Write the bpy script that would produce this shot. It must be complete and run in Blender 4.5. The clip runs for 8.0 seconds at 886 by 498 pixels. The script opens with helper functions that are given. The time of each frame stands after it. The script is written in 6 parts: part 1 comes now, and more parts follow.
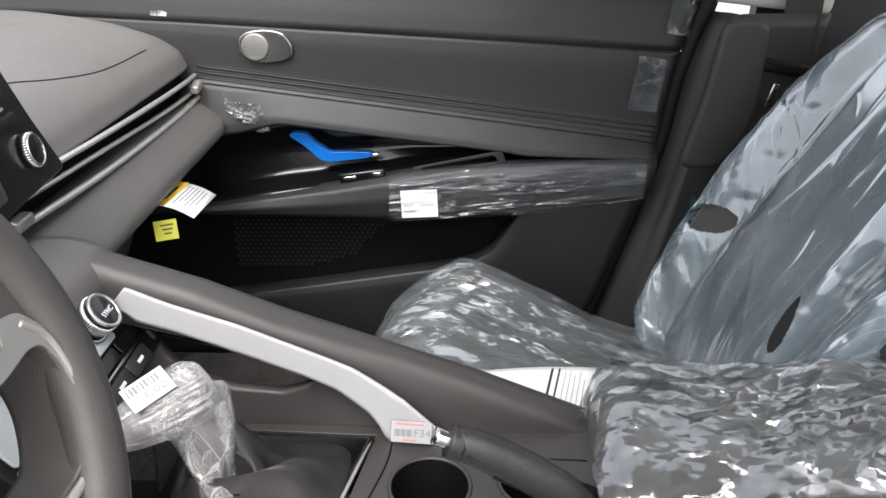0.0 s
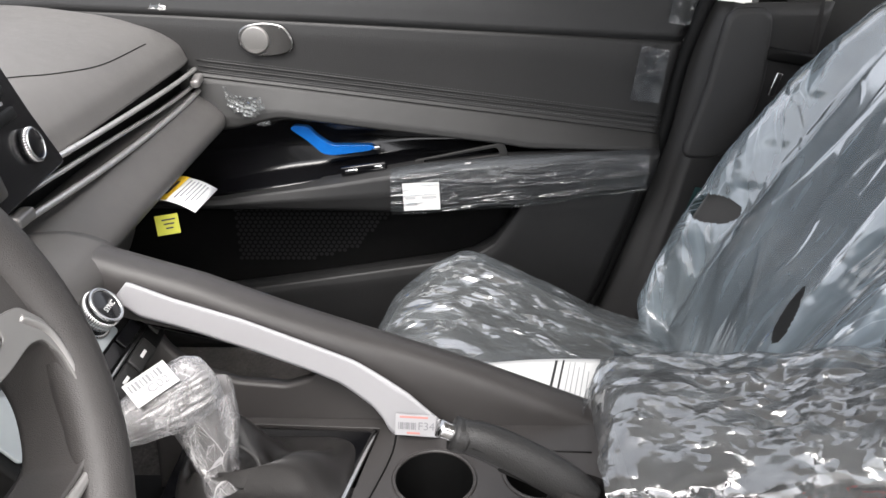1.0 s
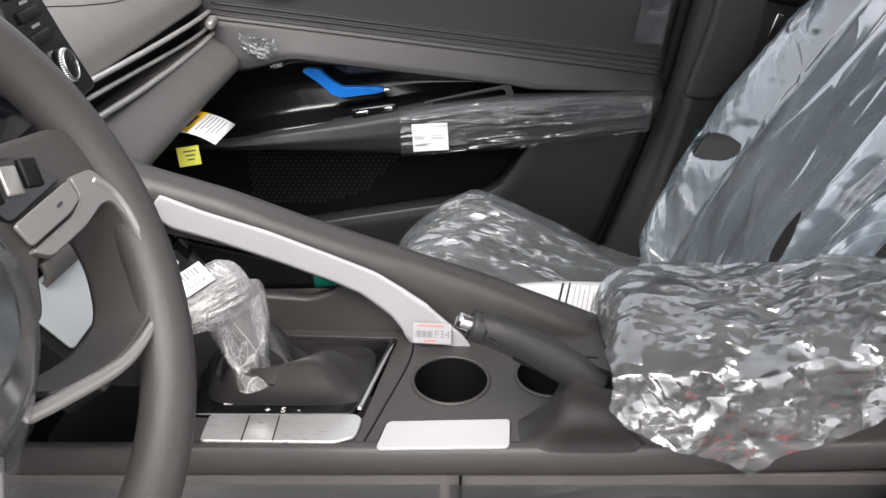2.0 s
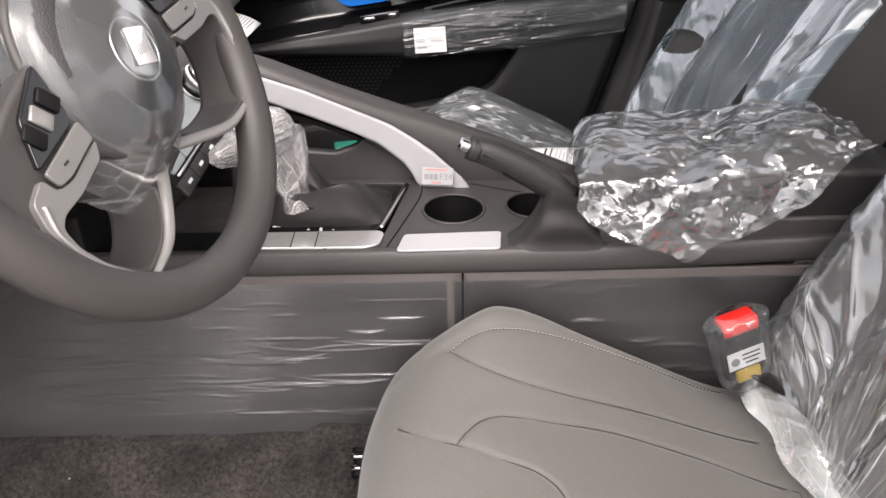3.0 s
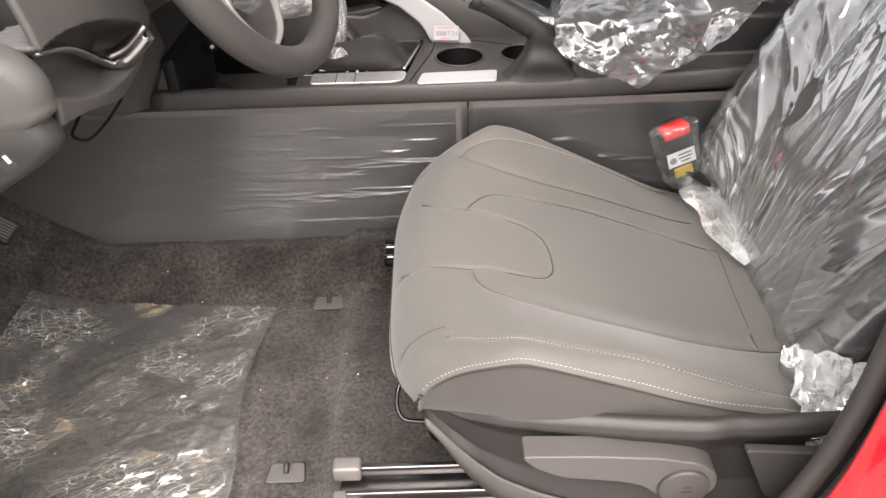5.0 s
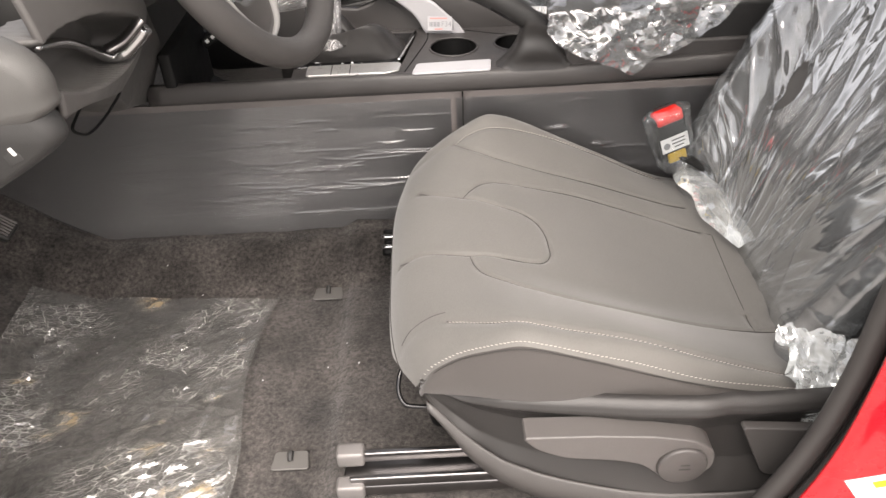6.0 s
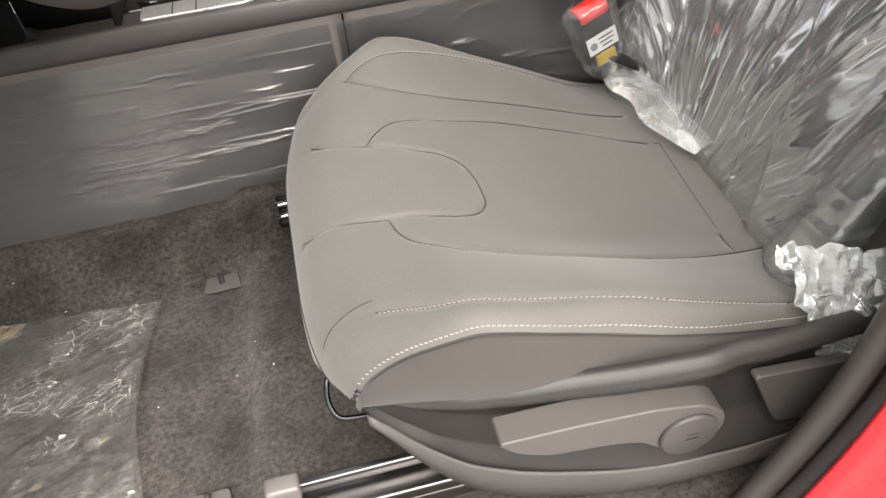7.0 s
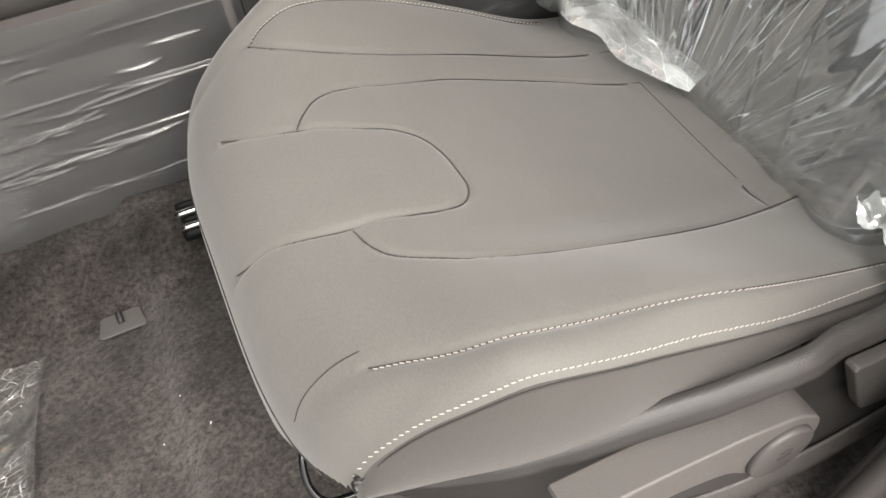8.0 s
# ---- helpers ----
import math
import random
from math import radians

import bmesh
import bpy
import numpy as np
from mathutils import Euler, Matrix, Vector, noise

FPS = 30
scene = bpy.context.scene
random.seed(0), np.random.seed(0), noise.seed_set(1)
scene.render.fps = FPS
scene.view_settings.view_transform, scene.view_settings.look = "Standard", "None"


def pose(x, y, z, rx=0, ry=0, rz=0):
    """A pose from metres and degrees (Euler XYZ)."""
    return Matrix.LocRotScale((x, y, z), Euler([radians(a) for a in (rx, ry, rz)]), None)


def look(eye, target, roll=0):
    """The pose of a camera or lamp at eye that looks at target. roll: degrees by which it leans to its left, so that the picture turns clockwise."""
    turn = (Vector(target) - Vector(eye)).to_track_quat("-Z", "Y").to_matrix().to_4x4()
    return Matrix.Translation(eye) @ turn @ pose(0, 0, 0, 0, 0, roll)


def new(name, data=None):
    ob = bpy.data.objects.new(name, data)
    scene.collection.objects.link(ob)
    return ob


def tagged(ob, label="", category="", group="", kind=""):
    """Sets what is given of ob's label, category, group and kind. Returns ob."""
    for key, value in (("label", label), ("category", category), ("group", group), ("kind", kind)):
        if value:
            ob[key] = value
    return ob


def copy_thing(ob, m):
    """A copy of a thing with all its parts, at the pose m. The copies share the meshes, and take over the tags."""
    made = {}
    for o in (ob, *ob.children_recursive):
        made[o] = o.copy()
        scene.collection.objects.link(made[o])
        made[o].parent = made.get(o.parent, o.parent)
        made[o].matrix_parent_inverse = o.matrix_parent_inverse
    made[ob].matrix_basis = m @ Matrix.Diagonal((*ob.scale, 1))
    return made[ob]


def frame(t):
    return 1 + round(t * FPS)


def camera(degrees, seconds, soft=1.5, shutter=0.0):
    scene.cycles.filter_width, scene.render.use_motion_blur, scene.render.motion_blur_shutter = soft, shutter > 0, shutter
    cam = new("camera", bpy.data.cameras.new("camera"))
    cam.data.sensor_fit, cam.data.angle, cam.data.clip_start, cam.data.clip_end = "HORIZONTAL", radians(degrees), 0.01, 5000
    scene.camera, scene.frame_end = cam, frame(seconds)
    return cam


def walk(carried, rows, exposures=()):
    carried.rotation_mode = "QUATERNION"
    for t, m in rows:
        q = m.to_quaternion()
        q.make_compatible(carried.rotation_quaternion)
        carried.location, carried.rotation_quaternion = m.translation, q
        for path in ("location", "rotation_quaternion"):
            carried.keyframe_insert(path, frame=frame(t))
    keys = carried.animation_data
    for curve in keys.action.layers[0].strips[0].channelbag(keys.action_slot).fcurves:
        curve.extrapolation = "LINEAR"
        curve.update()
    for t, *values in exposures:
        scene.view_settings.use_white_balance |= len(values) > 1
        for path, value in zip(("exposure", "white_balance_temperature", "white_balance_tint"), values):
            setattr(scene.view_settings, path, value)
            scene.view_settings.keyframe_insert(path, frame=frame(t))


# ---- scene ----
cam = camera(60.3, 8.0)
PATH = [
    (0, (0.023, -0.023, 1.132), (0.009, 1.783, 0.27), 0.2),
    (0.5, (0.02, -0.015, 1.132), (0.006, 1.784, 0.259), 0.0),
    (1, (0.022, -0.02, 1.129), (0.003, 1.778, 0.252), -0.3),
    (1.2, (0.019, -0.022, 1.128), (0.002, 1.771, 0.24), -0.2),
    (2.3, (-0.001, -0.147, 1.081), (-0.015, 1.603, 0.113), -0.6),
    (2.5, (-0.004, -0.197, 1.075), (-0.016, 1.541, 0.087), -0.9),
    (3, (-0.005, -0.326, 1.072), (-0.013, 1.379, 0.025), -1.2),
    (3.5, (-0.01, -0.447, 1.061), (-0.006, 1.226, -0.035), -1.3),
    (4, (-0.025, -0.527, 1.061), (-0.027, 1.117, -0.08), -1.6),
    (4.5, (-0.037, -0.618, 1.071), (-0.042, 1.009, -0.093), -1.7),
    (4.7, (-0.033, -0.643, 1.082), (-0.039, 0.976, -0.094), -1.8),
    (5.8, (-0.024, -0.682, 1.101), (-0.033, 0.918, -0.1), -2.9),
    (6, (-0.031, -0.681, 1.094), (-0.029, 0.918, -0.108), -2.9),
    (6.5, (-0.031, -0.621, 1.066), (0.029, 0.931, -0.194), -5.0),
    (7, (-0.034, -0.501, 0.999), (0.185, 0.949, -0.36), -6.9),
    (7.5, (-0.057, -0.377, 0.939), (0.308, 0.971, -0.494), -7.2),
    (8, (-0.071, -0.311, 0.907), (0.387, 0.96, -0.568), -6.8),
]
walk(cam, [(t, look(eye, target, roll)) for t, eye, target, roll in PATH],
     [(0, 1.65, 6500, 10), (1.2, 1.65, 6550, 11), (2.5, 1.6, 6700, 13), (3.5, 1.60, 7000, 16), (4.7, 1.71, 7050, 15), (5.8, 1.70, 7050, 14), (7.0, 1.68, 6970, 11), (8.0, 1.65, 6900, 9)])

# ---------------------------------------------------------------- world and light
world = bpy.data.worlds.new("sky")
scene.world = world
world.use_nodes = True
wn, wl = world.node_tree.nodes, world.node_tree.links
wn.clear()
sky = wn.new("ShaderNodeTexSky")
sky.sky_type, sky.sun_disc = "NISHITA", False
sky.sun_elevation, sky.sun_rotation = radians(52), radians(150)
sky.air_density, sky.dust_density, sky.ozone_density = 1.0, 4.0, 1.0
grey = wn.new("ShaderNodeHueSaturation")
grey.inputs["Saturation"].default_value = 0.25
bg = wn.new("ShaderNodeBackground")
bg.inputs["Strength"].default_value = 0.15
wo = wn.new("ShaderNodeOutputWorld")
wl.new(sky.outputs[0], grey.inputs["Color"])
wl.new(grey.outputs[0], bg.inputs[0])
wl.new(bg.outputs[0], wo.inputs[0])
sun_data = bpy.data.lights.new("sun", "SUN")
sun_data.energy, sun_data.angle, sun_data.color = 1.2, radians(30), (1.0, 0.97, 0.93)
sun = new("sun", sun_data)
sun.matrix_world = look((-1.2, -2.2, 4.5), (0.0, 0.2, 0.5))
scene.view_settings.exposure = 1.7

# ---------------------------------------------------------------- materials


def nodes_of(name):
    m = bpy.data.materials.new(name)
    m.use_nodes = True
    n = m.node_tree.nodes
    return m, n, m.node_tree.links, n["Principled BSDF"]


def surface(name, color, rough, metal=0.0, grain=0.0, grain_size=900.0, vary=0.15, vary_size=9.0, coat=0.0, spec=0.5, wear=0.0, stretch=(1, 1, 1)):
    """A plain solid material: colour that drifts at two scales, fine grain in the relief, roughness that drifts too."""
    m, n, l, b = nodes_of(name)
    b.inputs["Metallic"].default_value = metal
    b.inputs["Coat Weight"].default_value = coat
    b.inputs["Specular IOR Level"].default_value = spec
    tc = n.new("ShaderNodeTexCoord")
    mp = n.new("ShaderNodeMapping")
    mp.inputs["Scale"].default_value = stretch
    l.new(tc.outputs["Object"], mp.inputs[0])
    big = n.new("ShaderNodeTexNoise")
    big.inputs["Scale"].default_value, big.inputs["Detail"].default_value = vary_size, 5
    l.new(mp.outputs[0], big.inputs["Vector"])
    mix = n.new("ShaderNodeMix")
    mix.data_type = "RGBA"
    mix.inputs[6].default_value = (*[c * (1 - vary) for c in color], 1)
    mix.inputs[7].default_value = (*[min(1, c * (1 + vary)) for c in color], 1)
    l.new(big.outputs["Fac"], mix.inputs[0])
    l.new(mix.outputs[2], b.inputs["Base Color"])
    rr = n.new("ShaderNodeMapRange")
    rr.inputs["To Min"].default_value, rr.inputs["To Max"].default_value = max(0.02, rough - 0.08 - wear), min(1, rough + 0.08)
    mid = n.new("ShaderNodeTexNoise")
    mid.inputs["Scale"].default_value, mid.inputs["Detail"].default_value = vary_size * 7, 4
    l.new(mp.outputs[0], mid.inputs["Vector"])
    l.new(mid.outputs["Fac"], rr.inputs[0])
    l.new(rr.outputs[0], b.inputs["Roughness"])
    if grain:
        g = n.new("ShaderNodeTexNoise")
        g.inputs["Scale"].default_value, g.inputs["Detail"].default_value = grain_size, 2
        l.new(mp.outputs[0], g.inputs["Vector"])
        bp = n.new("ShaderNodeBump")
        bp.inputs["Strength"].default_value, bp.inputs["Distance"].default_value = grain, 0.001
        l.new(g.outputs["Fac"], bp.inputs["Height"])
        l.new(bp.outputs[0], b.inputs["Normal"])
    return m


def woven(name, color, pitch):
    """Seat cloth: two families of fine slanting threads in relief and colour, blotched at a larger scale."""
    m, n, l, b = nodes_of(name)
    tc = n.new("ShaderNodeTexCoord")
    threads = []
    for ang, st in ((38, 0.22), (-42, 0.30)):
        mp = n.new("ShaderNodeMapping")
        mp.inputs["Rotation"].default_value = (radians(12), 0, radians(ang))
        mp.inputs["Scale"].default_value = (1, st, 1)
        l.new(tc.outputs["Object"], mp.inputs[0])
        t = n.new("ShaderNodeTexNoise")
        t.inputs["Scale"].default_value, t.inputs["Detail"].default_value = pitch * 4.5, 1
        l.new(mp.outputs[0], t.inputs["Vector"])
        threads.append(t)
    add = n.new("ShaderNodeMath")
    add.operation = "ADD"
    l.new(threads[0].outputs["Fac"], add.inputs[0])
    l.new(threads[1].outputs["Fac"], add.inputs[1])
    big = n.new("ShaderNodeTexNoise")
    big.inputs["Scale"].default_value, big.inputs["Detail"].default_value = 14, 6
    l.new(tc.outputs["Object"], big.inputs["Vector"])
    ramp = n.new("ShaderNodeMix")
    ramp.data_type = "RGBA"
    ramp.inputs[6].default_value = (*[c * 0.90 for c in color], 1)
    ramp.inputs[7].default_value = (*[c * 1.08 for c in color], 1)
    l.new(big.outputs["Fac"], ramp.inputs[0])
    rng = n.new("ShaderNodeMapRange")
    rng.inputs["From Min"].default_value, rng.inputs["From Max"].default_value = 0.7, 1.3
    rng.inputs["To Min"].default_value, rng.inputs["To Max"].default_value = 0.91, 1.08
    l.new(add.outputs[0], rng.inputs[0])
    thread = n.new("ShaderNodeVectorMath")
    thread.operation = "SCALE"
    l.new(ramp.outputs[2], thread.inputs[0])
    l.new(rng.outputs[0], thread.inputs["Scale"])
    l.new(thread.outputs[0], b.inputs["Base Color"])
    b.inputs["Roughness"].default_value = 0.68
    b.inputs["Specular IOR Level"].default_value = 0.4
    b.inputs["Sheen Weight"].default_value = 0.28
    b.inputs["Sheen Roughness"].default_value = 0.5
    bp = n.new("ShaderNodeBump")
    bp.inputs["Strength"].default_value, bp.inputs["Distance"].default_value = 0.35, 0.0005
    l.new(add.outputs[0], bp.inputs["Height"])
    l.new(bp.outputs[0], b.inputs["Normal"])
    return m


def pile(name, color):
    """Carpet: short tufts in strong fine relief, blotches and dust."""
    m, n, l, b = nodes_of(name)
    tc = n.new("ShaderNodeTexCoord")
    tuft = n.new("ShaderNodeTexNoise")
    tuft.inputs["Scale"].default_value, tuft.inputs["Detail"].default_value, tuft.inputs["Roughness"].default_value = 170, 5, 0.75
    l.new(tc.outputs["Object"], tuft.inputs["Vector"])
    blot = n.new("ShaderNodeTexNoise")
    blot.inputs["Scale"].default_value, blot.inputs["Detail"].default_value, blot.inputs["Roughness"].default_value = 11, 8, 0.65
    l.new(tc.outputs["Object"], blot.inputs["Vector"])
    r1 = n.new("ShaderNodeValToRGB")
    r1.color_ramp.elements[0].position, r1.color_ramp.elements[1].position = 0.32, 0.72
    r1.color_ramp.elements[0].color = (*[c * 0.4 for c in color], 1)
    r1.color_ramp.elements[1].color = (*[c * 1.7 for c in color], 1)
    l.new(blot.outputs["Fac"], r1.inputs[0])
    r2 = n.new("ShaderNodeValToRGB")
    r2.color_ramp.elements[0].position, r2.color_ramp.elements[1].position = 0.3, 0.7
    r2.color_ramp.elements[0].color, r2.color_ramp.elements[1].color = (0.15, 0.15, 0.15, 1), (2.0, 2.0, 2.0, 1)
    l.new(tuft.outputs["Fac"], r2.inputs[0])
    mx = n.new("ShaderNodeMix")
    mx.data_type, mx.blend_type = "RGBA", "MULTIPLY"
    mx.inputs[0].default_value = 1.0
    l.new(r1.outputs[0], mx.inputs[6])
    l.new(r2.outputs[0], mx.inputs[7])
    l.new(mx.outputs[2], b.inputs["Base Color"])
    b.inputs["Roughness"].default_value = 0.95
    b.inputs["Specular IOR Level"].default_value = 0.15
    b.inputs["Sheen Weight"].default_value = 0.3
    bp = n.new("ShaderNodeBump")
    bp.inputs["Strength"].default_value, bp.inputs["Distance"].default_value = 0.9, 0.002
    l.new(tuft.outputs["Fac"], bp.inputs["Height"])
    l.new(bp.outputs[0], b.inputs["Normal"])
    return m


def clear_film(name, tint=(0.90, 0.93, 0.96), haze=0.06, rough=0.10, crinkle=0.5, size=16.0, stretch=(1, 1, 1), gloss=1.0, milk=(0.80, 0.86, 0.90)):
    """Thin polythene film: clear, mirror-like at a slant, slightly milky, with slack waves and sparse sharp creases in the relief."""
    m = bpy.data.materials.new(name)
    m.use_nodes = True
    n, l = m.node_tree.nodes, m.node_tree.links
    n.clear()
    tc = n.new("ShaderNodeTexCoord")
    mp = n.new("ShaderNodeMapping")
    mp.inputs["Scale"].default_value = stretch
    l.new(tc.outputs["Object"], mp.inputs[0])
    warp = n.new("ShaderNodeTexNoise")
    warp.inputs["Scale"].default_value, warp.inputs["Detail"].default_value = size * 0.5, 4
    l.new(mp.outputs[0], warp.inputs["Vector"])
    off = n.new("ShaderNodeVectorMath")
    off.operation = "MULTIPLY_ADD"
    off.inputs[1].default_value = [1.6 / size] * 3
    l.new(warp.outputs["Color"], off.inputs[0])
    l.new(mp.outputs[0], off.inputs[2])
    wave = n.new("ShaderNodeTexNoise")
    wave.inputs["Scale"].default_value, wave.inputs["Detail"].default_value, wave.inputs["Roughness"].default_value = size * 1.3, 3, 0.5
    l.new(off.outputs[0], wave.inputs["Vector"])
    vor = n.new("ShaderNodeTexVoronoi")
    vor.feature = "DISTANCE_TO_EDGE"
    vor.inputs["Scale"].default_value = size * 1.6
    l.new(off.outputs[0], vor.inputs["Vector"])
    edge = n.new("ShaderNodeMapRange")
    edge.inputs["From Max"].default_value, edge.inputs["To Min"].default_value, edge.inputs["To Max"].default_value = 0.10, 0.45, 0.0
    l.new(vor.outputs["Distance"], edge.inputs[0])
    where = n.new("ShaderNodeTexNoise")
    where.inputs["Scale"].default_value, where.inputs["Detail"].default_value = size * 0.45, 2
    l.new(tc.outputs["Object"], where.inputs["Vector"])
    mask = n.new("ShaderNodeMapRange")
    mask.inputs["From Min"].default_value, mask.inputs["From Max"].default_value = 0.42, 0.62
    l.new(where.outputs["Fac"], mask.inputs[0])
    mul = n.new("ShaderNodeMath")
    mul.operation = "MULTIPLY"
    l.new(edge.outputs[0], mul.inputs[0])
    l.new(mask.outputs[0], mul.inputs[1])
    sm = n.new("ShaderNodeMath")
    sm.operation = "MULTIPLY_ADD"
    sm.inputs[1].default_value = 1.0
    l.new(wave.outputs["Fac"], sm.inputs[0])
    l.new(mul.outputs[0], sm.inputs[2])
    bp = n.new("ShaderNodeBump")
    bp.inputs["Strength"].default_value, bp.inputs["Distance"].default_value = crinkle, 0.20 / size
    l.new(sm.outputs[0], bp.inputs["Height"])
    tr = n.new("ShaderNodeBsdfTransparent")
    tr.inputs[0].default_value = (*tint, 1)
    gl = n.new("ShaderNodeBsdfGlossy")
    gl.inputs["Roughness"].default_value = rough
    l.new(bp.outputs[0], gl.inputs["Normal"])
    fr = n.new("ShaderNodeFresnel")
    fr.inputs["IOR"].default_value = 1.5
    l.new(bp.outputs[0], fr.inputs["Normal"])
    k = n.new("ShaderNodeMath")
    k.operation, k.use_clamp = "MULTIPLY_ADD", True
    k.inputs[1].default_value, k.inputs[2].default_value = 1.5 * gloss, 0.02
    l.new(fr.outputs[0], k.inputs[0])
    df = n.new("ShaderNodeBsdfDiffuse")
    df.inputs[0].default_value = (*milk, 1)
    l.new(bp.outputs[0], df.inputs["Normal"])
    a = n.new("ShaderNodeMixShader")
    a.inputs[0].default_value = haze
    l.new(tr.outputs[0], a.inputs[1])
    l.new(df.outputs[0], a.inputs[2])
    c = n.new("ShaderNodeMixShader")
    l.new(k.outputs[0], c.inputs[0])
    l.new(a.outputs[0], c.inputs[1])
    l.new(gl.outputs[0], c.inputs[2])
    o = n.new("ShaderNodeOutputMaterial")
    l.new(c.outputs[0], o.inputs[0])
    return m


def polythene(name, haze=0.06, cell=14.0, tilt=0.9, fine=0.6, wave=0.4, rough=0.10, gloss=1.0, fan=None, stretch=(1, 1, 1), turn=0.0, tint=(0.95, 0.965, 0.975), milk=(0.80, 0.85, 0.88), calm=(0.42, 0.60), rest=0.12, rim=None, line=0.3, soil=None):
    """Slack polythene: flat crumpled facets that meet in sharp creases, calm stretches between them, fold lines
    whitened by strain and painted-in glints.
    fan is a place (y, z) from which the folds spread; rim is (axis, middle, half width) of the calm field inside slack
    borders."""
    m = bpy.data.materials.new(name)
    m.use_nodes = True
    n, l = m.node_tree.nodes, m.node_tree.links
    n.clear()

    def put(v, socket):
        if isinstance(v, (int, float)):
            socket.default_value = v
        elif v is not None:
            l.new(v, socket)

    def math_node(op, a, b=None, clamp=False):
        q = n.new("ShaderNodeMath")
        q.operation, q.use_clamp = op, clamp
        put(a, q.inputs[0])
        put(b, q.inputs[1])
        return q.outputs[0]

    def vec_node(op, a, b=None, k=None):
        q = n.new("ShaderNodeVectorMath")
        q.operation = op
        l.new(a, q.inputs[0])
        if isinstance(b, tuple):
            q.inputs[1].default_value = b
        elif b is not None:
            l.new(b, q.inputs[1])
        if k is not None:
            put(k, q.inputs["Scale"])
        return q.outputs[0]

    def noise_node(vec, scale, detail, rgh=0.5):
        q = n.new("ShaderNodeTexNoise")
        q.inputs["Scale"].default_value, q.inputs["Detail"].default_value, q.inputs["Roughness"].default_value = scale, detail, rgh
        l.new(vec, q.inputs["Vector"])
        return q

    def step_node(v, a, b, lo=0.0, hi=1.0):
        q = n.new("ShaderNodeMapRange")
        q.interpolation_type = "SMOOTHSTEP"
        for key, val in (("From Min", a), ("From Max", b), ("To Min", lo), ("To Max", hi)):
            q.inputs[key].default_value = val
        l.new(v, q.inputs[0])
        return q.outputs[0]

    tc = n.new("ShaderNodeTexCoord")
    spin = n.new("ShaderNodeMapping")
    spin.inputs["Rotation"].default_value = (0, 0, radians(turn))
    l.new(tc.outputs["Object"], spin.inputs[0])
    along = vec_node("MULTIPLY", spin.outputs[0], tuple(stretch))
    sep = n.new("ShaderNodeSeparateXYZ")
    l.new(tc.outputs["Object"], sep.inputs[0])
    if fan:
        dy, dz = math_node("SUBTRACT", sep.outputs[1], fan[0]), math_node("SUBTRACT", sep.outputs[2], fan[1])
        com = n.new("ShaderNodeCombineXYZ")
        l.new(math_node("ARCTAN2", dy, dz), com.inputs[0])
        l.new(math_node("MULTIPLY", math_node("POWER", math_node("ADD", math_node("MULTIPLY", dy, dy), math_node("MULTIPLY", dz, dz)), 0.5), 0.30), com.inputs[1])
        along = com.outputs[0]
    along = vec_node("ADD", along, vec_node("SCALE", noise_node(along, cell * 0.4, 2).outputs["Color"], k=0.7 / cell))
    slack = step_node(noise_node(tc.outputs["Object"], 8.0, 3).outputs["Fac"], calm[0], calm[1], rest, 1.0)
    if rim:
        far = math_node("DIVIDE", math_node("ABSOLUTE", math_node("SUBTRACT", sep.outputs[rim[0]], rim[1])), rim[2])
        slack = math_node("ADD", math_node("MULTIPLY", slack, 0.45), step_node(far, 0.62, 0.95, 0.0, 0.8), True)
    lean = vec_node("SCALE", vec_node("SUBTRACT", noise_node(along, cell * 0.8, 4, 0.62).outputs["Color"], (0.5, 0.5, 0.5)), k=math_node("MULTIPLY", math_node("ADD", math_node("MULTIPLY", slack, 0.7), 0.3), wave))
    edges = []
    for size, amp in ((1.0, tilt), (2.7, tilt * fine)):
        vor = n.new("ShaderNodeTexVoronoi")
        vor.inputs["Scale"].default_value = cell * size
        l.new(along, vor.inputs["Vector"])
        flat = vec_node("SUBTRACT", vor.outputs["Color"], (0.5, 0.5, 0.5))
        lean = vec_node("ADD", lean, vec_node("SCALE", flat, k=math_node("MULTIPLY", slack, amp)))
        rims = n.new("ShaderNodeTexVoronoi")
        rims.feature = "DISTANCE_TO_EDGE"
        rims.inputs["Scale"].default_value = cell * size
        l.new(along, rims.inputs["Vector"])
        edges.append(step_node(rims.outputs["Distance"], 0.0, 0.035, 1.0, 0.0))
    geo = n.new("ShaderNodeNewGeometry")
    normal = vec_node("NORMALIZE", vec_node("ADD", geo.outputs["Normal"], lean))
    # white along the folds: strained film, plus crease glints put into the colour
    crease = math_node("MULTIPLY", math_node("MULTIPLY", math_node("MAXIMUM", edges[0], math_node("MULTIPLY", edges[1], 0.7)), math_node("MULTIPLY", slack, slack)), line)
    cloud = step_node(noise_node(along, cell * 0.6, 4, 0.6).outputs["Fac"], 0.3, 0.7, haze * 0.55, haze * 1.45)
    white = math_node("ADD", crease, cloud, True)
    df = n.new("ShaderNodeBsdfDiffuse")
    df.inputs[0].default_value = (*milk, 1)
    if soil:
        # dried mud smeared on the film
        blot = step_node(noise_node(vec_node("MULTIPLY", spin.outputs[0], (5.0, 11.0, 5.0)), 1.0, 7, 0.7).outputs["Fac"], 0.555, 0.63)
        tone = n.new("ShaderNodeMix")
        tone.data_type = "RGBA"
        tone.inputs[6].default_value, tone.inputs[7].default_value = (*milk, 1), (*soil, 1)
        l.new(blot, tone.inputs[0])
        l.new(tone.outputs[2], df.inputs[0])
        white = math_node("ADD", white, math_node("MULTIPLY", blot, 0.5), True)
    tr = n.new("ShaderNodeBsdfTransparent")
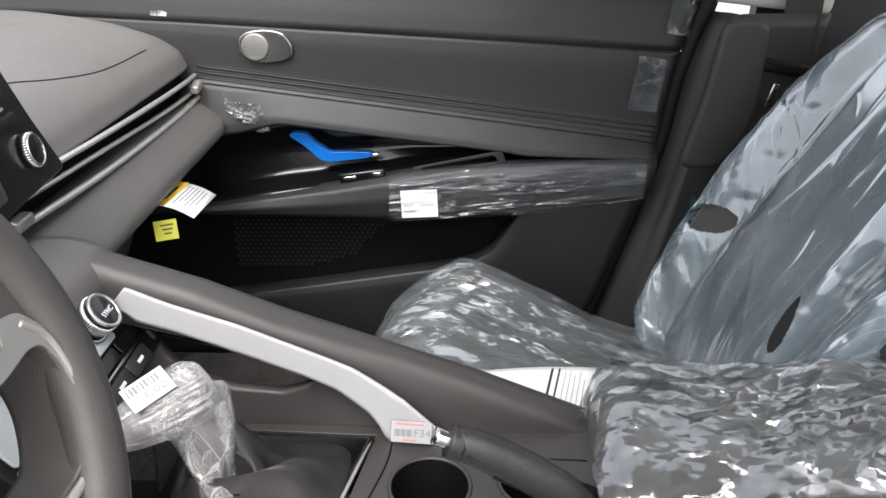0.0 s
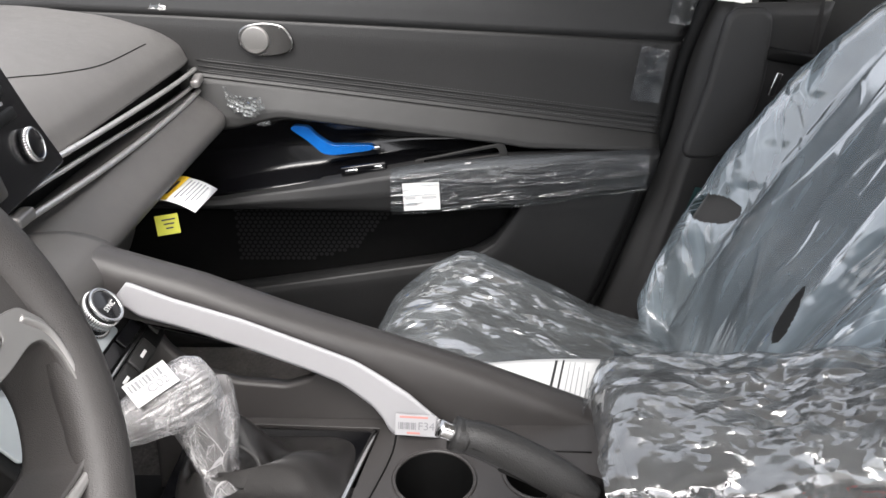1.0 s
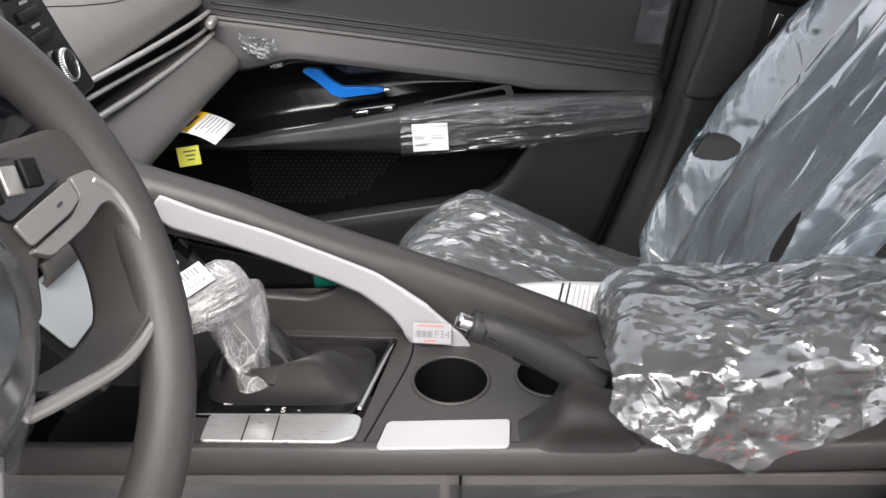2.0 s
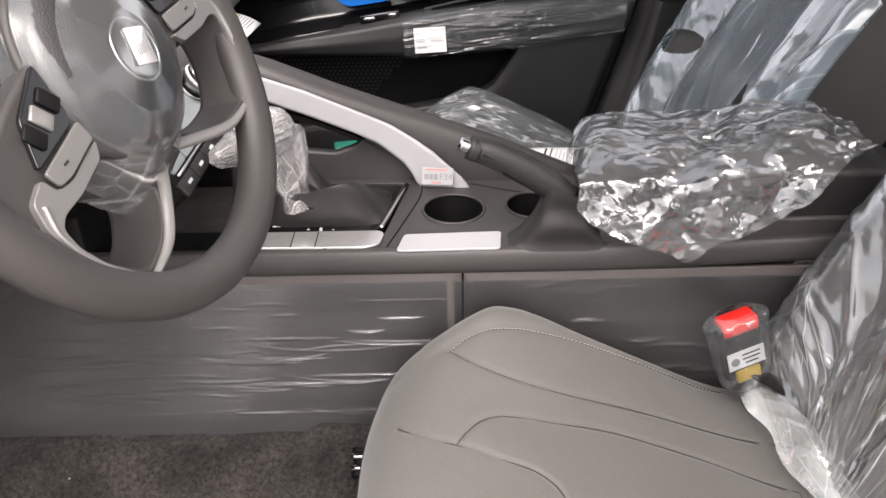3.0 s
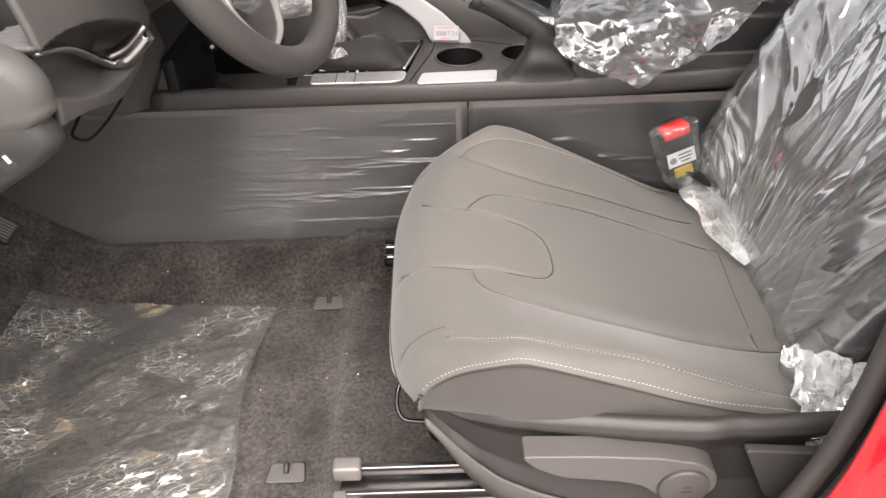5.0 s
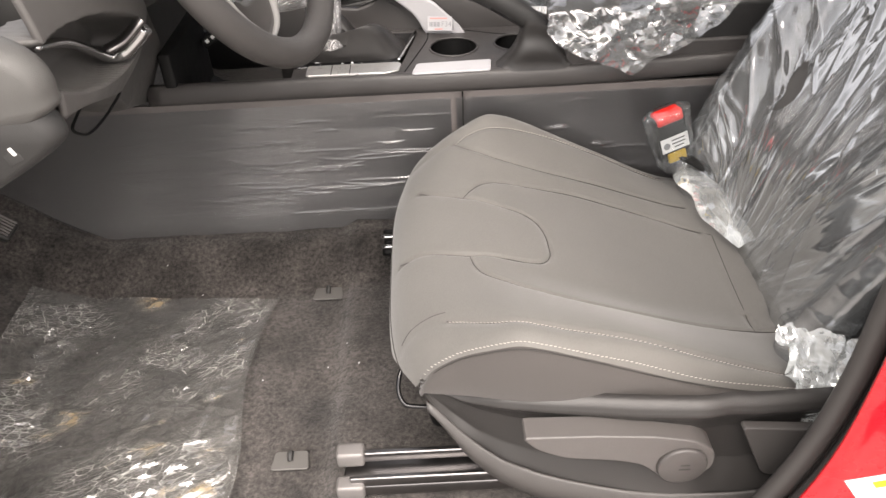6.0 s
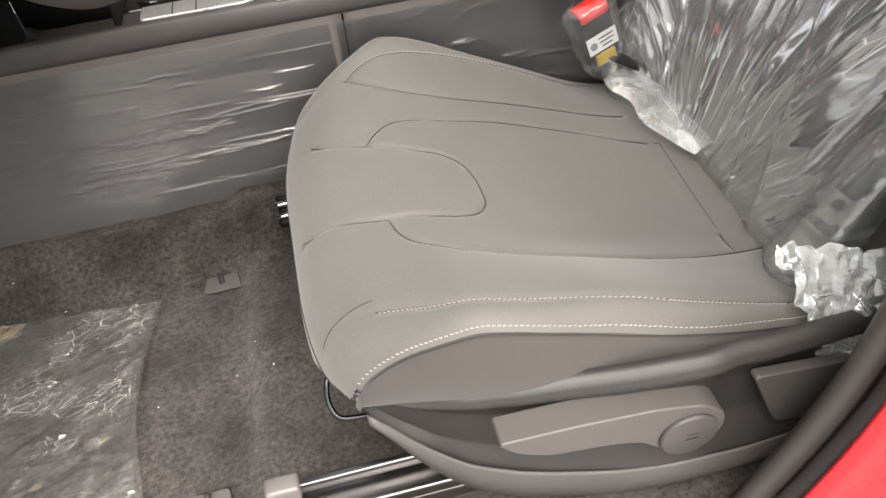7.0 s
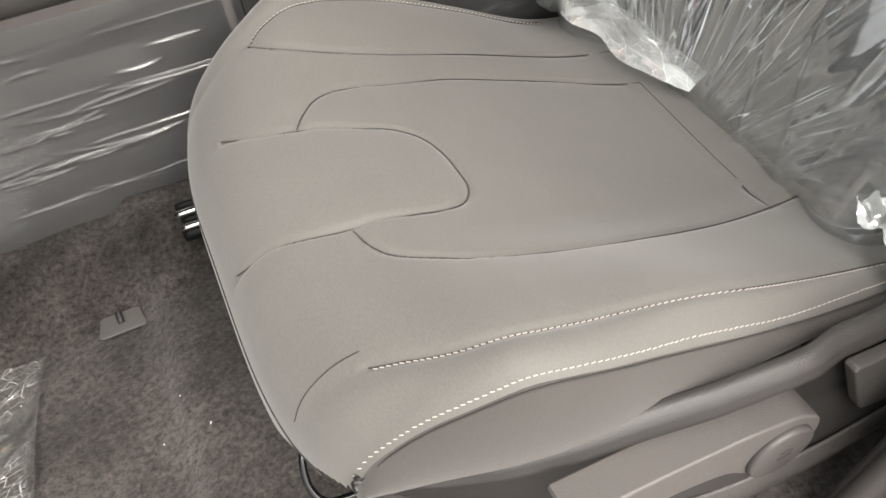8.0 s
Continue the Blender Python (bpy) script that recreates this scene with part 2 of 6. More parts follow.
    tr.inputs[0].default_value = (*tint, 1)
    gl = n.new("ShaderNodeBsdfGlossy")
    gl.inputs["Roughness"].default_value = rough
    l.new(normal, gl.inputs["Normal"])
    fr = n.new("ShaderNodeFresnel")
    fr.inputs["IOR"].default_value = 1.5
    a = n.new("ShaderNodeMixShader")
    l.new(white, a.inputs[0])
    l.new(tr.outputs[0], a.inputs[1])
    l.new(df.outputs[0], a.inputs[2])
    c = n.new("ShaderNodeMixShader")
    l.new(math_node("MINIMUM", math_node("ADD", math_node("MULTIPLY", fr.outputs[0], 0.8 * gloss), 0.06 * gloss), 0.5), c.inputs[0])
    l.new(a.outputs[0], c.inputs[1])
    l.new(gl.outputs[0], c.inputs[2])
    o = n.new("ShaderNodeOutputMaterial")
    l.new(c.outputs[0], o.inputs[0])
    return m


DASH = surface("grained dash plastic", (0.082, 0.078, 0.075), 0.52, grain=0.35, grain_size=1100)
TRIM = surface("dark interior plastic", (0.024, 0.0235, 0.023), 0.5, grain=0.3, grain_size=1200)
DOORTRIM = surface("dark door plastic", (0.019, 0.019, 0.0195), 0.5, grain=0.3, grain_size=1200)
CONSOLE = surface("console plastic", (0.047, 0.0435, 0.0425), 0.40, grain=0.3, grain_size=1300)
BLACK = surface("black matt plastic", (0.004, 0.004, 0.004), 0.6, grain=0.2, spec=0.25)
GLOSS = surface("gloss black plastic", (0.005, 0.005, 0.006), 0.22, vary=0.05, coat=0.3)
HIDE = surface("dark leatherette", (0.020, 0.0196, 0.0195), 0.48, grain=0.5, grain_size=700)
BOOT = surface("black leatherette", (0.024, 0.0225, 0.022), 0.34, grain=0.4, grain_size=800)
WHEELSKIN = surface("steering wheel skin", (0.048, 0.0445, 0.043), 0.42, grain=0.35, grain_size=1400)
CLOTH = woven("grey seat cloth", (0.119, 0.114, 0.106), 260)
# cushion sides: the seat cloth again, side shade put into a darker colour
SHADE_CLOTH = woven("seat cloth darkened for side shade", (0.052, 0.046, 0.043), 260)
BACKCLOTH = woven("seat back cloth", (0.075, 0.072, 0.07), 380)
# dark tone of the seam tubes, the crease's shadow put into colour
SEAM_SHADE = surface("seam shadow cloth", (0.035, 0.032, 0.030), 0.8, vary=0.1)
THREAD = surface("pale thread", (0.42, 0.39, 0.36), 0.7, vary=0.1)
VALANCE = surface("seat side plastic", (0.029, 0.027, 0.026), 0.42, grain=0.35, grain_size=1000)
FLANGE = surface("grey flange plastic", (0.056, 0.052, 0.050), 0.42, grain=0.35, grain_size=1000)
CARPET = pile("dark grey carpet", (0.044, 0.039, 0.036))
CHROME = surface("satin chrome", (0.62, 0.62, 0.62), 0.2, metal=1.0, vary=0.05)
PAD = surface("dash top plastic", (0.118, 0.113, 0.108), 0.55, grain=0.4, grain_size=900)
PLATE = surface("bright silver plate", (0.62, 0.61, 0.60), 0.30, metal=0.7, vary=0.06, stretch=(1, 20, 1))
# console plastic made lighter: the film's sky reflection is put into the colour
CONSOLE_SHEEN = surface("console side plastic with film sheen", (0.118, 0.106, 0.102), 0.46, grain=0.3, grain_size=1300)
SILVER = surface("silver paint", (0.34, 0.33, 0.32), 0.34, metal=0.6, vary=0.05)
TWEETER = surface("dark satin metal", (0.30, 0.295, 0.29), 0.24, metal=1.0, vary=0.08)
CAPGREY = surface("grey rail cap", (0.17, 0.16, 0.155), 0.4, metal=0.2, vary=0.1)
SATIN = surface("satin grey paint", (0.20, 0.195, 0.19), 0.36, metal=0.35, vary=0.05)
STEEL = surface("dark steel", (0.25, 0.24, 0.24), 0.32, metal=1.0, vary=0.2)
WHITEFILM = surface("white masking film", (0.42, 0.415, 0.43), 0.42, vary=0.05, grain=0.08, grain_size=60)
PAPER = surface("white paper", (0.80, 0.80, 0.79), 0.75, vary=0.03)
YELLOW = surface("yellow print", (0.75, 0.48, 0.02), 0.6, vary=0.05)
LIME = surface("yellow green paper", (0.48, 0.48, 0.04), 0.6, vary=0.08)
INK = surface("black ink", (0.03, 0.03, 0.03), 0.6, vary=0.05)
GREYINK = surface("grey ink", (0.25, 0.25, 0.26), 0.6, vary=0.05)
PINKINK = surface("pale red ink", (0.55, 0.25, 0.22), 0.6, vary=0.05)
RED = surface("red plastic", (0.72, 0.02, 0.015), 0.35, vary=0.08)
REDPAINT = surface("red car paint", (0.62, 0.004, 0.012), 0.28, vary=0.05, coat=0.8)
BLUE = surface("blue masking film", (0.01, 0.17, 0.62), 0.24, vary=0.2, vary_size=40, coat=0.5, grain=0.15, grain_size=120)
GREEN = surface("green tape", (0.005, 0.16, 0.11), 0.4, vary=0.1)
TEAL = surface("dark teal foam", (0.004, 0.035, 0.035), 0.8, vary=0.1)
RUBBER = surface("door seal rubber", (0.055, 0.050, 0.048), 0.48, grain=0.2)
CREAM = surface("pale headlining", (0.62, 0.60, 0.56), 0.85, vary=0.05, grain=0.3)
CONCRETE = surface("grey concrete", (0.30, 0.29, 0.28), 0.9, grain=0.4, grain_size=60, vary=0.25, vary_size=1.5)
AMBER = surface("amber plastic", (0.5, 0.33, 0.03), 0.4, vary=0.1)
LCD = surface("pale display glass", (0.33, 0.36, 0.37), 0.2, vary=0.05)
SCREEN = surface("dark display glass", (0.010, 0.012, 0.016), 0.1, vary=0.05, coat=0.5)
PILLARTRIM = surface("grey pillar plastic", (0.040, 0.039, 0.039), 0.44, grain=0.3, grain_size=1200)
WEBBING = surface("black seat belt webbing", (0.03, 0.028, 0.028), 0.62, grain=0.6, grain_size=500)
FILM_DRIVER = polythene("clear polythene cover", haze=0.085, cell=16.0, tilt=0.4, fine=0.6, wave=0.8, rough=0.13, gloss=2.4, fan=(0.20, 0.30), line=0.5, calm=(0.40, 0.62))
# the strong blue milk paints in the broad sky reflection on this cover
FILM_PASSENGER = polythene("polythene cover with sky sheen as haze", haze=0.45, cell=13.0, tilt=0.6, fine=0.7, wave=0.45, rough=0.14, gloss=2.2, fan=(0.88, 0.10), milk=(0.62, 0.74, 0.82), calm=(0.50, 0.66), rest=0.06, rim=(1, 0.985, 0.235), line=0.55)
FILM_SMALL = polythene("thin clear bag", haze=0.05, cell=60.0, tilt=0.5, rough=0.10, gloss=1.0, line=0.2)
FILM_LOOSE = polythene("loose polythene", haze=0.085, cell=44.0, tilt=0.75, fine=0.8, wave=0.9, rough=0.17, gloss=2.9, line=0.1, calm=(0.30, 0.52), stretch=(0.38, 1.2, 0.8))
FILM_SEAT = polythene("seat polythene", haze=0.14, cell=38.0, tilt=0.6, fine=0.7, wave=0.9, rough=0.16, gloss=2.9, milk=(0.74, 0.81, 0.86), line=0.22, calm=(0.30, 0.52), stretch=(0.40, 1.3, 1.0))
FILM_KNOB = polythene("milky wrapping", haze=0.24, cell=48.0, tilt=0.5, fine=0.6, wave=0.4, rough=0.2, gloss=0.9, milk=(0.84, 0.82, 0.83), line=0.3, stretch=(1.0, 1.0, 0.5))
FILM_HUB = polythene("hub film", haze=0.05, cell=16.0, tilt=0.12, fine=0.5, wave=0.12, rough=0.16, gloss=0.55, stretch=(1, 0.5, 1), line=0.3)
FILM_WHITE = polythene("bunched polythene", haze=0.34, cell=42.0, tilt=0.5, fine=0.6, wave=0.7, rough=0.09, gloss=2.0, stretch=(1, 0.35, 1), milk=(0.86, 0.90, 0.90), line=0.2)
FILM_FLOOR = polythene("floor polythene", haze=0.085, cell=120.0, tilt=0.7, fine=0.6, wave=0.8, rough=0.14, gloss=2.4, stretch=(0.30, 1.0, 1), turn=-22.0, milk=(0.86, 0.84, 0.80), soil=(0.46, 0.37, 0.25), line=0.55, calm=(0.36, 0.60))
FILM_TIGHT = clear_film("tight protective film", haze=0.03, crinkle=0.15, size=12.0, rough=0.16, gloss=0.8)
FILM_RIPPLE = clear_film("rippled protective film", haze=0.03, crinkle=0.06, size=10.0, stretch=(0.15, 1, 1), rough=0.15, gloss=1.0, milk=(0.85, 0.84, 0.83))
FILM_TAPE = clear_film("clear tape", haze=0.03, crinkle=0.3, size=20.0, gloss=0.8)

# ---------------------------------------------------------------- building helpers


def thing(name, at, label, category, group="", kind=""):
    ob = new(name)
    ob.empty_display_size = 0.05
    ob.location = at
    return tagged(ob, label, category, group, kind)


def part(name, data, material, parent, label="", smooth=True):
    """One mesh object from a bmesh or (vertices, faces), in world coordinates, under a thing or a part."""
    me = bpy.data.meshes.new(name)
    if isinstance(data, tuple):
        me.from_pydata([tuple(v) for v in data[0]], [], [tuple(f) for f in data[1]])
    else:
        data.to_mesh(me)
        data.free()
    me.validate()
    if smooth:
        me.shade_smooth()
    me.materials.append(material)
    ob = new(name, me)
    if parent:
        ob.parent = parent
        if parent.type == "EMPTY":
            ob.matrix_parent_inverse = Matrix.Translation(-Vector(parent.location))
    if label:
        tagged(ob, label)
    return ob


def solid(ob, thick, offset=-1.0):
    """Gives a sheet its thickness on the side turned away from the open door."""
    me = ob.data
    eye = Vector((-0.05, -0.25, 1.05))
    facing = sum((eye - p.center).dot(p.normal) * p.area for p in me.polygons)
    if facing < 0 and offset < 0:
        me.flip_normals()
    md = ob.modifiers.new("thickness", "SOLIDIFY")
    md.thickness, md.offset = thick, offset
    return ob


def rounded(ob, width, segments=2, angle=40):
    md = ob.modifiers.new("edges", "BEVEL")
    md.width, md.segments, md.limit_method, md.angle_limit = width, segments, "ANGLE", radians(angle)
    ob.modifiers.new("shade", "WEIGHTED_NORMAL")
    return ob


def sheet(fn, nu, nv, closed_u=False, keep=None):
    """A grid of fn(u, v) -> (x, y, z), u and v from 0 to 1."""
    verts, faces = [], []
    cu = nu if closed_u else nu + 1
    for j in range(nv + 1):
        for i in range(cu):
            verts.append(tuple(fn(i / nu, j / nv)))
    for j in range(nv):
        for i in range(nu):
            a, b = j * cu + i, j * cu + (i + 1) % cu
            if keep is None or keep((i + 0.5) / nu, (j + 0.5) / nv):
                faces.append((a, b, b + cu, a + cu))
    return verts, faces


def curve(points, n):
    """n + 1 points along a smooth line through the given ones (Catmull-Rom)."""
    p = [Vector(q) for q in points]
    p = [p[0] * 2 - p[1], *p, p[-1] * 2 - p[-2]]
    out = []
    for k in range(n + 1):
        s = k / n * (len(p) - 3)
        i = min(int(s), len(p) - 4)
        t = s - i
        a, b, c, d = p[i:i + 4]
        out.append(0.5 * ((2 * b) + (c - a) * t + (2 * a - 5 * b + 4 * c - d) * t * t + (3 * b - a - 3 * c + d) * t ** 3))
    return out


def tube(points, radius, segs=10, n=24, flat=1.0, caps=True, closed=False):
    """A round bar along a smooth line; radius is a number or a function of 0..1; flat squashes it."""
    line = curve(points, n) if not closed else [Vector(q) for q in points]
    m = len(line)
    verts, faces = [], []
    side = None
    for k, p in enumerate(line):
        if closed:
            t = line[(k + 1) % m] - line[k - 1]
        else:
            t = line[min(k + 1, m - 1)] - line[max(k - 1, 0)]
        t.normalize()
        if side is None:
            side = t.orthogonal().normalized() if abs(t.z) > 0.95 else t.cross(Vector((0, 0, 1))).normalized()
        side = (side - t * side.dot(t)).normalized()
        up = side.cross(t)
        r = radius(k / (m - 1)) if callable(radius) else radius
        for s in range(segs):
            a = 2 * math.pi * s / segs
            verts.append(p + side * (math.cos(a) * r) + up * (math.sin(a) * r * flat))
    rows = m if closed else m - 1
    for k in range(rows):
        for s in range(segs):
            a, b = k * segs + s, k * segs + (s + 1) % segs
            c, d = ((k + 1) % m) * segs + (s + 1) % segs, ((k + 1) % m) * segs + s
            faces.append((a, b, c, d))
    if caps and not closed:
        faces.append(tuple(range(segs - 1, -1, -1)))
        faces.append(tuple(range((m - 1) * segs, m * segs)))
    return verts, faces


def prism(outline, normal, depth, origin=(0, 0, 0), axes=None, holes=()):
    """A plate: a 2D outline (with holes) in the plane spanned by axes, given depth along normal."""
    ax, ay = (Vector(a) for a in axes)
    nn, oo = Vector(normal).normalized(), Vector(origin)
    bm = bmesh.new()
    edges = []
    for loop in (outline, *holes):
        vs = [bm.verts.new(oo + ax * p[0] + ay * p[1]) for p in loop]
        edges += [bm.edges.new((vs[i], vs[(i + 1) % len(vs)])) for i in range(len(vs))]
    bmesh.ops.triangle_fill(bm, use_beauty=True, use_dissolve=False, edges=edges, normal=nn)
    got = bmesh.ops.extrude_face_region(bm, geom=bm.faces[:])
    bmesh.ops.translate(bm, vec=nn * depth, verts=[v for v in got["geom"] if isinstance(v, bmesh.types.BMVert)])
    bmesh.ops.recalc_face_normals(bm, faces=bm.faces[:])
    bmesh.ops.dissolve_limit(bm, angle_limit=radians(1), verts=bm.verts[:], edges=bm.edges[:])
    return bm


def block(centre, size, m=None, bevel=0.002, segs=2):
    """A box with rounded edges; m turns it about its centre."""
    bm = bmesh.new()
    bmesh.ops.create_cube(bm, size=1)
    bmesh.ops.scale(bm, vec=size, verts=bm.verts[:])
    if bevel:
        bmesh.ops.bevel(bm, geom=bm.edges[:], offset=bevel, segments=segs, affect="EDGES", profile=0.5)
    t = Matrix.Translation(centre) @ (m if m is not None else Matrix())
    bmesh.ops.transform(bm, matrix=t, verts=bm.verts[:])
    return bm


def disc(centre, axis, r1, r2, depth, segs=32, bevel=0.0015):
    """A short cylinder or cone along axis from centre, with a rounded rim."""
    bm = bmesh.new()
    bmesh.ops.create_cone(bm, cap_ends=True, segments=segs, radius1=r1, radius2=r2, depth=depth)
    rim = [e for e in bm.edges if all(abs(v.co.z - depth / 2) < 1e-6 for v in e.verts)]
    if bevel:
        bmesh.ops.bevel(bm, geom=rim, offset=bevel, segments=2, affect="EDGES", profile=0.5)
    q = Vector(axis).normalized().to_track_quat("Z", "Y").to_matrix().to_4x4()
    bmesh.ops.transform(bm, matrix=Matrix.Translation(centre) @ q @ Matrix.Translation((0, 0, depth / 2)), verts=bm.verts[:])
    return bm


def arc(cx, cy, rx, ry, a0=0.0, a1=360.0, n=32):
    full = abs(a1 - a0) >= 360
    return [(cx + rx * math.cos(radians(a0 + (a1 - a0) * k / n)), cy + ry * math.sin(radians(a0 + (a1 - a0) * k / n))) for k in range(n if full else n + 1)]


def soft_outline(points, r=0.006, n=4):
    """A closed outline with its corners rounded by about r."""
    out = []
    m = len(points)
    for i in range(m):
        p, a, b = Vector(points[i]), Vector(points[i - 1]), Vector(points[(i + 1) % m])
        da, db = a - p, b - p
        ra, rb = min(r, da.length * 0.45), min(r, db.length * 0.45)
        s, e = p + da.normalized() * ra, p + db.normalized() * rb
        for k in range(n + 1):
            t = k / n
            out.append(tuple(s * (1 - t) ** 2 + p * 2 * t * (1 - t) + e * t * t))
    return out


def lerp(x, xs, ys):
    return float(np.interp(x, xs, ys))


def gentle(x, xs, ys, w=0.024):
    """lerp with its corners rounded over about w."""
    return sum(lerp(x + k * w, xs, ys) for k in (-1, -0.6, -0.3, 0, 0.3, 0.6, 1)) / 7


def ease(t):
    t = min(1.0, max(0.0, t))
    return t * t * (3 - 2 * t)


def ridged(p, scale, stretch=(1, 1, 1), octaves=3):
    """Sharp-creased noise for folds, 0 to 1, with its ridges at 1."""
    q = Vector((p[0] * scale * stretch[0], p[1] * scale * stretch[1], p[2] * scale * stretch[2]))
    s, a, tot = 0.0, 1.0, 0.0
    for _ in range(octaves):
        s += a * (1 - abs(noise.noise(q)) * 2)
        tot += a
        q, a = q * 2.03 + Vector((3.1, 1.7, 5.3)), a * 0.5
    return s / tot


FOLD_CACHE = {}


def crumple(p, seed, scale, n=7):
    """Height of crumpled film, about 0 to 1: flat facets that meet in sharp creases, from folds in random directions."""
    if seed not in FOLD_CACHE:
        rng = random.Random(seed)
        FOLD_CACHE[seed] = [(Vector((rng.gauss(0, 1), rng.gauss(0, 1), rng.gauss(0, 1))).normalized() * rng.uniform(0.6, 1.8), rng.random(), rng.uniform(0.4, 1.0)) for _ in range(n)]
    q = Vector(p) * scale
    q += 0.35 * noise.noise_vector(q * 0.7)
    h = tot = 0.0
    for d, ph, a in FOLD_CACHE[seed]:
        t = (q.dot(d) + ph) % 1.0
        h += a / d.length * abs(t - 0.5) * 2
        tot += a / d.length
    return h / tot


def fold_field(nu, nv, seed, count, aim, width=(0.004, 0.010), length=(0.08, 0.30), spread=0.35):
    """Sparse long folds over a sheet: lens-shaped ridges that run along aim(u, v), as heights on an nu x nv grid."""
    rng = random.Random(seed)
    u, v = np.meshgrid(np.linspace(0, 1, nu + 1), np.linspace(0, 1, nv + 1))
    h = np.zeros_like(u)
    for _ in range(count):
        cu, cv = rng.random(), rng.random()
        du, dv = aim(cu, cv)
        a = math.atan2(dv, du) + rng.gauss(0, spread)
        ln, w, amp, bend = rng.uniform(*length), rng.uniform(*width), rng.uniform(0.3, 1.0), rng.uniform(-1.5, 1.5)
        s = ((u - cu) * math.cos(a) + (v - cv) * math.sin(a)) / ln
        d = -(u - cu) * math.sin(a) + (v - cv) * math.cos(a) + bend * ln * s * s * 0.3
        h += amp * np.clip(1 - s * s, 0, None) * np.exp(-(d / w) ** 2)
    return h


def at_grid(h, u, v):
    return float(h[round(v * (h.shape[0] - 1)), round(u * (h.shape[1] - 1))])


def text(name, body, size, m, material, parent=None):
    cu = bpy.data.curves.new(name, "FONT")
    cu.body, cu.size, cu.align_x, cu.align_y, cu.extrude = body, size, "CENTER", "CENTER", 0.0002
    cu.materials.append(material)
    ob = new(name, cu)
    if parent:
        ob.parent = parent
        if parent.type == "EMPTY":
            ob.matrix_parent_inverse = Matrix.Translation(-Vector(parent.location))
    ob.matrix_basis = m
    return ob


def plane_pose(origin, ax, ay):
    """The pose whose x and y axes lie along ax and ay."""
    ax, ay = Vector(ax).normalized(), Vector(ay)
    n = ax.cross(ay).normalized()
    ay = n.cross(ax)
    return Matrix.Translation(origin) @ Matrix((ax, ay, n)).transposed().to_4x4()

# ---------------------------------------------------------------- ground, cabin shell
ground = part("ground", ([(-60, -60, 0), (60, -60, 0), (60, 60, 0), (-60, 60, 0)], [(0, 1, 2, 3)]), CONCRETE, None, smooth=False)
tagged(ground, "grey concrete yard under the parked car", "ground", kind="structure")


def floor_height(x, y):
    side = abs(y - 0.565)
    z = 0.25 + 0.062 * ease((0.235 - side) / 0.09) + 0.03 * ease((0.135 - side) / 0.03)
    z += 0.014 * ease((x + 0.205) / 0.025) * (1 - ease((x + 0.16) / 0.3))
    z += 0.22 * max(0.0, (-0.62 - x) / 0.42) ** 1.05
    z += 0.0035 * noise.noise((x * 9, y * 9, 0.3)) + 0.0015 * noise.noise((x * 31, y * 31, 1.3))
    return z


def floor_fn(u, v):
    x, y = -1.12 + 2.85 * u, -0.21 + 1.58 * v
    return x, y, floor_height(x, y)


floor = solid(part("floor", sheet(floor_fn, 200, 120), CARPET, None), 0.02)
tagged(floor, "dark grey moulded carpet on the car floor, dusty and blotched", "carpet", kind="structure")


def shell(name, pts, faces, material, label, category, thick=0.03):
    ob = solid(part(name, (pts, faces), material, None, smooth=False), thick, 0.0)
    return tagged(ob, label, category, kind="structure")


def roof_fn(u, v):
    return 0.02 + 1.63 * u, -0.10 + 1.34 * v, 1.40 + 0.05 * math.sin(math.pi * v) + 0.05 * math.sin(math.pi * u)


tagged(solid(part("ceiling", sheet(roof_fn, 16, 16), CREAM, None), 0.03, 1.0), "pale grey cloth headlining of the car", "ceiling", kind="structure")
shell("wall_front", [(-1.12, -0.22, 0.15), (-1.12, 1.40, 0.15), (-1.12, 1.40, 0.92), (-1.12, -0.22, 0.92)], [(0, 1, 2, 3)], BLACK, "black bulkhead ahead of the footwells", "bulkhead")
shell("wall_rear", [(1.72, -0.22, 0.15), (1.72, 1.40, 0.15), (1.72, 1.40, 1.0), (1.72, -0.22, 1.0)], [(0, 1, 2, 3)], TRIM, "dark trim panel at the rear of the cabin", "panel")
shell("wall_right", [(0.56, 1.385, 0.15), (1.72, 1.385, 0.15), (1.72, 1.385, 1.04), (0.56, 1.385, 1.04)], [(0, 1, 2, 3)], TRIM, "dark rear door trim on the far side", "panel")
shell("wall_left", [(0.62, -0.25, 0.15), (1.72, -0.25, 0.15), (1.72, -0.25, 0.95), (0.62, -0.25, 0.95)], [(0, 1, 2, 3)], TRIM, "dark rear door trim on the near side", "panel")

# ---------------------------------------------------------------- passenger door
REAR_Z, REAR_X = (0.25, 0.405, 0.6, 0.7, 0.88, 1.0), (0.262, 0.315, 0.374, 0.398, 0.425, 0.465)


def door_line(zs, ys, x0=-0.66, n=60, dz=None):
    """A panel of the door: rows zs(x) from top to bottom with depth ys, ending at the door's slanting rear edge."""
    m = len(ys)
    rows = [lambda x, k=k: zs(x, k) for k in range(m)]

    def fn(u, v):
        s = v * (m - 1)
        i = min(int(s), m - 2)
        t = s - i
        zmid = rows[i](0.0) * (1 - t) + rows[i + 1](0.0) * t
        x = x0 + (lerp(zmid, REAR_Z, REAR_X) - x0) * u
        for _ in range(3):
            z = rows[i](x) * (1 - t) + rows[i + 1](x) * t
            x = x0 + (lerp(z, REAR_Z, REAR_X) - x0) * u
        return x, ys[i] * (1 - t) + ys[i + 1] * t, z
    return sheet(fn, n, (m - 1) * 4)


def belt_z(x):
    return lerp(x, (-0.66, -0.44, 0.42), (0.931, 0.921, 0.877))


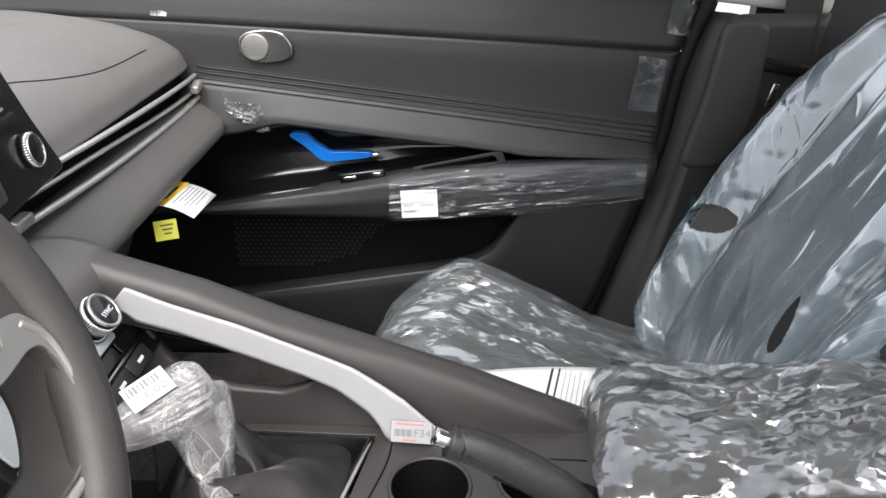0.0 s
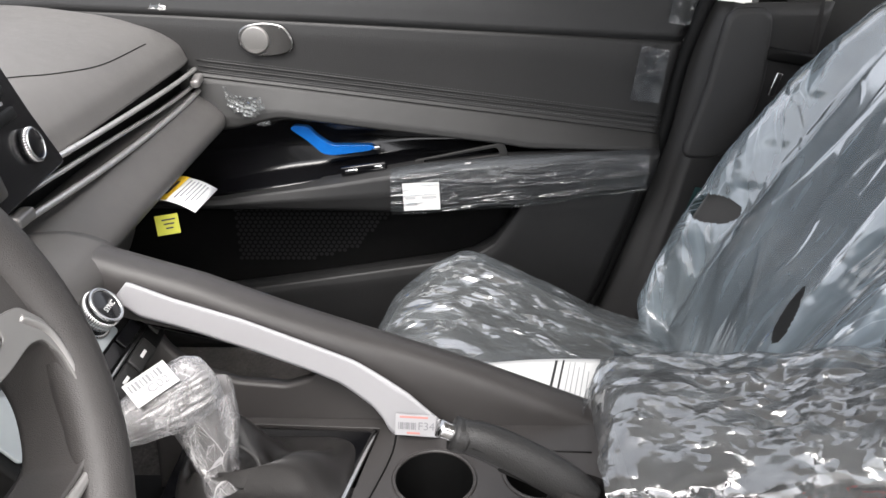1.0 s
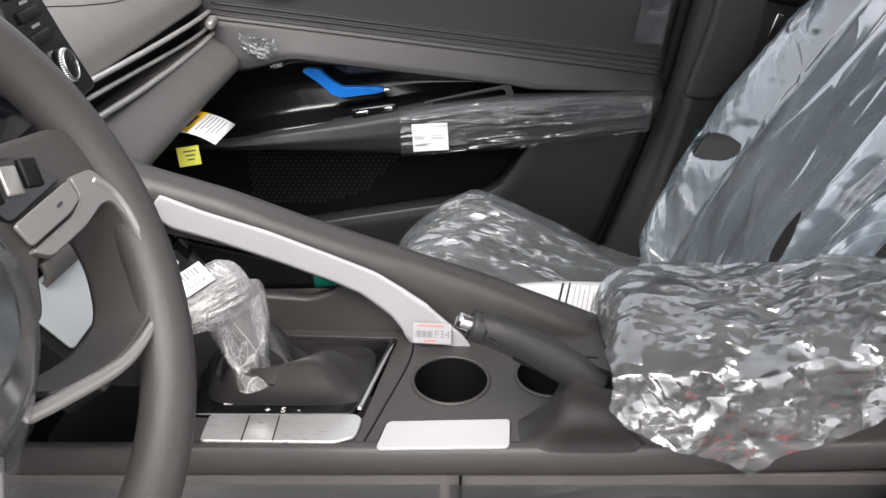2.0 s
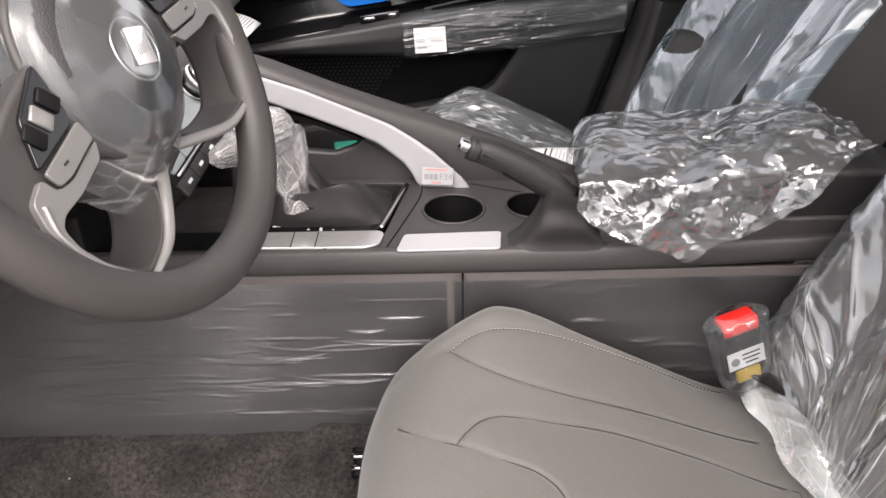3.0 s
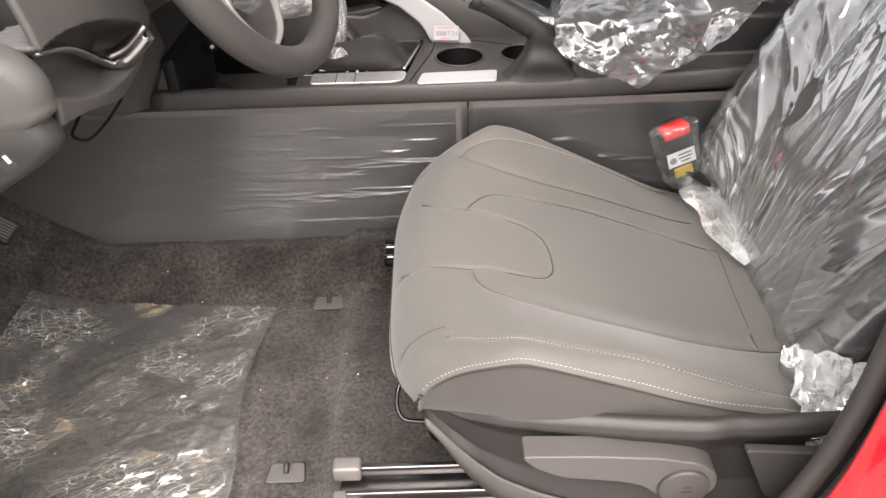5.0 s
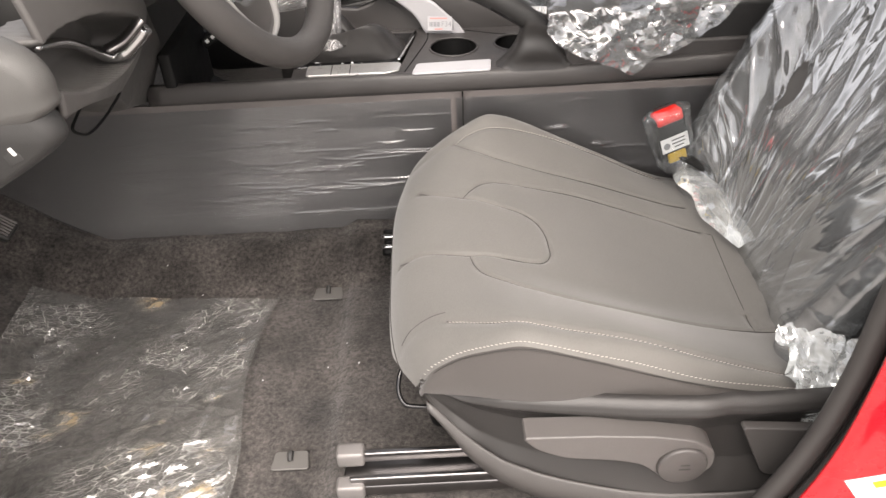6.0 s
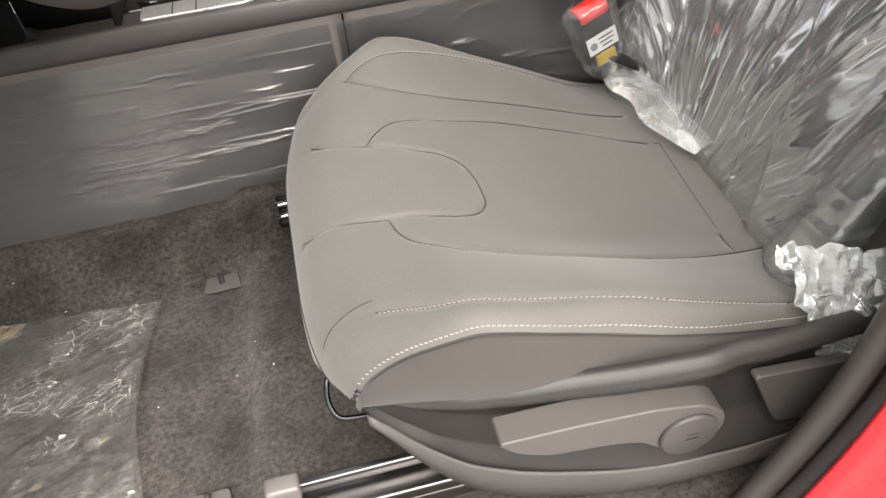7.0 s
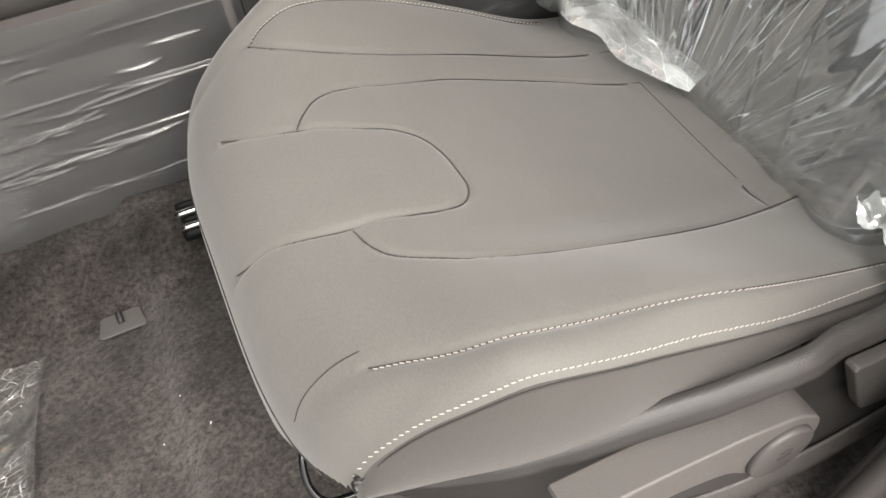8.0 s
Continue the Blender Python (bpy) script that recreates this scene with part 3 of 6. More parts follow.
def insert_z(x):
    return lerp(x, (-0.66, -0.38, 0.40), (0.845, 0.812, 0.711))


def shelf_z(x):
    return lerp(x, (-0.66, -0.36, -0.28, -0.134, 0.12, 0.16, 0.40), (0.70, 0.728, 0.748, 0.729, 0.698, 0.69, 0.684))


def rest_z(x):
    return lerp(x, (-0.66, -0.40, -0.18, -0.05, 0.12, 0.40), (0.59, 0.602, 0.636, 0.660, 0.676, 0.690))


def under_z(x):
    return lerp(x, (-0.66, -0.29, -0.08, 0.157, 0.38), (0.585, 0.579, 0.573, 0.590, 0.618))


def lip_z(x):
    return lerp(x, (-0.66, -0.33, 0.03, 0.075, 0.11, 0.155, 0.165, 0.4), (0.36, 0.405, 0.462, 0.475, 0.50, 0.585, 0.592, 0.62))


door = thing("door_passenger", (0, 1.33, 0.25), "dark grey front door trim of a new car, closed, with stitched insert", "door", kind="structure")
solid(part("belt_trim", door_line(lambda x, k: belt_z(x) + (0.165, 0.13, 0.075, 0.03, 0.004, -0.012)[k], (1.42, 1.385, 1.338, 1.326, 1.321, 1.330), -1.08), DOORTRIM, door), 0.012)
solid(part("insert_panel", door_line(lambda x, k: insert_z(x) + (belt_z(x) - insert_z(x)) * (0.985, 0.96, 0.8, 0.4, 0.05, 0.0)[k], (1.330, 1.322, 1.319, 1.318, 1.316, 1.312)), HIDE, door, "stitched dark leatherette insert"), 0.01)
solid(part("shelf", door_line(lambda x, k: shelf_z(x) + (insert_z(x) - shelf_z(x)) * (1.0, 0.97, 0.6, 0.25, 0.05, 0.0)[k], (1.318, 1.311, 1.300, 1.290, 1.288, 1.292)), TRIM, door), 0.01)
solid(part("handle_recess", door_line(lambda x, k: rest_z(x) + (shelf_z(x) - rest_z(x)) * (1.0, 0.9, 0.5, 0.1, 0.0)[k], (1.300, 1.352, 1.360, 1.345, 1.285)), GLOSS, door, "gloss black recess behind the handle"), 0.006)
solid(part("armrest", door_line(lambda x, k: under_z(x) + (rest_z(x) - under_z(x)) * (1.05, 1.0, 0.9, 0.5, 0.1, 0.0, 0.0)[k], (1.300, 1.284, 1.270, 1.263, 1.268, 1.276, 1.33)), DOORTRIM, door), 0.006)
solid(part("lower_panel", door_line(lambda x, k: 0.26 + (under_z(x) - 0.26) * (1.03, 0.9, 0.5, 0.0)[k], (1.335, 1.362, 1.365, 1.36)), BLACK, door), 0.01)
solid(part("pocket_wall", door_line(lambda x, k: 0.25 + (lip_z(x) - 0.25) * (0.985, 1.0, 0.985, 0.9, 0.5, 0.0)[k], (1.345, 1.318, 1.303, 1.298, 1.302, 1.315)), DOORTRIM, door), 0.004)

# three rows of stitching along the foot of the insert
stitch = bmesh.new()
for row, (off, y) in enumerate(((0.0125, 1.3140), (0.0225, 1.3150), (0.0325, 1.3160))):
    x = -0.40
    while x < 0.40:
        z0, z1 = insert_z(x) + off, insert_z(x + 0.003) + off
        for a in (0,):
            vs = [stitch.verts.new(p) for p in ((x, y, z0), (x + 0.003, y, z1), (x + 0.003, y, z1 + 0.0009), (x, y, z0 + 0.0009))]
            stitch.faces.new(vs)
        x += 0.0055
tagged(part("stitching", stitch, surface("grey thread", (0.12, 0.12, 0.12), 0.7), door), kind="stuff")
for off in (0.008, 0.018, 0.028):
    part("welt", tube([(x, 1.3165, insert_z(x) + off) for x in (-0.42, -0.2, 0.0, 0.2, 0.39)], 0.0016, 6, 40), HIDE, door)

# tweeter
tw = part("tweeter", prism(soft_outline([(-0.346, 0.874), (-0.338, 0.902), (-0.300, 0.910), (-0.262, 0.905), (-0.246, 0.880), (-0.250, 0.858), (-0.285, 0.849), (-0.325, 0.852)], 0.02, 5), (0, -1, 0), 0.010, (0, 1.320, 0), ((1, 0, 0), (0, 0, 1))), TWEETER, door, "satin silver tweeter surround")
rounded(tw, 0.004, 3)
grille = part("grille", disc((-0.312, 1.312, 0.879), (0, -1, 0.05), 0.025, 0.022, 0.007), surface("tweeter mesh", (0.30, 0.29, 0.28), 0.45, metal=0.6), tw)
dots = bmesh.new()
for ring in range(1, 8):
    for k in range(ring * 6):
        a = 2 * math.pi * k / (ring * 6) + ring * 0.3
        m = Matrix.Translation((-0.312 + 0.0028 * ring * math.cos(a), 1.3043, 0.8795 + 0.0028 * ring * math.sin(a))) @ Matrix.Rotation(radians(90), 4, "X")
        bmesh.ops.create_circle(dots, cap_ends=True, segments=6, radius=0.0008, matrix=m)
tagged(part("holes", dots, BLACK, tw), kind="stuff")

# door pull, switch and blue masked handle
handle = part("door_handle", prism(soft_outline([(-0.270, 0.719), (-0.262, 0.725), (-0.236, 0.723), (-0.222, 0.706), (-0.196, 0.688), (-0.123, 0.688), (-0.114, 0.683), (-0.126, 0.677), (-0.196, 0.668), (-0.214, 0.672), (-0.240, 0.697)], 0.007, 5), (0, -1, 0), 0.016, (0, 1.334, 0), ((1, 0, 0), (0, 0, 1))), BLUE, door, "door handle in blue masking film")
rounded(handle, 0.006, 4)
part("handle_tip", tube([(-0.122, 1.322, 0.682), (-0.106, 1.324, 0.683)], 0.0045, 8, 4), CHROME, handle)
sw = part("switch_panel", block((-0.135, 1.292, 0.652), (0.085, 0.012, 0.018), Matrix.Rotation(radians(-8), 4, "Y"), 0.003), GLOSS, door)
part("switch", block((-0.157, 1.286, 0.650), (0.024, 0.006, 0.006), Matrix.Rotation(radians(-8), 4, "Y"), 0.0015), CHROME, sw)
part("switch", block((-0.108, 1.286, 0.658), (0.016, 0.006, 0.006), Matrix.Rotation(radians(-8), 4, "Y"), 0.0015), CHROME, sw)
cup = part("pull_cup", prism(soft_outline([(-0.045, 0.668), (0.118, 0.702), (0.128, 0.676), (-0.035, 0.655)], 0.008), (0, -1, 0), 0.006, (0, 1.295, 0), ((1, 0, 0), (0, 0, 1)), [soft_outline([(-0.028, 0.668), (0.106, 0.693), (0.112, 0.680), (-0.020, 0.661)], 0.006)]), TRIM, door)
rounded(cup, 0.0015)

# speaker mesh in the lower panel
mesh_cells = bmesh.new()
for i in range(34):
    for j in range(18):
        x, z = -0.40 + i * 0.0105 + (j % 2) * 0.005, 0.42 + j * 0.0088
        if z < under_z(x) - 0.012 and z > 0.43 + 0.28 * max(0, x + 0.27) and x < -0.075 - (0.56 - z) * 0.9:
            bmesh.ops.create_circle(mesh_cells, cap_ends=True, segments=6, radius=0.0043, matrix=Matrix.Translation((x, 1.357, z)) @ Matrix.Rotation(radians(90), 4, "X"))
tagged(part("speaker_grille", mesh_cells, surface("speaker cloth", (0.014, 0.014, 0.015), 0.5), door), kind="stuff")
part("grille_rim", tube([(-0.40, 1.352, 0.545), (-0.30, 1.35, 0.572), (-0.20, 1.348, 0.575), (-0.12, 1.345, 0.560), (-0.06, 1.34, 0.55)], 0.003, 8, 30), TRIM, door)

# ---------------------------------------------------------------- centre pillar and belt on the far side


def pillar_fn(u, v):
    z = 0.20 + 0.74 * v
    x0 = lerp(z, REAR_Z, REAR_X) + 0.012
    x1 = lerp(z, (0.2, 0.5, 0.66, 0.82, 0.94), (0.66, 0.62, 0.60, 0.64, 0.66))
    a = u * math.pi
    return x0 + (x1 - x0) * u, 1.335 - 0.055 * math.sin(min(a, math.pi * 0.5) if u < 0.2 else math.pi / 2) * ease(u / 0.12) * 1.0 + 0.02 * u, z


pillar = thing("pillar_trim", (0.5, 1.33, 0.2), "dark grey moulded trim on the door pillar", "pillar trim", kind="structure")
solid(part("pillar_body", sheet(pillar_fn, 26, 30), PILLARTRIM, pillar), 0.01)
pad = part("pillar_pad", prism(soft_outline([(0.432, 0.672), (0.462, 0.80), (0.480, 0.935), (0.556, 0.935), (0.562, 0.81), (0.548, 0.73), (0.510, 0.672)], 0.03, 6), (0, -1, 0), 0.022, (0, 1.30, 0), ((1, 0, 0), (0, 0, 1))), PILLARTRIM, pillar)
rounded(pad, 0.014, 5)
part("door_seal", tube([(lerp(z, REAR_Z, REAR_X) + 0.008, 1.318, z) for z in (0.26, 0.4, 0.55, 0.7, 0.85, 1.0)], 0.012, 8, 40), BLACK, pillar)
part("frame_edge", block((0.474, 1.352, 1.02), (0.05, 0.03, 0.24), Matrix.Rotation(radians(14), 4, "Y"), 0.006), BLACK, pillar)
upper = part("pillar_upper", block((0.575, 1.345, 1.16), (0.24, 0.05, 0.43), Matrix.Rotation(radians(6), 4, "Y"), 0.012), CREAM, None, "pale upper trim of the door pillar")
tagged(upper, "pale upper trim of the door pillar above the belt slot", "pillar trim", kind="structure")
belt = thing("seat_belt", (0.60, 1.30, 0.8), "black seat belt webbing hanging from the pillar through a dark guide", "seat belt")
solid(part("webbing", sheet(lambda u, v: (0.572 + 0.062 * u + 0.012 * (1 - v), 1.296 + 0.004 * math.sin(u * 3), 0.80 + 0.42 * v), 6, 12), WEBBING, belt), 0.0015)
part("guide", block((0.598, 1.288, 0.852), (0.092, 0.018, 0.022), Matrix.Rotation(radians(10), 4, "Y"), 0.006, 3), BLACK, belt)
part("tongue", block((0.580, 1.286, 0.806), (0.012, 0.006, 0.042), Matrix.Rotation(radians(14), 4, "Y"), 0.002), CHROME, belt)
tag = part("foam_strip", block((0.475, 1.279, 0.585), (0.03, 0.012, 0.065), Matrix.Rotation(radians(14), 4, "Y"), 0.003), TEAL, None)
tagged(tag, "dark teal foam strip stuck on the pillar trim", "foam strip")

# ---------------------------------------------------------------- dashboard
dash = thing("dashboard", (-0.6, 0.6, 0.8), "dark grey moulded dashboard with a thin chromed vent band", "dashboard")


def pad_fn(u, v):
    y = 0.60 + 0.815 * u
    end = ease((y - 1.22) / 0.19)
    prof = curve([(-0.425, 0.846), (-0.440, 0.880), (-0.485, 0.915), (-0.58, 0.938), (-0.75, 0.95), (-1.10, 0.93)], 40)
    p = prof[round(v * 40)]
    x, z = p.x, p.y
    k = (x + 0.425) / -0.4
    x -= 0.16 * end * end * min(1, 1 - 0.0 * k) * (0.25 + min(1, k * 2))
    z -= 0.035 * end * min(1.0, k * 6)
    return x, y, z


solid(part("upper_pad", sheet(pad_fn, 60, 40), PAD, dash), 0.012)
solid(part("driver_pad", sheet(lambda u, v: (-0.50 - 0.61 * v, -0.19 + 0.785 * u, 0.90 + 0.03 * math.sin(math.pi * v)), 10, 10), PAD, dash), 0.012)
PAD_SEAM = ((-0.515, 0.80), (-0.497, 0.865), (-0.474, 0.93), (-0.458, 1.03), (-0.455, 1.19))


def pad_at(x, y):
    """Height of the upper pad at a place."""
    line = sorted(pad_fn((y - 0.60) / 0.815, k / 40)[::2] for k in range(41))
    return lerp(x, [p[0] for p in line], [p[1] for p in line])


part("pad_seam", tube([(x, y, pad_at(x, y) + 0.0004) for x, y, _ in curve([(*q, 0) for q in PAD_SEAM], 30)], 0.0009, 6, 40), BLACK, dash)


def low_fn(u, v):
    y = 0.62 + 0.80 * u
    prof = curve([(-0.455, 0.792), (-0.424, 0.790), (-0.402, 0.778), (-0.380, 0.762), (-0.369, 0.747), (-0.376, 0.730), (-0.42, 0.705), (-0.52, 0.66), (-0.58, 0.50), (-0.66, 0.42)], 45)
    p = prof[round(v * 45)]
    end = ease((y - 1.25) / 0.17)
    near = ease((0.74 - y) / 0.10)
    return p.x - 0.05 * end, y, p.y + 0.004 * math.sin(u * 3) + 0.030 * near * ease((v - 0.25) / 0.4)


solid(part("lower_pad", sheet(low_fn, 60, 45), DASH, dash), 0.008)


def shoulder_fn(u, v):
    y = 0.47 + 0.232 * u
    prof = curve([(-0.440, 0.790), (-0.405, 0.797), (-0.370, 0.797), (-0.340, 0.787), (-0.326, 0.770), (-0.326, 0.752), (-0.345, 0.738)], 36)
    p = prof[round(v * 36)]
    return p.x - 0.010 * (1 - u), y, p.y + 0.012 * (1 - u)


solid(part("stack_shoulder", sheet(shoulder_fn, 20, 36), DASH, dash), 0.006)
# vent band: a dark slot with three bright bars and a tab
vent = part("vent_slot", sheet(lambda u, v: (-0.452, 0.63 + 0.775 * u, 0.785 + 0.075 * v), 30, 2), BLACK, dash, "long narrow dashboard air vent")
solid(vent, 0.004)


def band(zs, x0, r, name, mat, y1=1.395):
    ys = (0.63, 0.90, 1.15, 1.30, y1)
    return part(name, tube([(x0 - 0.018 * ease((y - 1.25) / 0.15), y, z) for y, z in zip(ys, zs)], r, 8, 40, flat=0.8), mat, vent)


STRIPS = ((0.857, 0.842, 0.833, 0.829, 0.824), (0.837, 0.822, 0.808, 0.803, 0.802), (0.818, 0.799, 0.793, 0.793, 0.794))
band(STRIPS[0], -0.420, 0.0044, "chrome_strip", PLATE)
band([z - 0.009 for z in STRIPS[0]], -0.434, 0.0040, "vent_slat", BLACK)
band(STRIPS[1], -0.424, 0.0038, "chrome_strip", PLATE, 1.385)
band([z - 0.009 for z in STRIPS[1]], -0.438, 0.0040, "vent_slat", BLACK, 1.37)
band(STRIPS[2], -0.416, 0.0050, "chrome_strip", PLATE)
part("vent_tab", block((-0.416, 1.288, 0.815), (0.016, 0.034, 0.014), Matrix.Rotation(radians(12), 4, "X"), 0.004, 3), SILVER, vent)
part("vent_tab", block((-0.416, 0.690, 0.818), (0.016, 0.034, 0.014), None, 0.004, 3), SILVER, vent)
part("vent_end", tube([(-0.42, 1.365, 0.798), (-0.428, 1.392, 0.808), (-0.44, 1.405, 0.826), (-0.44, 1.402, 0.842)], 0.005, 8, 16), SILVER, vent)

# centre screen bezel with keys and a knurled knob
bez_o, bez_x, bez_y = Vector((-0.405, 0.712, 0.893)), Vector((-0.10, 1.0, 0.0)).normalized(), Vector((-0.22, 0.0, 1.0)).normalized()
bez_n = bez_x.cross(bez_y).normalized()
screen = thing("centre_screen", tuple(bez_o), "black centre display with keys and a knurled silver knob", "display")
rounded(part("bezel", prism(soft_outline([(-0.42, 0.125), (-0.42, -0.045), (0.065, -0.045), (0.038, 0.02), (0.005, 0.125)], 0.012, 5), bez_n, 0.016, bez_o - bez_n * 0.016, (bez_x, bez_y)), GLOSS, screen), 0.003)
part("panel", prism(soft_outline([(-0.40, 0.115), (-0.40, -0.03), (-0.075, -0.03), (-0.075, 0.115)], 0.006), bez_n, 0.002, bez_o + bez_n * 0.0005, (bez_x, bez_y)), SCREEN, screen)
knob = part("knob", disc(bez_o + bez_x * 0.002 + bez_y * -0.006, bez_n, 0.0175, 0.016, 0.009, 40, 0.002), GLOSS, screen)
ribs = bmesh.new()
for k in range(40):
    a = 2 * math.pi * k / 40
    c = bez_o + bez_x * (0.002 + 0.0172 * math.cos(a)) + bez_y * (-0.006 + 0.0172 * math.sin(a)) + bez_n * 0.0045
    bmesh.ops.create_cube(ribs, size=1, matrix=plane_pose(c, bez_x * math.cos(a) + bez_y * math.sin(a), bez_n) @ Matrix.Diagonal((0.0016, 0.007, 0.0014, 1)))
part("knurl", ribs, CHROME, knob)
part("ring", tube([tuple(bez_o + bez_x * (0.002 + 0.0158 * math.cos(2 * math.pi * k / 32)) + bez_y * (-0.006 + 0.0158 * math.sin(2 * math.pi * k / 32)) + bez_n * 0.0085) for k in range(32)], 0.0014, 6, closed=True), CHROME, knob)
for k in range(3):
    part("key", block(bez_o + bez_x * (-0.022 - 0.004 * k) + bez_y * (0.030 + 0.024 * k) + bez_n * 0.002, (0.045, 0.012, 0.006), plane_pose((0, 0, 0), bez_x, bez_y), 0.002), BLACK, screen)
    part("key_mark", block(bez_o + bez_x * (-0.020 - 0.004 * k) + bez_y * (0.042 + 0.024 * k) + bez_n * 0.001, (0.020, 0.003, 0.0006), plane_pose((0, 0, 0), bez_x, bez_y), 0), GREYINK, screen, smooth=False)

# climate panel on the sloping stack
st_o, st_x, st_y = Vector((-0.328, 0.585, 0.738)), Vector((0.0, 1.0, 0.0)), Vector((-0.62, 0.0, 0.78)).normalized()
st_n = st_x.cross(st_y).normalized()
stack = thing("climate_panel", tuple(st_o), "sloping climate control panel with a knurled silver dial", "control panel")


def on_stack(a, b, h=0.0):
    return st_o + st_x * a + st_y * b + st_n * h


turn = plane_pose((0, 0, 0), st_x, st_y)
rounded(part("panel_body", prism(soft_outline([(-0.16, 0.045), (0.10, 0.045), (0.115, 0.02), (0.115, -0.050), (0.10, -0.068), (-0.16, -0.068)], 0.012, 4), st_n, 0.05, on_stack(0, 0, -0.05), (st_x, st_y)), BLACK, stack), 0.004)
rounded(part("face", prism(soft_outline([(-0.15, 0.034), (0.045, 0.034), (0.045, -0.024), (-0.15, -0.024)], 0.005), st_n, 0.004, on_stack(0, 0, 0.0), (st_x, st_y)), LCD, stack, "pale glossy control face"), 0.0015)
for k in range(2, 7):
    rounded(part("key", prism(soft_outline([(-0.245 + 0.046 * k, -0.026), (-0.203 + 0.046 * k, -0.026), (-0.203 + 0.046 * k, -0.040), (-0.245 + 0.046 * k, -0.040)], 0.003), st_n, 0.004, on_stack(0, 0, 0.0), (st_x, st_y)), LCD if k < 5 else GLOSS, stack), 0.001)
part("strip", tube([on_stack(-0.15, -0.044, 0.002), on_stack(0.1, -0.044, 0.002)], 0.002, 8, 4), CHROME, stack)
for k in range(2, 7):
    part("lower_key", block(on_stack(-0.235 + 0.046 * k, -0.057, 0.001), (0.043, 0.018, 0.006), turn, 0.002), TRIM, stack)
    part("key_mark", block(on_stack(-0.235 + 0.046 * k, -0.057, 0.0045), (0.012, 0.0035, 0.0006), turn, 0), PAPER, stack, smooth=False)
for k in range(5):
    part("louvre", block(on_stack(0.046 + 0.006 * k, -0.036, 0.0012), (0.0028, 0.018, 0.002), turn, 0), BLACK, stack, smooth=False)
dial = part("dial", disc(on_stack(0.026, 0.006, 0.002), st_n, 0.0195, 0.0185, 0.029, 40, 0.003), GLOSS, stack, "knurled silver climate dial")
ribs = bmesh.new()
for k in range(48):
    a = 2 * math.pi * k / 48
    c = on_stack(0.026 + 0.0192 * math.cos(a), 0.006 + 0.0192 * math.sin(a), 0.020)
    bmesh.ops.create_cube(ribs, size=1, matrix=plane_pose(c, st_x * math.cos(a) + st_y * math.sin(a), st_n) @ Matrix.Diagonal((0.002, 0.012, 0.0016, 1)))
part("knurl", ribs, CHROME, dial)
part("ring", tube([tuple(on_stack(0.026 + 0.0175 * math.cos(2 * math.pi * k / 40), 0.006 + 0.0175 * math.sin(2 * math.pi * k / 40), 0.0305)) for k in range(40)], 0.0022, 6, closed=True), CHROME, dial)

part("base_ring", tube([tuple(on_stack(0.026 + 0.0205 * math.cos(2 * math.pi * k / 40), 0.006 + 0.0205 * math.sin(2 * math.pi * k / 40), 0.006)) for k in range(40)], 0.0030, 6, closed=True), CHROME, dial)
text("dial_word", "SYNC", 0.0075, plane_pose(on_stack(0.027, 0.003, 0.0315), st_x, st_y), PAPER, dial)

# driver's side lower dash: knee panel with an oval recess
knee = thing("knee_panel", (-0.45, 0.1, 0.6), "dark grey lower dashboard panel on the driver's side", "dash panel")


def oval(y, z):
    """How far inside the lever's oval recess a place on the knee panel lies (1 at its middle, below 0 outside)."""
    dy, dz = y - 0.012, z - 0.826 + 0.27 * (y - 0.012)
    return 1 - (dy / 0.128) ** 2 - (dz / 0.034) ** 2


def knee_x(z):
    return lerp(z, (0.40, 0.46, 0.54, 0.60, 0.66, 0.69, 0.72, 0.75, 0.78, 0.82, 0.88, 1.0), (-0.54, -0.53, -0.508, -0.480, -0.446, -0.424, -0.396, -0.368, -0.348, -0.336, -0.336, -0.36))


def knee_fn(u, v):
    y = -0.095 + 0.595 * u
    low = gentle(y, (-0.095, -0.04, 0.04, 0.12, 0.19, 0.222, 0.25, 0.29, 0.33, 0.50), (0.812, 0.797, 0.767, 0.736, 0.707, 0.693, 0.676, 0.646, 0.615, 0.545))
    z = 1.0 + (low - 1.0) * min(1.0, v / 0.90)
    x = sum(knee_x(z + d) for d in (-0.016, -0.008, 0, 0.008, 0.016)) / 5 - 0.10 * ease((y - 0.12) / 0.30) * ease((z - 0.62) / 0.15)
    o = oval(y, z)
    upper = z - 0.826 + 0.27 * (y - 0.012)
    x -= 0.055 * ease(o / 0.16) * ease((upper + 0.050) / 0.045)
    t = max(0.0, (v - 0.90) / 0.10)
    return x - 0.16 * t, y, z - 0.010 * math.sin(math.pi * min(1, t * 4) / 2) + 0.02 * t


knee_obj = solid(part("panel", sheet(knee_fn, 150, 150), DASH, knee), 0.006)
POD = [(-0.50, 0.905), (-0.42, 0.900), (-0.365, 0.893), (-0.338, 0.884), (-0.324, 0.868), (-0.322, 0.850), (-0.330, 0.834), (-0.40, 0.80), (-0.50, 0.75)]
POD_LOW = [(-0.50, 0.86), (-0.42, 0.86), (-0.345, 0.85), (-0.331, 0.834), (-0.324, 0.818), (-0.330, 0.806), (-0.36, 0.786), (-0.405, 0.761), (-0.50, 0.71)]


def pod_fn(line, shrink=0.0):
    pts = curve(line, 40)

    def fn(u, v):
        p = pts[round(u * 40)]
        y = -0.150 + 0.110 * v
        near = 1 - math.sqrt(max(0.0, 1 - (1 - min(1.0, v / 0.22)) ** 2))
        cx, cz = -0.44, 0.83
        k = (1 - 0.25 * near - shrink) * min(1.0, v * 30)
        return cx + (p.x - cx) * k - 0.10 * ease((v - 0.2) / 0.8), y, cz + (p.y - cz) * k
    return fn


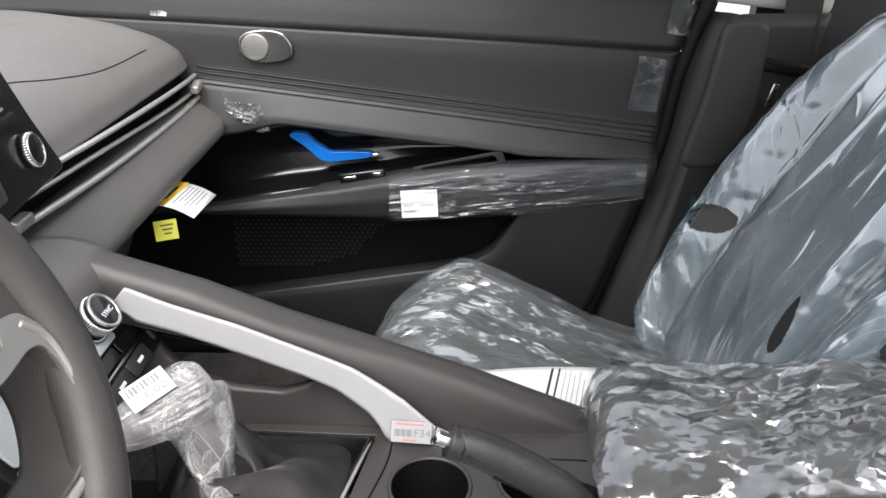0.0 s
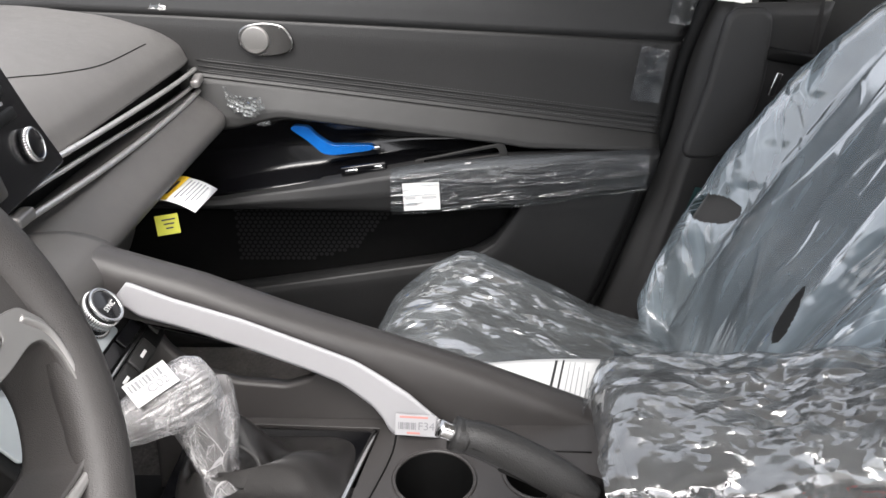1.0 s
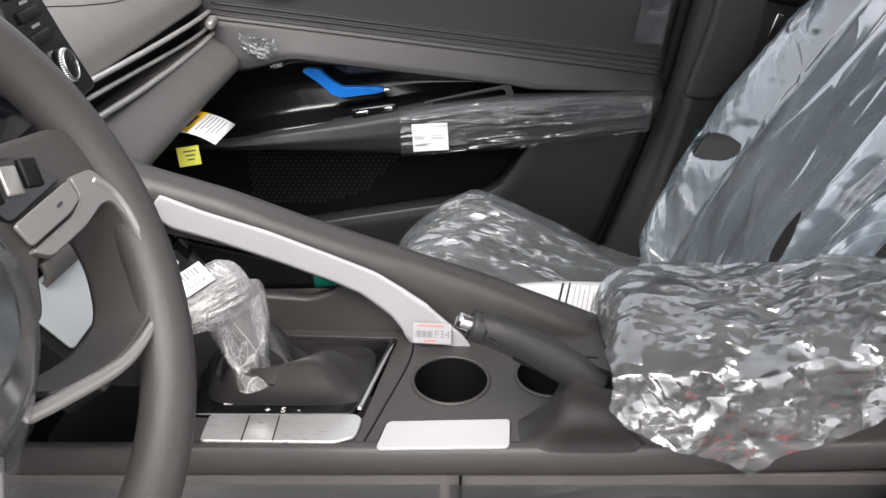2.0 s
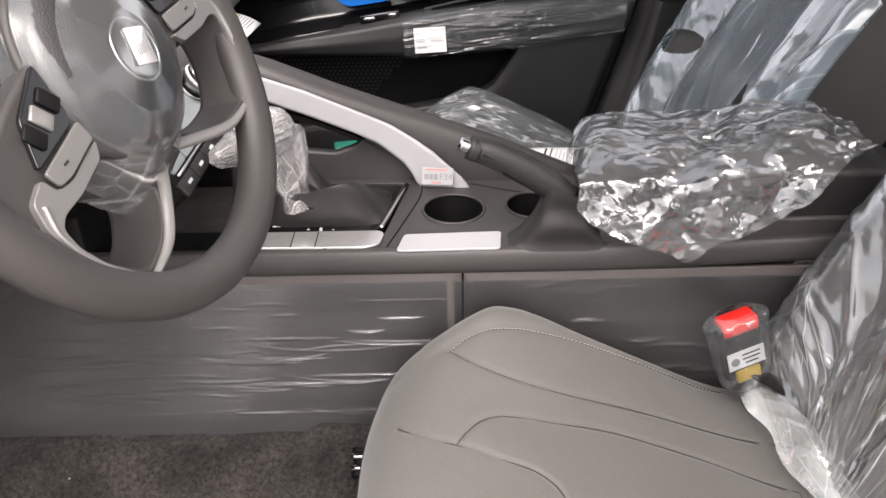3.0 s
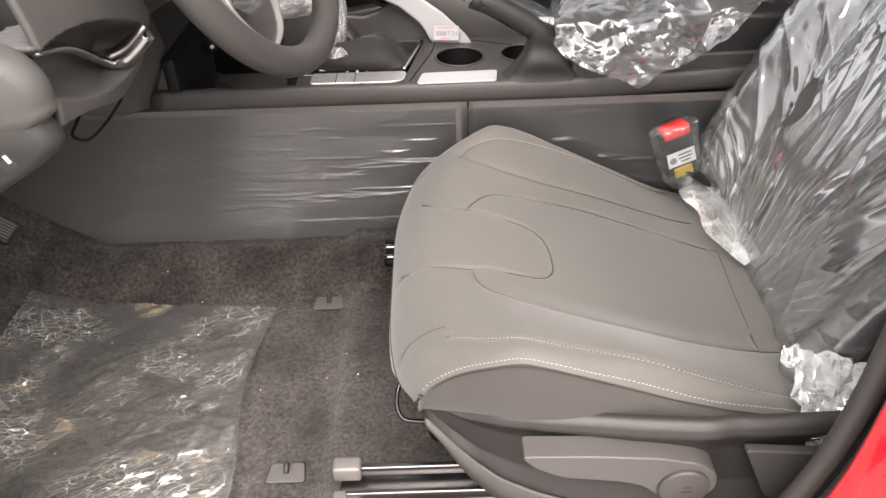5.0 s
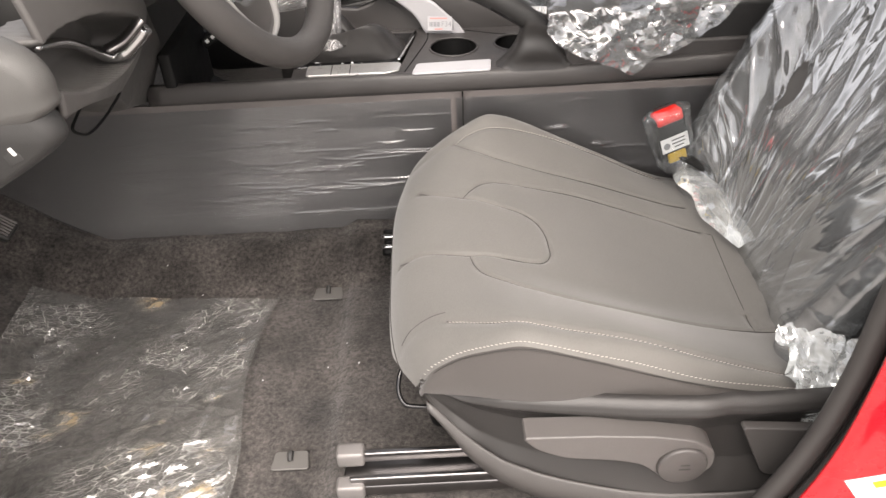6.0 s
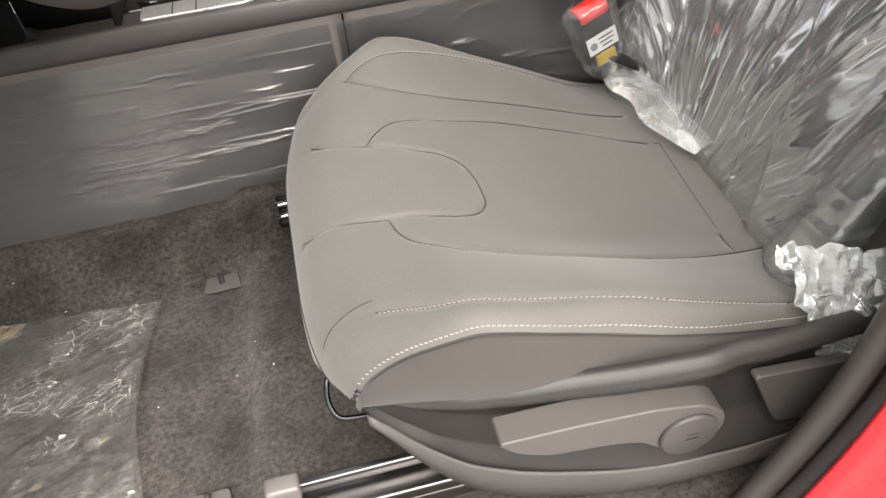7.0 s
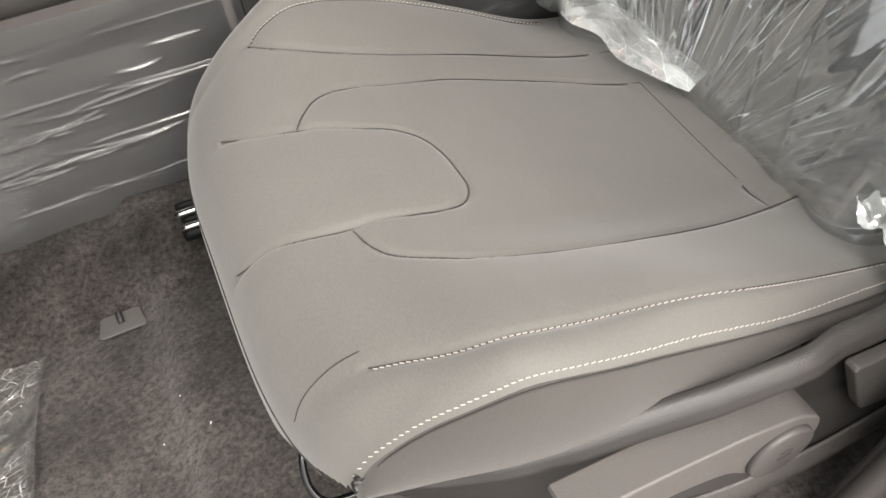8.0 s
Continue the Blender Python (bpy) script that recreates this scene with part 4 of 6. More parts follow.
# lit top and shaded lower lobe of one pod, told apart by colour
pod = part("side_cover", sheet(pod_fn(POD), 40, 30), surface("lit dash plastic", (0.066, 0.064, 0.061), 0.5, grain=0.35, grain_size=1100), knee, "rounded dash end, its lit top put into a lighter grey")
part("side_cover_lower", sheet(pod_fn(POD_LOW, 0.01), 40, 30), TRIM, knee)
bank = part("switch_bank", block((-0.376, -0.141, 0.815), (0.034, 0.008, 0.044), Matrix.Rotation(radians(-24), 4, "Y"), 0.004), GLOSS, pod)
part("button", block((-0.366, -0.1455, 0.806), (0.014, 0.003, 0.017), Matrix.Rotation(radians(-24), 4, "Y"), 0.001), TRIM, bank)
part("button_mark", block((-0.3635, -0.1475, 0.8095), (0.003, 0.0006, 0.007), Matrix.Rotation(radians(-24), 4, "Y"), 0), PAPER, bank, smooth=False)
# two added sheets, side one out of view, that keep light off the footwell
solid(part("footwell_light_block", sheet(lambda u, v: (-1.11 + 0.57 * u, -0.185 - 0.01 * math.sin(3 * u), 0.25 + 0.65 * v), 12, 12), TRIM, knee), 0.01)
solid(part("footwell_light_lid", sheet(lambda u, v: (-0.62 - 0.50 * u, -0.17 + 0.62 * v, 0.72 - 0.04 * v), 8, 8), BLACK, knee), 0.006)

# steering column cowl and the chrome-tipped lever
column = thing("steering_column", (-0.40, 0.2, 0.8), "dark grey steering column cowl behind the wheel", "steering column")
part("cowl", tube([(-0.27, 0.183, 0.90), (-0.33, 0.188, 0.875), (-0.40, 0.195, 0.845), (-0.50, 0.2, 0.80)], lambda t: 0.058 + 0.02 * t, 24, 16, flat=0.8), TRIM, column)
lever = part("lever", tube([(-0.380, -0.03, 0.848), (-0.378, 0.024, 0.831), (-0.375, 0.070, 0.803), (-0.370, 0.092, 0.787), (-0.356, 0.100, 0.790), (-0.340, 0.104, 0.802), (-0.330, 0.106, 0.812)], lambda t: 0.0062 + 0.005 * ease((t - 0.45) / 0.2), 12, 48, flat=0.75), CHROME, column, "bright release lever in clear film")
part("grip", tube([(-0.366, 0.080, 0.800), (-0.350, 0.088, 0.806), (-0.334, 0.094, 0.819), (-0.328, 0.098, 0.824)], 0.009, 12, 20, flat=0.5), STEEL, lever)

# ---------------------------------------------------------------- steering wheel
W_O = Vector((-0.238, 0.183, 0.920))
W_N, W_U, W_V = Vector((0.9002, -0.1642, 0.4034)), Vector((0.1795, 0.9838, 0.0)), Vector((-0.3968, 0.0724, 0.9150))
wheel = thing("steering_wheel", tuple(W_O), "dark grey steering wheel with silver trim and filmed hub", "steering wheel")


def on_wheel(a, b, h=0.0):
    return W_O + W_U * a + W_V * b + W_N * h


part("rim", tube([tuple(on_wheel(0.1665 * math.cos(2 * math.pi * k / 96), 0.1665 * math.sin(2 * math.pi * k / 96) * (1.03 if k > 48 else 1.0))) for k in range(96)], 0.0165, 16, closed=True), WHEELSKIN, wheel)


def hub_fn(u, v):
    a, r = 2 * math.pi * u, math.sin(v * math.pi / 2)
    s = 1 + 0.06 * max(0, -math.sin(a)) ** 2
    return on_wheel(0.068 * r * math.cos(a), (0.068 * r * math.sin(a)) * s - 0.003, 0.034 * math.cos(v * math.pi / 2) ** 0.6 - 0.006)


part("airbag_cover", sheet(hub_fn, 48, 20, closed_u=True), HIDE, wheel)
part("dome_ring", tube([tuple(on_wheel(0.0695 * math.cos(2 * math.pi * k / 60), 0.0695 * math.sin(2 * math.pi * k / 60) * (1.05 if k > 30 else 1.0) - 0.003, 0.000)) for k in range(60)], 0.0045, 8, closed=True), WHEELSKIN, wheel)
part("badge_ring", tube([tuple(on_wheel(0.0215 * math.cos(2 * math.pi * k / 40) - 0.002, 0.0215 * math.sin(2 * math.pi * k / 40) - 0.009, 0.0295)) for k in range(40)], 0.0012, 6, closed=True), CHROME, wheel)


def core_fn(u, v):
    a = 2 * math.pi * u
    rx, ry = 0.072 + 0.010 * v, 0.072 + 0.006 * v
    low = (0.004 + 0.018 * v) * max(0, -math.sin(a)) ** 2
    return on_wheel(rx * math.cos(a), (ry + low) * math.sin(a) - 0.004, 0.002 - 0.040 * v)


part("hub_skirt", sheet(core_fn, 48, 8, closed_u=True), HIDE, wheel)
part("spoke_plate", prism(soft_outline([(-0.105, 0.03), (0.105, 0.03), (0.105, -0.03), (0.05, -0.085), (-0.05, -0.085), (-0.105, -0.03)], 0.02, 5), W_N, 0.012, W_O - W_N * 0.036, (W_U, W_V)), WHEELSKIN, wheel)
TURN = radians(11.5)
T_U, T_V = W_U * math.cos(TURN) + W_V * math.sin(TURN), W_V * math.cos(TURN) - W_U * math.sin(TURN)


def turned(a, b, h=0.0):
    """A place on the wheel, which stands turned a little from straight ahead."""
    return W_O + T_U * a + T_V * b + W_N * h


# one spoke in the wheel's own axes: pad, keys, silver face, the dished frame round the opening and its bright edge
SPOKE = ((0.045, 0.030), (0.100, 0.020), (0.150, 0.004), (0.166, -0.016), (0.152, -0.040), (0.108, -0.034), (0.074, -0.036), (0.052, -0.058), (0.040, -0.055))
KEY_PAD = ((0.066, 0.026), (0.105, 0.010), (0.121, -0.016), (0.074, -0.0125))
KEY_CAP = ((0.0725, -0.0135), (0.1215, -0.0185), (0.119, -0.030), (0.107, -0.0315), (0.072, -0.0275))
FACE = ((0.070, -0.029), (0.108, -0.0335), (0.122, -0.030), (0.125, -0.0185), (0.142, -0.024), (0.148, -0.040), (0.1455, -0.060), (0.137, -0.086), (0.1325, -0.084), (0.140, -0.060), (0.139, -0.046), (0.131, -0.042), (0.110, -0.043), (0.078, -0.039))
EDGE = ((0.1375, -0.029, 0.011), (0.1445, -0.047, 0.011), (0.1385, -0.073, 0.010), (0.1265, -0.094, 0.009), (0.1145, -0.110, 0.007), (0.1010, -0.115, 0.004), (0.0705, -0.1125, 0.001), (0.0350, -0.0975, -0.006), (0.0120, -0.0860, -0.012))
DISH = ((0.078, -0.040, 0.008), (0.108, -0.043, 0.009), (0.130, -0.042, 0.010), (0.1395, -0.052, 0.010), (0.1345, -0.074, 0.009), (0.1225, -0.093, 0.008), (0.1105, -0.106, 0.006), (0.0985, -0.110, 0.003), (0.0720, -0.108, 0.000), (0.0450, -0.0975, -0.006), (0.034, -0.090, -0.010))
for side in (1, -1):
    sp = part("spoke", prism(soft_outline([(side * a, b) for a, b in SPOKE], 0.010, 4), W_N, 0.020, W_O - W_N * 0.013, (T_U, T_V)), WHEELSKIN, wheel)
    rounded(sp, 0.004, 3)
    rounded(part("key_pad", prism(soft_outline([(side * a, b) for a, b in KEY_PAD], 0.004), W_N, 0.004, W_O + W_N * 0.0065, (T_U, T_V)), GLOSS, sp, "gloss black key pad"), 0.001)
    for k in range(3):
        part("key", block(turned(side * (0.078 + 0.014 * k), 0.006 - 0.004 * k, 0.0112), (0.011, 0.016, 0.003), plane_pose((0, 0, 0), T_U, T_V) @ Matrix.Rotation(-side * 0.5, 4, "Z"), 0.0012), BLACK if k != 1 else SILVER, sp)
    face = part("spoke_face", prism(soft_outline([(side * a, b) for a, b in FACE], 0.004), W_N, 0.006, W_O + W_N * 0.0055, (T_U, T_V)), SATIN, sp, "satin grey spoke face")
    rounded(face, 0.002, 3)
    cap = part("key_cap", prism(soft_outline([(side * a, b) for a, b in KEY_CAP], 0.003), W_N, 0.003, W_O + W_N * 0.0100, (T_U, T_V)), SATIN, face)
    rounded(cap, 0.001)
    part("cap_mark", block(turned(side * 0.104, -0.0235, 0.0134), (0.005, 0.0014, 0.0004), plane_pose((0, 0, 0), T_U, T_V), 0), TRIM, cap, smooth=False)
    edge = curve(EDGE, 90)
    part("trim_edge", tube([tuple(turned(side * p.x, p.y, p.z)) for p in edge], lambda t: 0.0020 + 0.0016 * ease((t - 0.55) / 0.3), 10, 90, flat=1.3), SILVER, wheel, "bright silver edge of the spoke")
    dish = curve(DISH, 100)

    def dish_fn(u, v, dish=dish, side=side):
        p = dish[round(u * 100)]
        mid = Vector((0.088, -0.070, 0))
        k = 1 - 0.17 * v ** 1.4
        return turned(side * (mid.x + (p.x - mid.x) * k), mid.y + (p.y - mid.y) * k, p.z + 0.002 * math.sin(math.pi * v) - 0.040 * v)
    solid(part("spoke_dish", sheet(dish_fn, 100, 14), WHEELSKIN, wheel), 0.003)
part("lower_arm", tube([tuple(turned(0.014, -0.087, -0.016)), tuple(turned(0.0, -0.092, -0.022)), tuple(turned(-0.014, -0.087, -0.016))], 0.0085, 12, 12), BLACK, wheel)
lab = part("hub_label", prism(soft_outline([(-0.014, -0.018), (0.006, -0.022), (0.012, 0.002), (-0.008, 0.006)], 0.001), W_N, 0.0006, W_O + W_N * 0.0335, (W_U, W_V)), PAPER, None)
tagged(lab, "small white barcode sticker on the steering wheel hub", "sticker")
for k in range(6):
    part("bar", prism([(-0.008 + k * 0.0024, -0.013), (-0.0068 + k * 0.0024, -0.0133), (-0.0055 + k * 0.0024, -0.006), (-0.0067 + k * 0.0024, -0.0057)], W_N, 0.0003, W_O + W_N * 0.0342, (W_U, W_V)), GREYINK, lab, smooth=False)


def hubfilm_fn(u, v):
    a = 2 * math.pi * u
    r = lerp(v, (0, 0.6, 0.72, 1.0), (0.0, 0.066, 0.074, 0.085))
    h = lerp(v, (0, 0.2, 0.4, 0.55, 0.65, 0.75, 1.0), (0.031, 0.029, 0.0225, 0.013, 0.004, -0.006, -0.034))
    low = (0.004 + 0.022 * max(0.0, v - 0.65) / 0.35) * max(0, -math.sin(a)) ** 2
    w = 0.0022 * (crumple((math.cos(a), math.sin(a), v * 2), 61, 2.4) - 0.4) * ease((v - 0.5) / 0.2) * (1 + math.sin(a * 17) * 0.4)
    return on_wheel((r + w) * math.cos(a), (r + w + low) * math.sin(a) - 0.004, h + 0.0025)


hub_film = tagged(part("hub_film", sheet(hubfilm_fn, 150, 50, closed_u=True), FILM_HUB, None), "clear protective film stretched over the steering wheel hub", "plastic film")


def hub_bunch_fn(u, v):
    a, b = -0.075 + 0.13 * u, 0.058 + 0.050 * v
    w = crumple((a, b, 0.3), 62, 30) * 0.020 + crumple((a, b, 0.7), 63, 70) * 0.008
    return on_wheel(a, b + 0.3 * w, -0.004 + w * (0.4 + 0.6 * math.sin(math.pi * u)))


part("gathered_end", sheet(hub_bunch_fn, 70, 36), FILM_SMALL, hub_film, "gathered end of the clear film above the wheel hub")

# ---------------------------------------------------------------- centre console
console = thing("centre_console", (0.0, 0.56, 0.30), "dark grey centre console with cup holders and a grab bar", "console")


def side_fn(x0, x1):
    def fn(u, v):
        x = x0 + (x1 - x0) * u
        prof = curve([(0.470, 0.553), (0.4605, 0.555), (0.459, 0.548), (0.457, 0.50), (0.449, 0.42), (0.437, 0.34), (0.432, 0.262)], 30)
        p = prof[round(v * 30)]
        return x, p.x, p.y
    return fn


solid(part("side_panel", sheet(side_fn(-1.06, 0.0135), 60, 30), CONSOLE_SHEEN, console), 0.006)
solid(part("side_panel", sheet(side_fn(0.0165, 0.75), 50, 30), CONSOLE_SHEEN, console), 0.006)
part("seam_backing", block((0.015, 0.470, 0.42), (0.03, 0.01, 0.28), None, 0), BLACK, console, smooth=False)


def rail_fn(u, v):
    x = -0.49 + 1.22 * u
    prof = curve([(0.475, 0.551), (0.462, 0.553), (0.4555, 0.560), (0.4555, 0.574), (0.4605, 0.5855), (0.470, 0.5875)], 20)
    p = prof[round(v * 20)]
    return x, p.x, p.y + 0.012 * ease((x - 0.15) / 0.4)


solid(part("edge_rail", sheet(rail_fn, 50, 20), CONSOLE, console), 0.004)
CUP_A, CUP_B = (0.006, 0.567), (0.112, 0.574)
deck_holes = [arc(*CUP_A, 0.041, 0.041, n=36), arc(*CUP_B, 0.036, 0.036, n=32), soft_outline([(-0.058, 0.498), (0.066, 0.502), (0.062, 0.4705), (-0.066, 0.4685)], 0.006)]
rounded(part("deck", prism([(-0.260, 0.466), (0.70, 0.466), (0.70, 0.66), (-0.045, 0.66), (-0.26, 0.665), (-0.26, 0.655), (-0.055, 0.645), (-0.082, 0.507), (-0.26, 0.507)], (0, 0, 1), 0.006, (0, 0, 0.580), ((1, 0, 0), (0, 1, 0)), deck_holes), CONSOLE, console), 0.0015)
for (cx, cy), r in ((CUP_A, 0.041), (CUP_B, 0.036)):
    cupw = part("cup_holder", sheet(lambda u, v, cx=cx, cy=cy, r=r: (cx + (r - 0.006 * v) * math.cos(2 * math.pi * u) * (1 if v < 0.99 else 0), cy + (r - 0.006 * v) * math.sin(2 * math.pi * u) * (1 if v < 0.99 else 0), 0.586 - 0.075 * min(1, v / 0.9)), 36, 10, closed_u=True), BLACK, console)
    part("cup_rim", tube([(cx + r * math.cos(2 * math.pi * k / 40), cy + r * math.sin(2 * math.pi * k / 40), 0.5862) for k in range(40)], 0.0022, 8, closed=True), CONSOLE, cupw)
well = part("bin", sheet(lambda u, v: (-0.46 + 0.22 * u, 0.465 + 0.20 * v, 0.50 + 0.05 * (abs(u - 0.5) * 2) ** 6), 12, 8), BLACK, console)
part("bin_front", block((-0.45, 0.565, 0.56), (0.02, 0.21, 0.16), None, 0.004), BLACK, console)
part("deck_seam", tube([(-0.036, 0.648, 0.5862), (-0.040, 0.600, 0.5862), (-0.060, 0.53, 0.5862), (-0.079, 0.468, 0.5862)], 0.0011, 6, 20), BLACK, console)
part("deck_seam", tube([(0.030, 0.640, 0.5862), (0.10, 0.612, 0.5862), (0.17, 0.606, 0.5862)], 0.0011, 6, 20), BLACK, console)
tape = part("white_strip", prism(soft_outline([(-0.057, 0.497), (0.065, 0.5005), (0.061, 0.460), (-0.066, 0.458)], 0.006), (0, 0, 1), 0.004, (0, 0, 0.586), ((1, 0, 0), (0, 1, 0))), WHITEFILM, None)
rounded(tape, 0.0015)
tagged(tape, "white masking film over the switch strip of the console", "masking film")

# gear surround: silver plate, black frame, boot
gear = part("gear_surround", prism(soft_outline([(-0.262, 0.510), (-0.092, 0.510), (-0.060, 0.640), (-0.262, 0.648)], 0.01), (0, 0, 1), 0.010, (0, 0, 0.577), ((1, 0, 0), (0, 1, 0))), GLOSS, console, "gloss black gear surround")
rounded(gear, 0.003)
plate = part("silver_plate", prism(soft_outline([(-0.236, 0.4685), (-0.105, 0.4665), (-0.086, 0.474), (-0.082, 0.500), (-0.088, 0.507), (-0.115, 0.507), (-0.236, 0.507)], 0.006), (0, 0, 1), 0.004, (0, 0, 0.5865), ((1, 0, 0), (0, 1, 0))), PLATE, gear, "brushed silver plate")
rounded(plate, 0.0015)
part("frame_strip", tube([(-0.059, 0.636, 0.590), (-0.072, 0.580, 0.590), (-0.087, 0.512, 0.591)], 0.0032, 8, 20, flat=0.7), CHROME, gear, "bright corner strip of the gear frame")
for x in (-0.195, -0.165):
    part("groove", block((x, 0.486, 0.5906), (0.0012, 0.036, 0.0008), None, 0), BLACK, plate, smooth=False)
for k in range(4):
    part("gear_mark", block((-0.222 + 0.024 * k, 0.528, 0.5875), (0.010, 0.006, 0.0006), None, 0), PAPER, gear, smooth=False)
for k, ch in enumerate("+S-"):
    text("gear_letter", ch, 0.011, pose(-0.180 + 0.016 * k, 0.516, 0.5876), PAPER, gear)


def boot_fn(u, v):
    a = 2 * math.pi * u
    c, d = math.cos(a), math.sin(a)
    n_ = (abs(c) ** 5 + abs(d) ** 5) ** 0.2
    bx, by = -0.163 + 0.087 * c / n_, 0.578 + 0.054 * d / n_
    tx, ty = -0.195 + 0.017 * c, 0.532 + 0.016 * d
    s = v ** 0.75
    x, y = bx + (tx - bx) * s, by + (ty - by) * s
    f = math.sin(math.pi * min(1.0, v * 1.05)) ** 0.8
    z = 0.586 + 0.030 * math.sin(math.pi * min(1, v * 1.25)) ** 0.8 + 0.048 * v ** 1.8
    swirl = a + 2.6 * s
    z += f * (0.020 * math.sin(2 * swirl + 0.9) + 0.009 * math.sin(3 * swirl - 7 * s + 2.2))
    z -= 0.018 * math.exp(-(((x + 0.145) / 0.018) ** 2 + ((y - 0.572) / 0.010) ** 2))
    return x, y, max(z, 0.5855)


part("gear_boot", sheet(boot_fn, 120, 60, closed_u=True), BOOT, gear, "creased black leatherette gear boot")
lever = thing("gear_lever", (-0.194, 0.53, 0.62), "gear lever still wrapped in clear film", "gear lever")
part("stem", tube([(-0.194, 0.530, 0.612), (-0.199, 0.537, 0.66), (-0.206, 0.545, 0.70)], 0.012, 12, 10), BLACK, lever)
K_A, K_B = Vector((-0.279, 0.486, 0.697)), Vector((-0.196, 0.562, 0.716))
K_X = (K_B - K_A).normalized()
K_Y = Vector((0, 0, 1)).cross(K_X).normalized()
K_Z = K_X.cross(K_Y)


def along_knob(s, a, r, flat=0.85):
    return K_A.lerp(K_B, s) + K_Y * (r * math.cos(a)) + K_Z * (r * flat * math.sin(a))


part("grip", sheet(lambda u, v: along_knob(0.12 + 0.82 * v, 2 * math.pi * u, 0.021 * math.sin(math.pi * (0.04 + 0.92 * v)) ** 0.5), 28, 20, closed_u=True), BLACK, lever)


def knob_bag_fn(u, v):
    a = 2 * math.pi * u
    r = lerp(v, (0, 0.06, 0.3, 0.6, 0.85, 0.96, 1.0), (0.001, 0.012, 0.022, 0.030, 0.031, 0.023, 0.001))
    p = along_knob(v, a, 1.0)
    r *= 1 + 0.40 * (crumple(p, 31, 22) - 0.5) + 0.22 * (crumple(p, 32, 60) - 0.5)
    return along_knob(v, a, r)


def neck_fn(u, v):
    a = 2 * math.pi * u
    c = curve([(-0.212, 0.549, 0.704), (-0.203, 0.543, 0.672), (-0.197, 0.534, 0.640), (-0.193, 0.530, 0.613)], 30)[round(v * 30)]
    r = lerp(v, (0, 0.3, 0.75, 1.0), (0.027, 0.024, 0.015, 0.017))
    q = (math.cos(a) * 0.03, math.sin(a) * 0.03, v * 0.03)
    r *= 1 + 0.45 * (crumple(q, 33, 26) - 0.5)
    return c + Vector((1.25 * r * math.cos(a), r * math.sin(a), 0.25 * r * math.cos(a)))


bag = part("gear_bag", sheet(knob_bag_fn, 110, 70, closed_u=True), FILM_KNOB, None)
tagged(bag, "crumpled clear plastic bag over the gear lever knob", "plastic film")
part("bag_neck", sheet(neck_fn, 90, 30, closed_u=True), FILM_KNOB, bag)
gl = part("gear_label", prism(soft_outline([(-0.020, -0.014), (0.020, -0.014), (0.020, 0.014), (-0.020, 0.014)], 0.001), (0, 0, 1), 0.0005, (0, 0, 0), ((1, 0, 0), (0, 1, 0))), PAPER, None)
gl.matrix_basis = plane_pose(tuple(K_A.lerp(K_B, 0.52) + K_Z * 0.030 - K_Y * 0.004), tuple(K_X + K_Z * 0.10), tuple(K_Y + K_Z * 0.35))
tagged(gl, "white paper label with a code on the gear lever bag", "label")
text("code", "C02", 0.012, pose(0.005, -0.005, 0.0008), GREYINK, gl)
for k in range(9):
    part("bar", block((-0.016 + 0.0035 * k, 0.006, 0.0007), (0.0012 + 0.0006 * (k % 3), 0.009, 0.0002), None, 0), GREYINK, gl, smooth=False)

# wall of the bin with its dipped edge, and the grab bar that bridges over it


def binwall_fn(u, v):
    x = -0.31 + 0.28 * u
    top = lerp(x, (-0.31, -0.296, -0.285, -0.259, -0.211, -0.159, -0.13, -0.115, -0.06, -0.03), (0.715, 0.705, 0.675, 0.645, 0.629, 0.624, 0.634, 0.648, 0.66, 0.64))
    y = 0.645 + 0.025 * v ** 0.6
    return x, y + (0.012 if v > 0.96 else 0), 0.50 + (top - 0.50) * min(1, v / 0.95)


solid(part("bin_wall", sheet(binwall_fn, 60, 24), CONSOLE, console), 0.005)


def bar_top(x):
    return lerp(x, (-0.40, -0.337, -0.295, -0.237, -0.153, -0.034, 0.06, 0.19, 0.30), (0.806, 0.790, 0.776, 0.757, 0.722, 0.678, 0.643, 0.588, 0.56))


def bar_low(x):
    return lerp(x, (-0.40, -0.29, -0.19, -0.13, -0.09, -0.057, -0.035, 0.3), (0.748, 0.716, 0.690, 0.664, 0.640, 0.612, 0.578, 0.55))


def bar_fn(u, v):
    x = -0.338 + 0.598 * u
    t, b = bar_top(x), bar_low(x)
    b = min(b, t - 0.012)
    prof = curve([(0.652, b), (0.650, b + 0.35 * (t - b)), (0.653, b + 0.75 * (t - b)), (0.664, t - 0.002), (0.684, t), (0.704, t - 0.012), (0.712, t - 0.04), (0.708, b - 0.02), (0.690, b - 0.03), (0.665, b - 0.012)], 36)
    p = prof[round(v * 36)]
    return x, p.x, p.y


part("grab_bar", sheet(bar_fn, 70, 36), CONSOLE, console)
solid(part("bar_side", sheet(lambda u, v: (-0.05 + 0.6 * u, 0.708, 0.30 + (bar_low(-0.05 + 0.6 * u) - 0.30) * v), 20, 6), CONSOLE, console), 0.01)


def trim_hi(x):
    return lerp(x, (-0.311, -0.299, -0.257, -0.19, -0.12, -0.076, -0.046, -0.022, 0.0, 0.02, 0.029), (0.756, 0.770, 0.751, 0.727, 0.696, 0.676, 0.657, 0.640, 0.619, 0.600, 0.586))


def trim_lo(x):
    return lerp(x, (-0.311, -0.293, -0.253, -0.183, -0.127, -0.094, -0.060, -0.048, -0.042, 0.03), (0.748, 0.731, 0.718, 0.690, 0.666, 0.649, 0.620, 0.602, 0.5845, 0.5835))


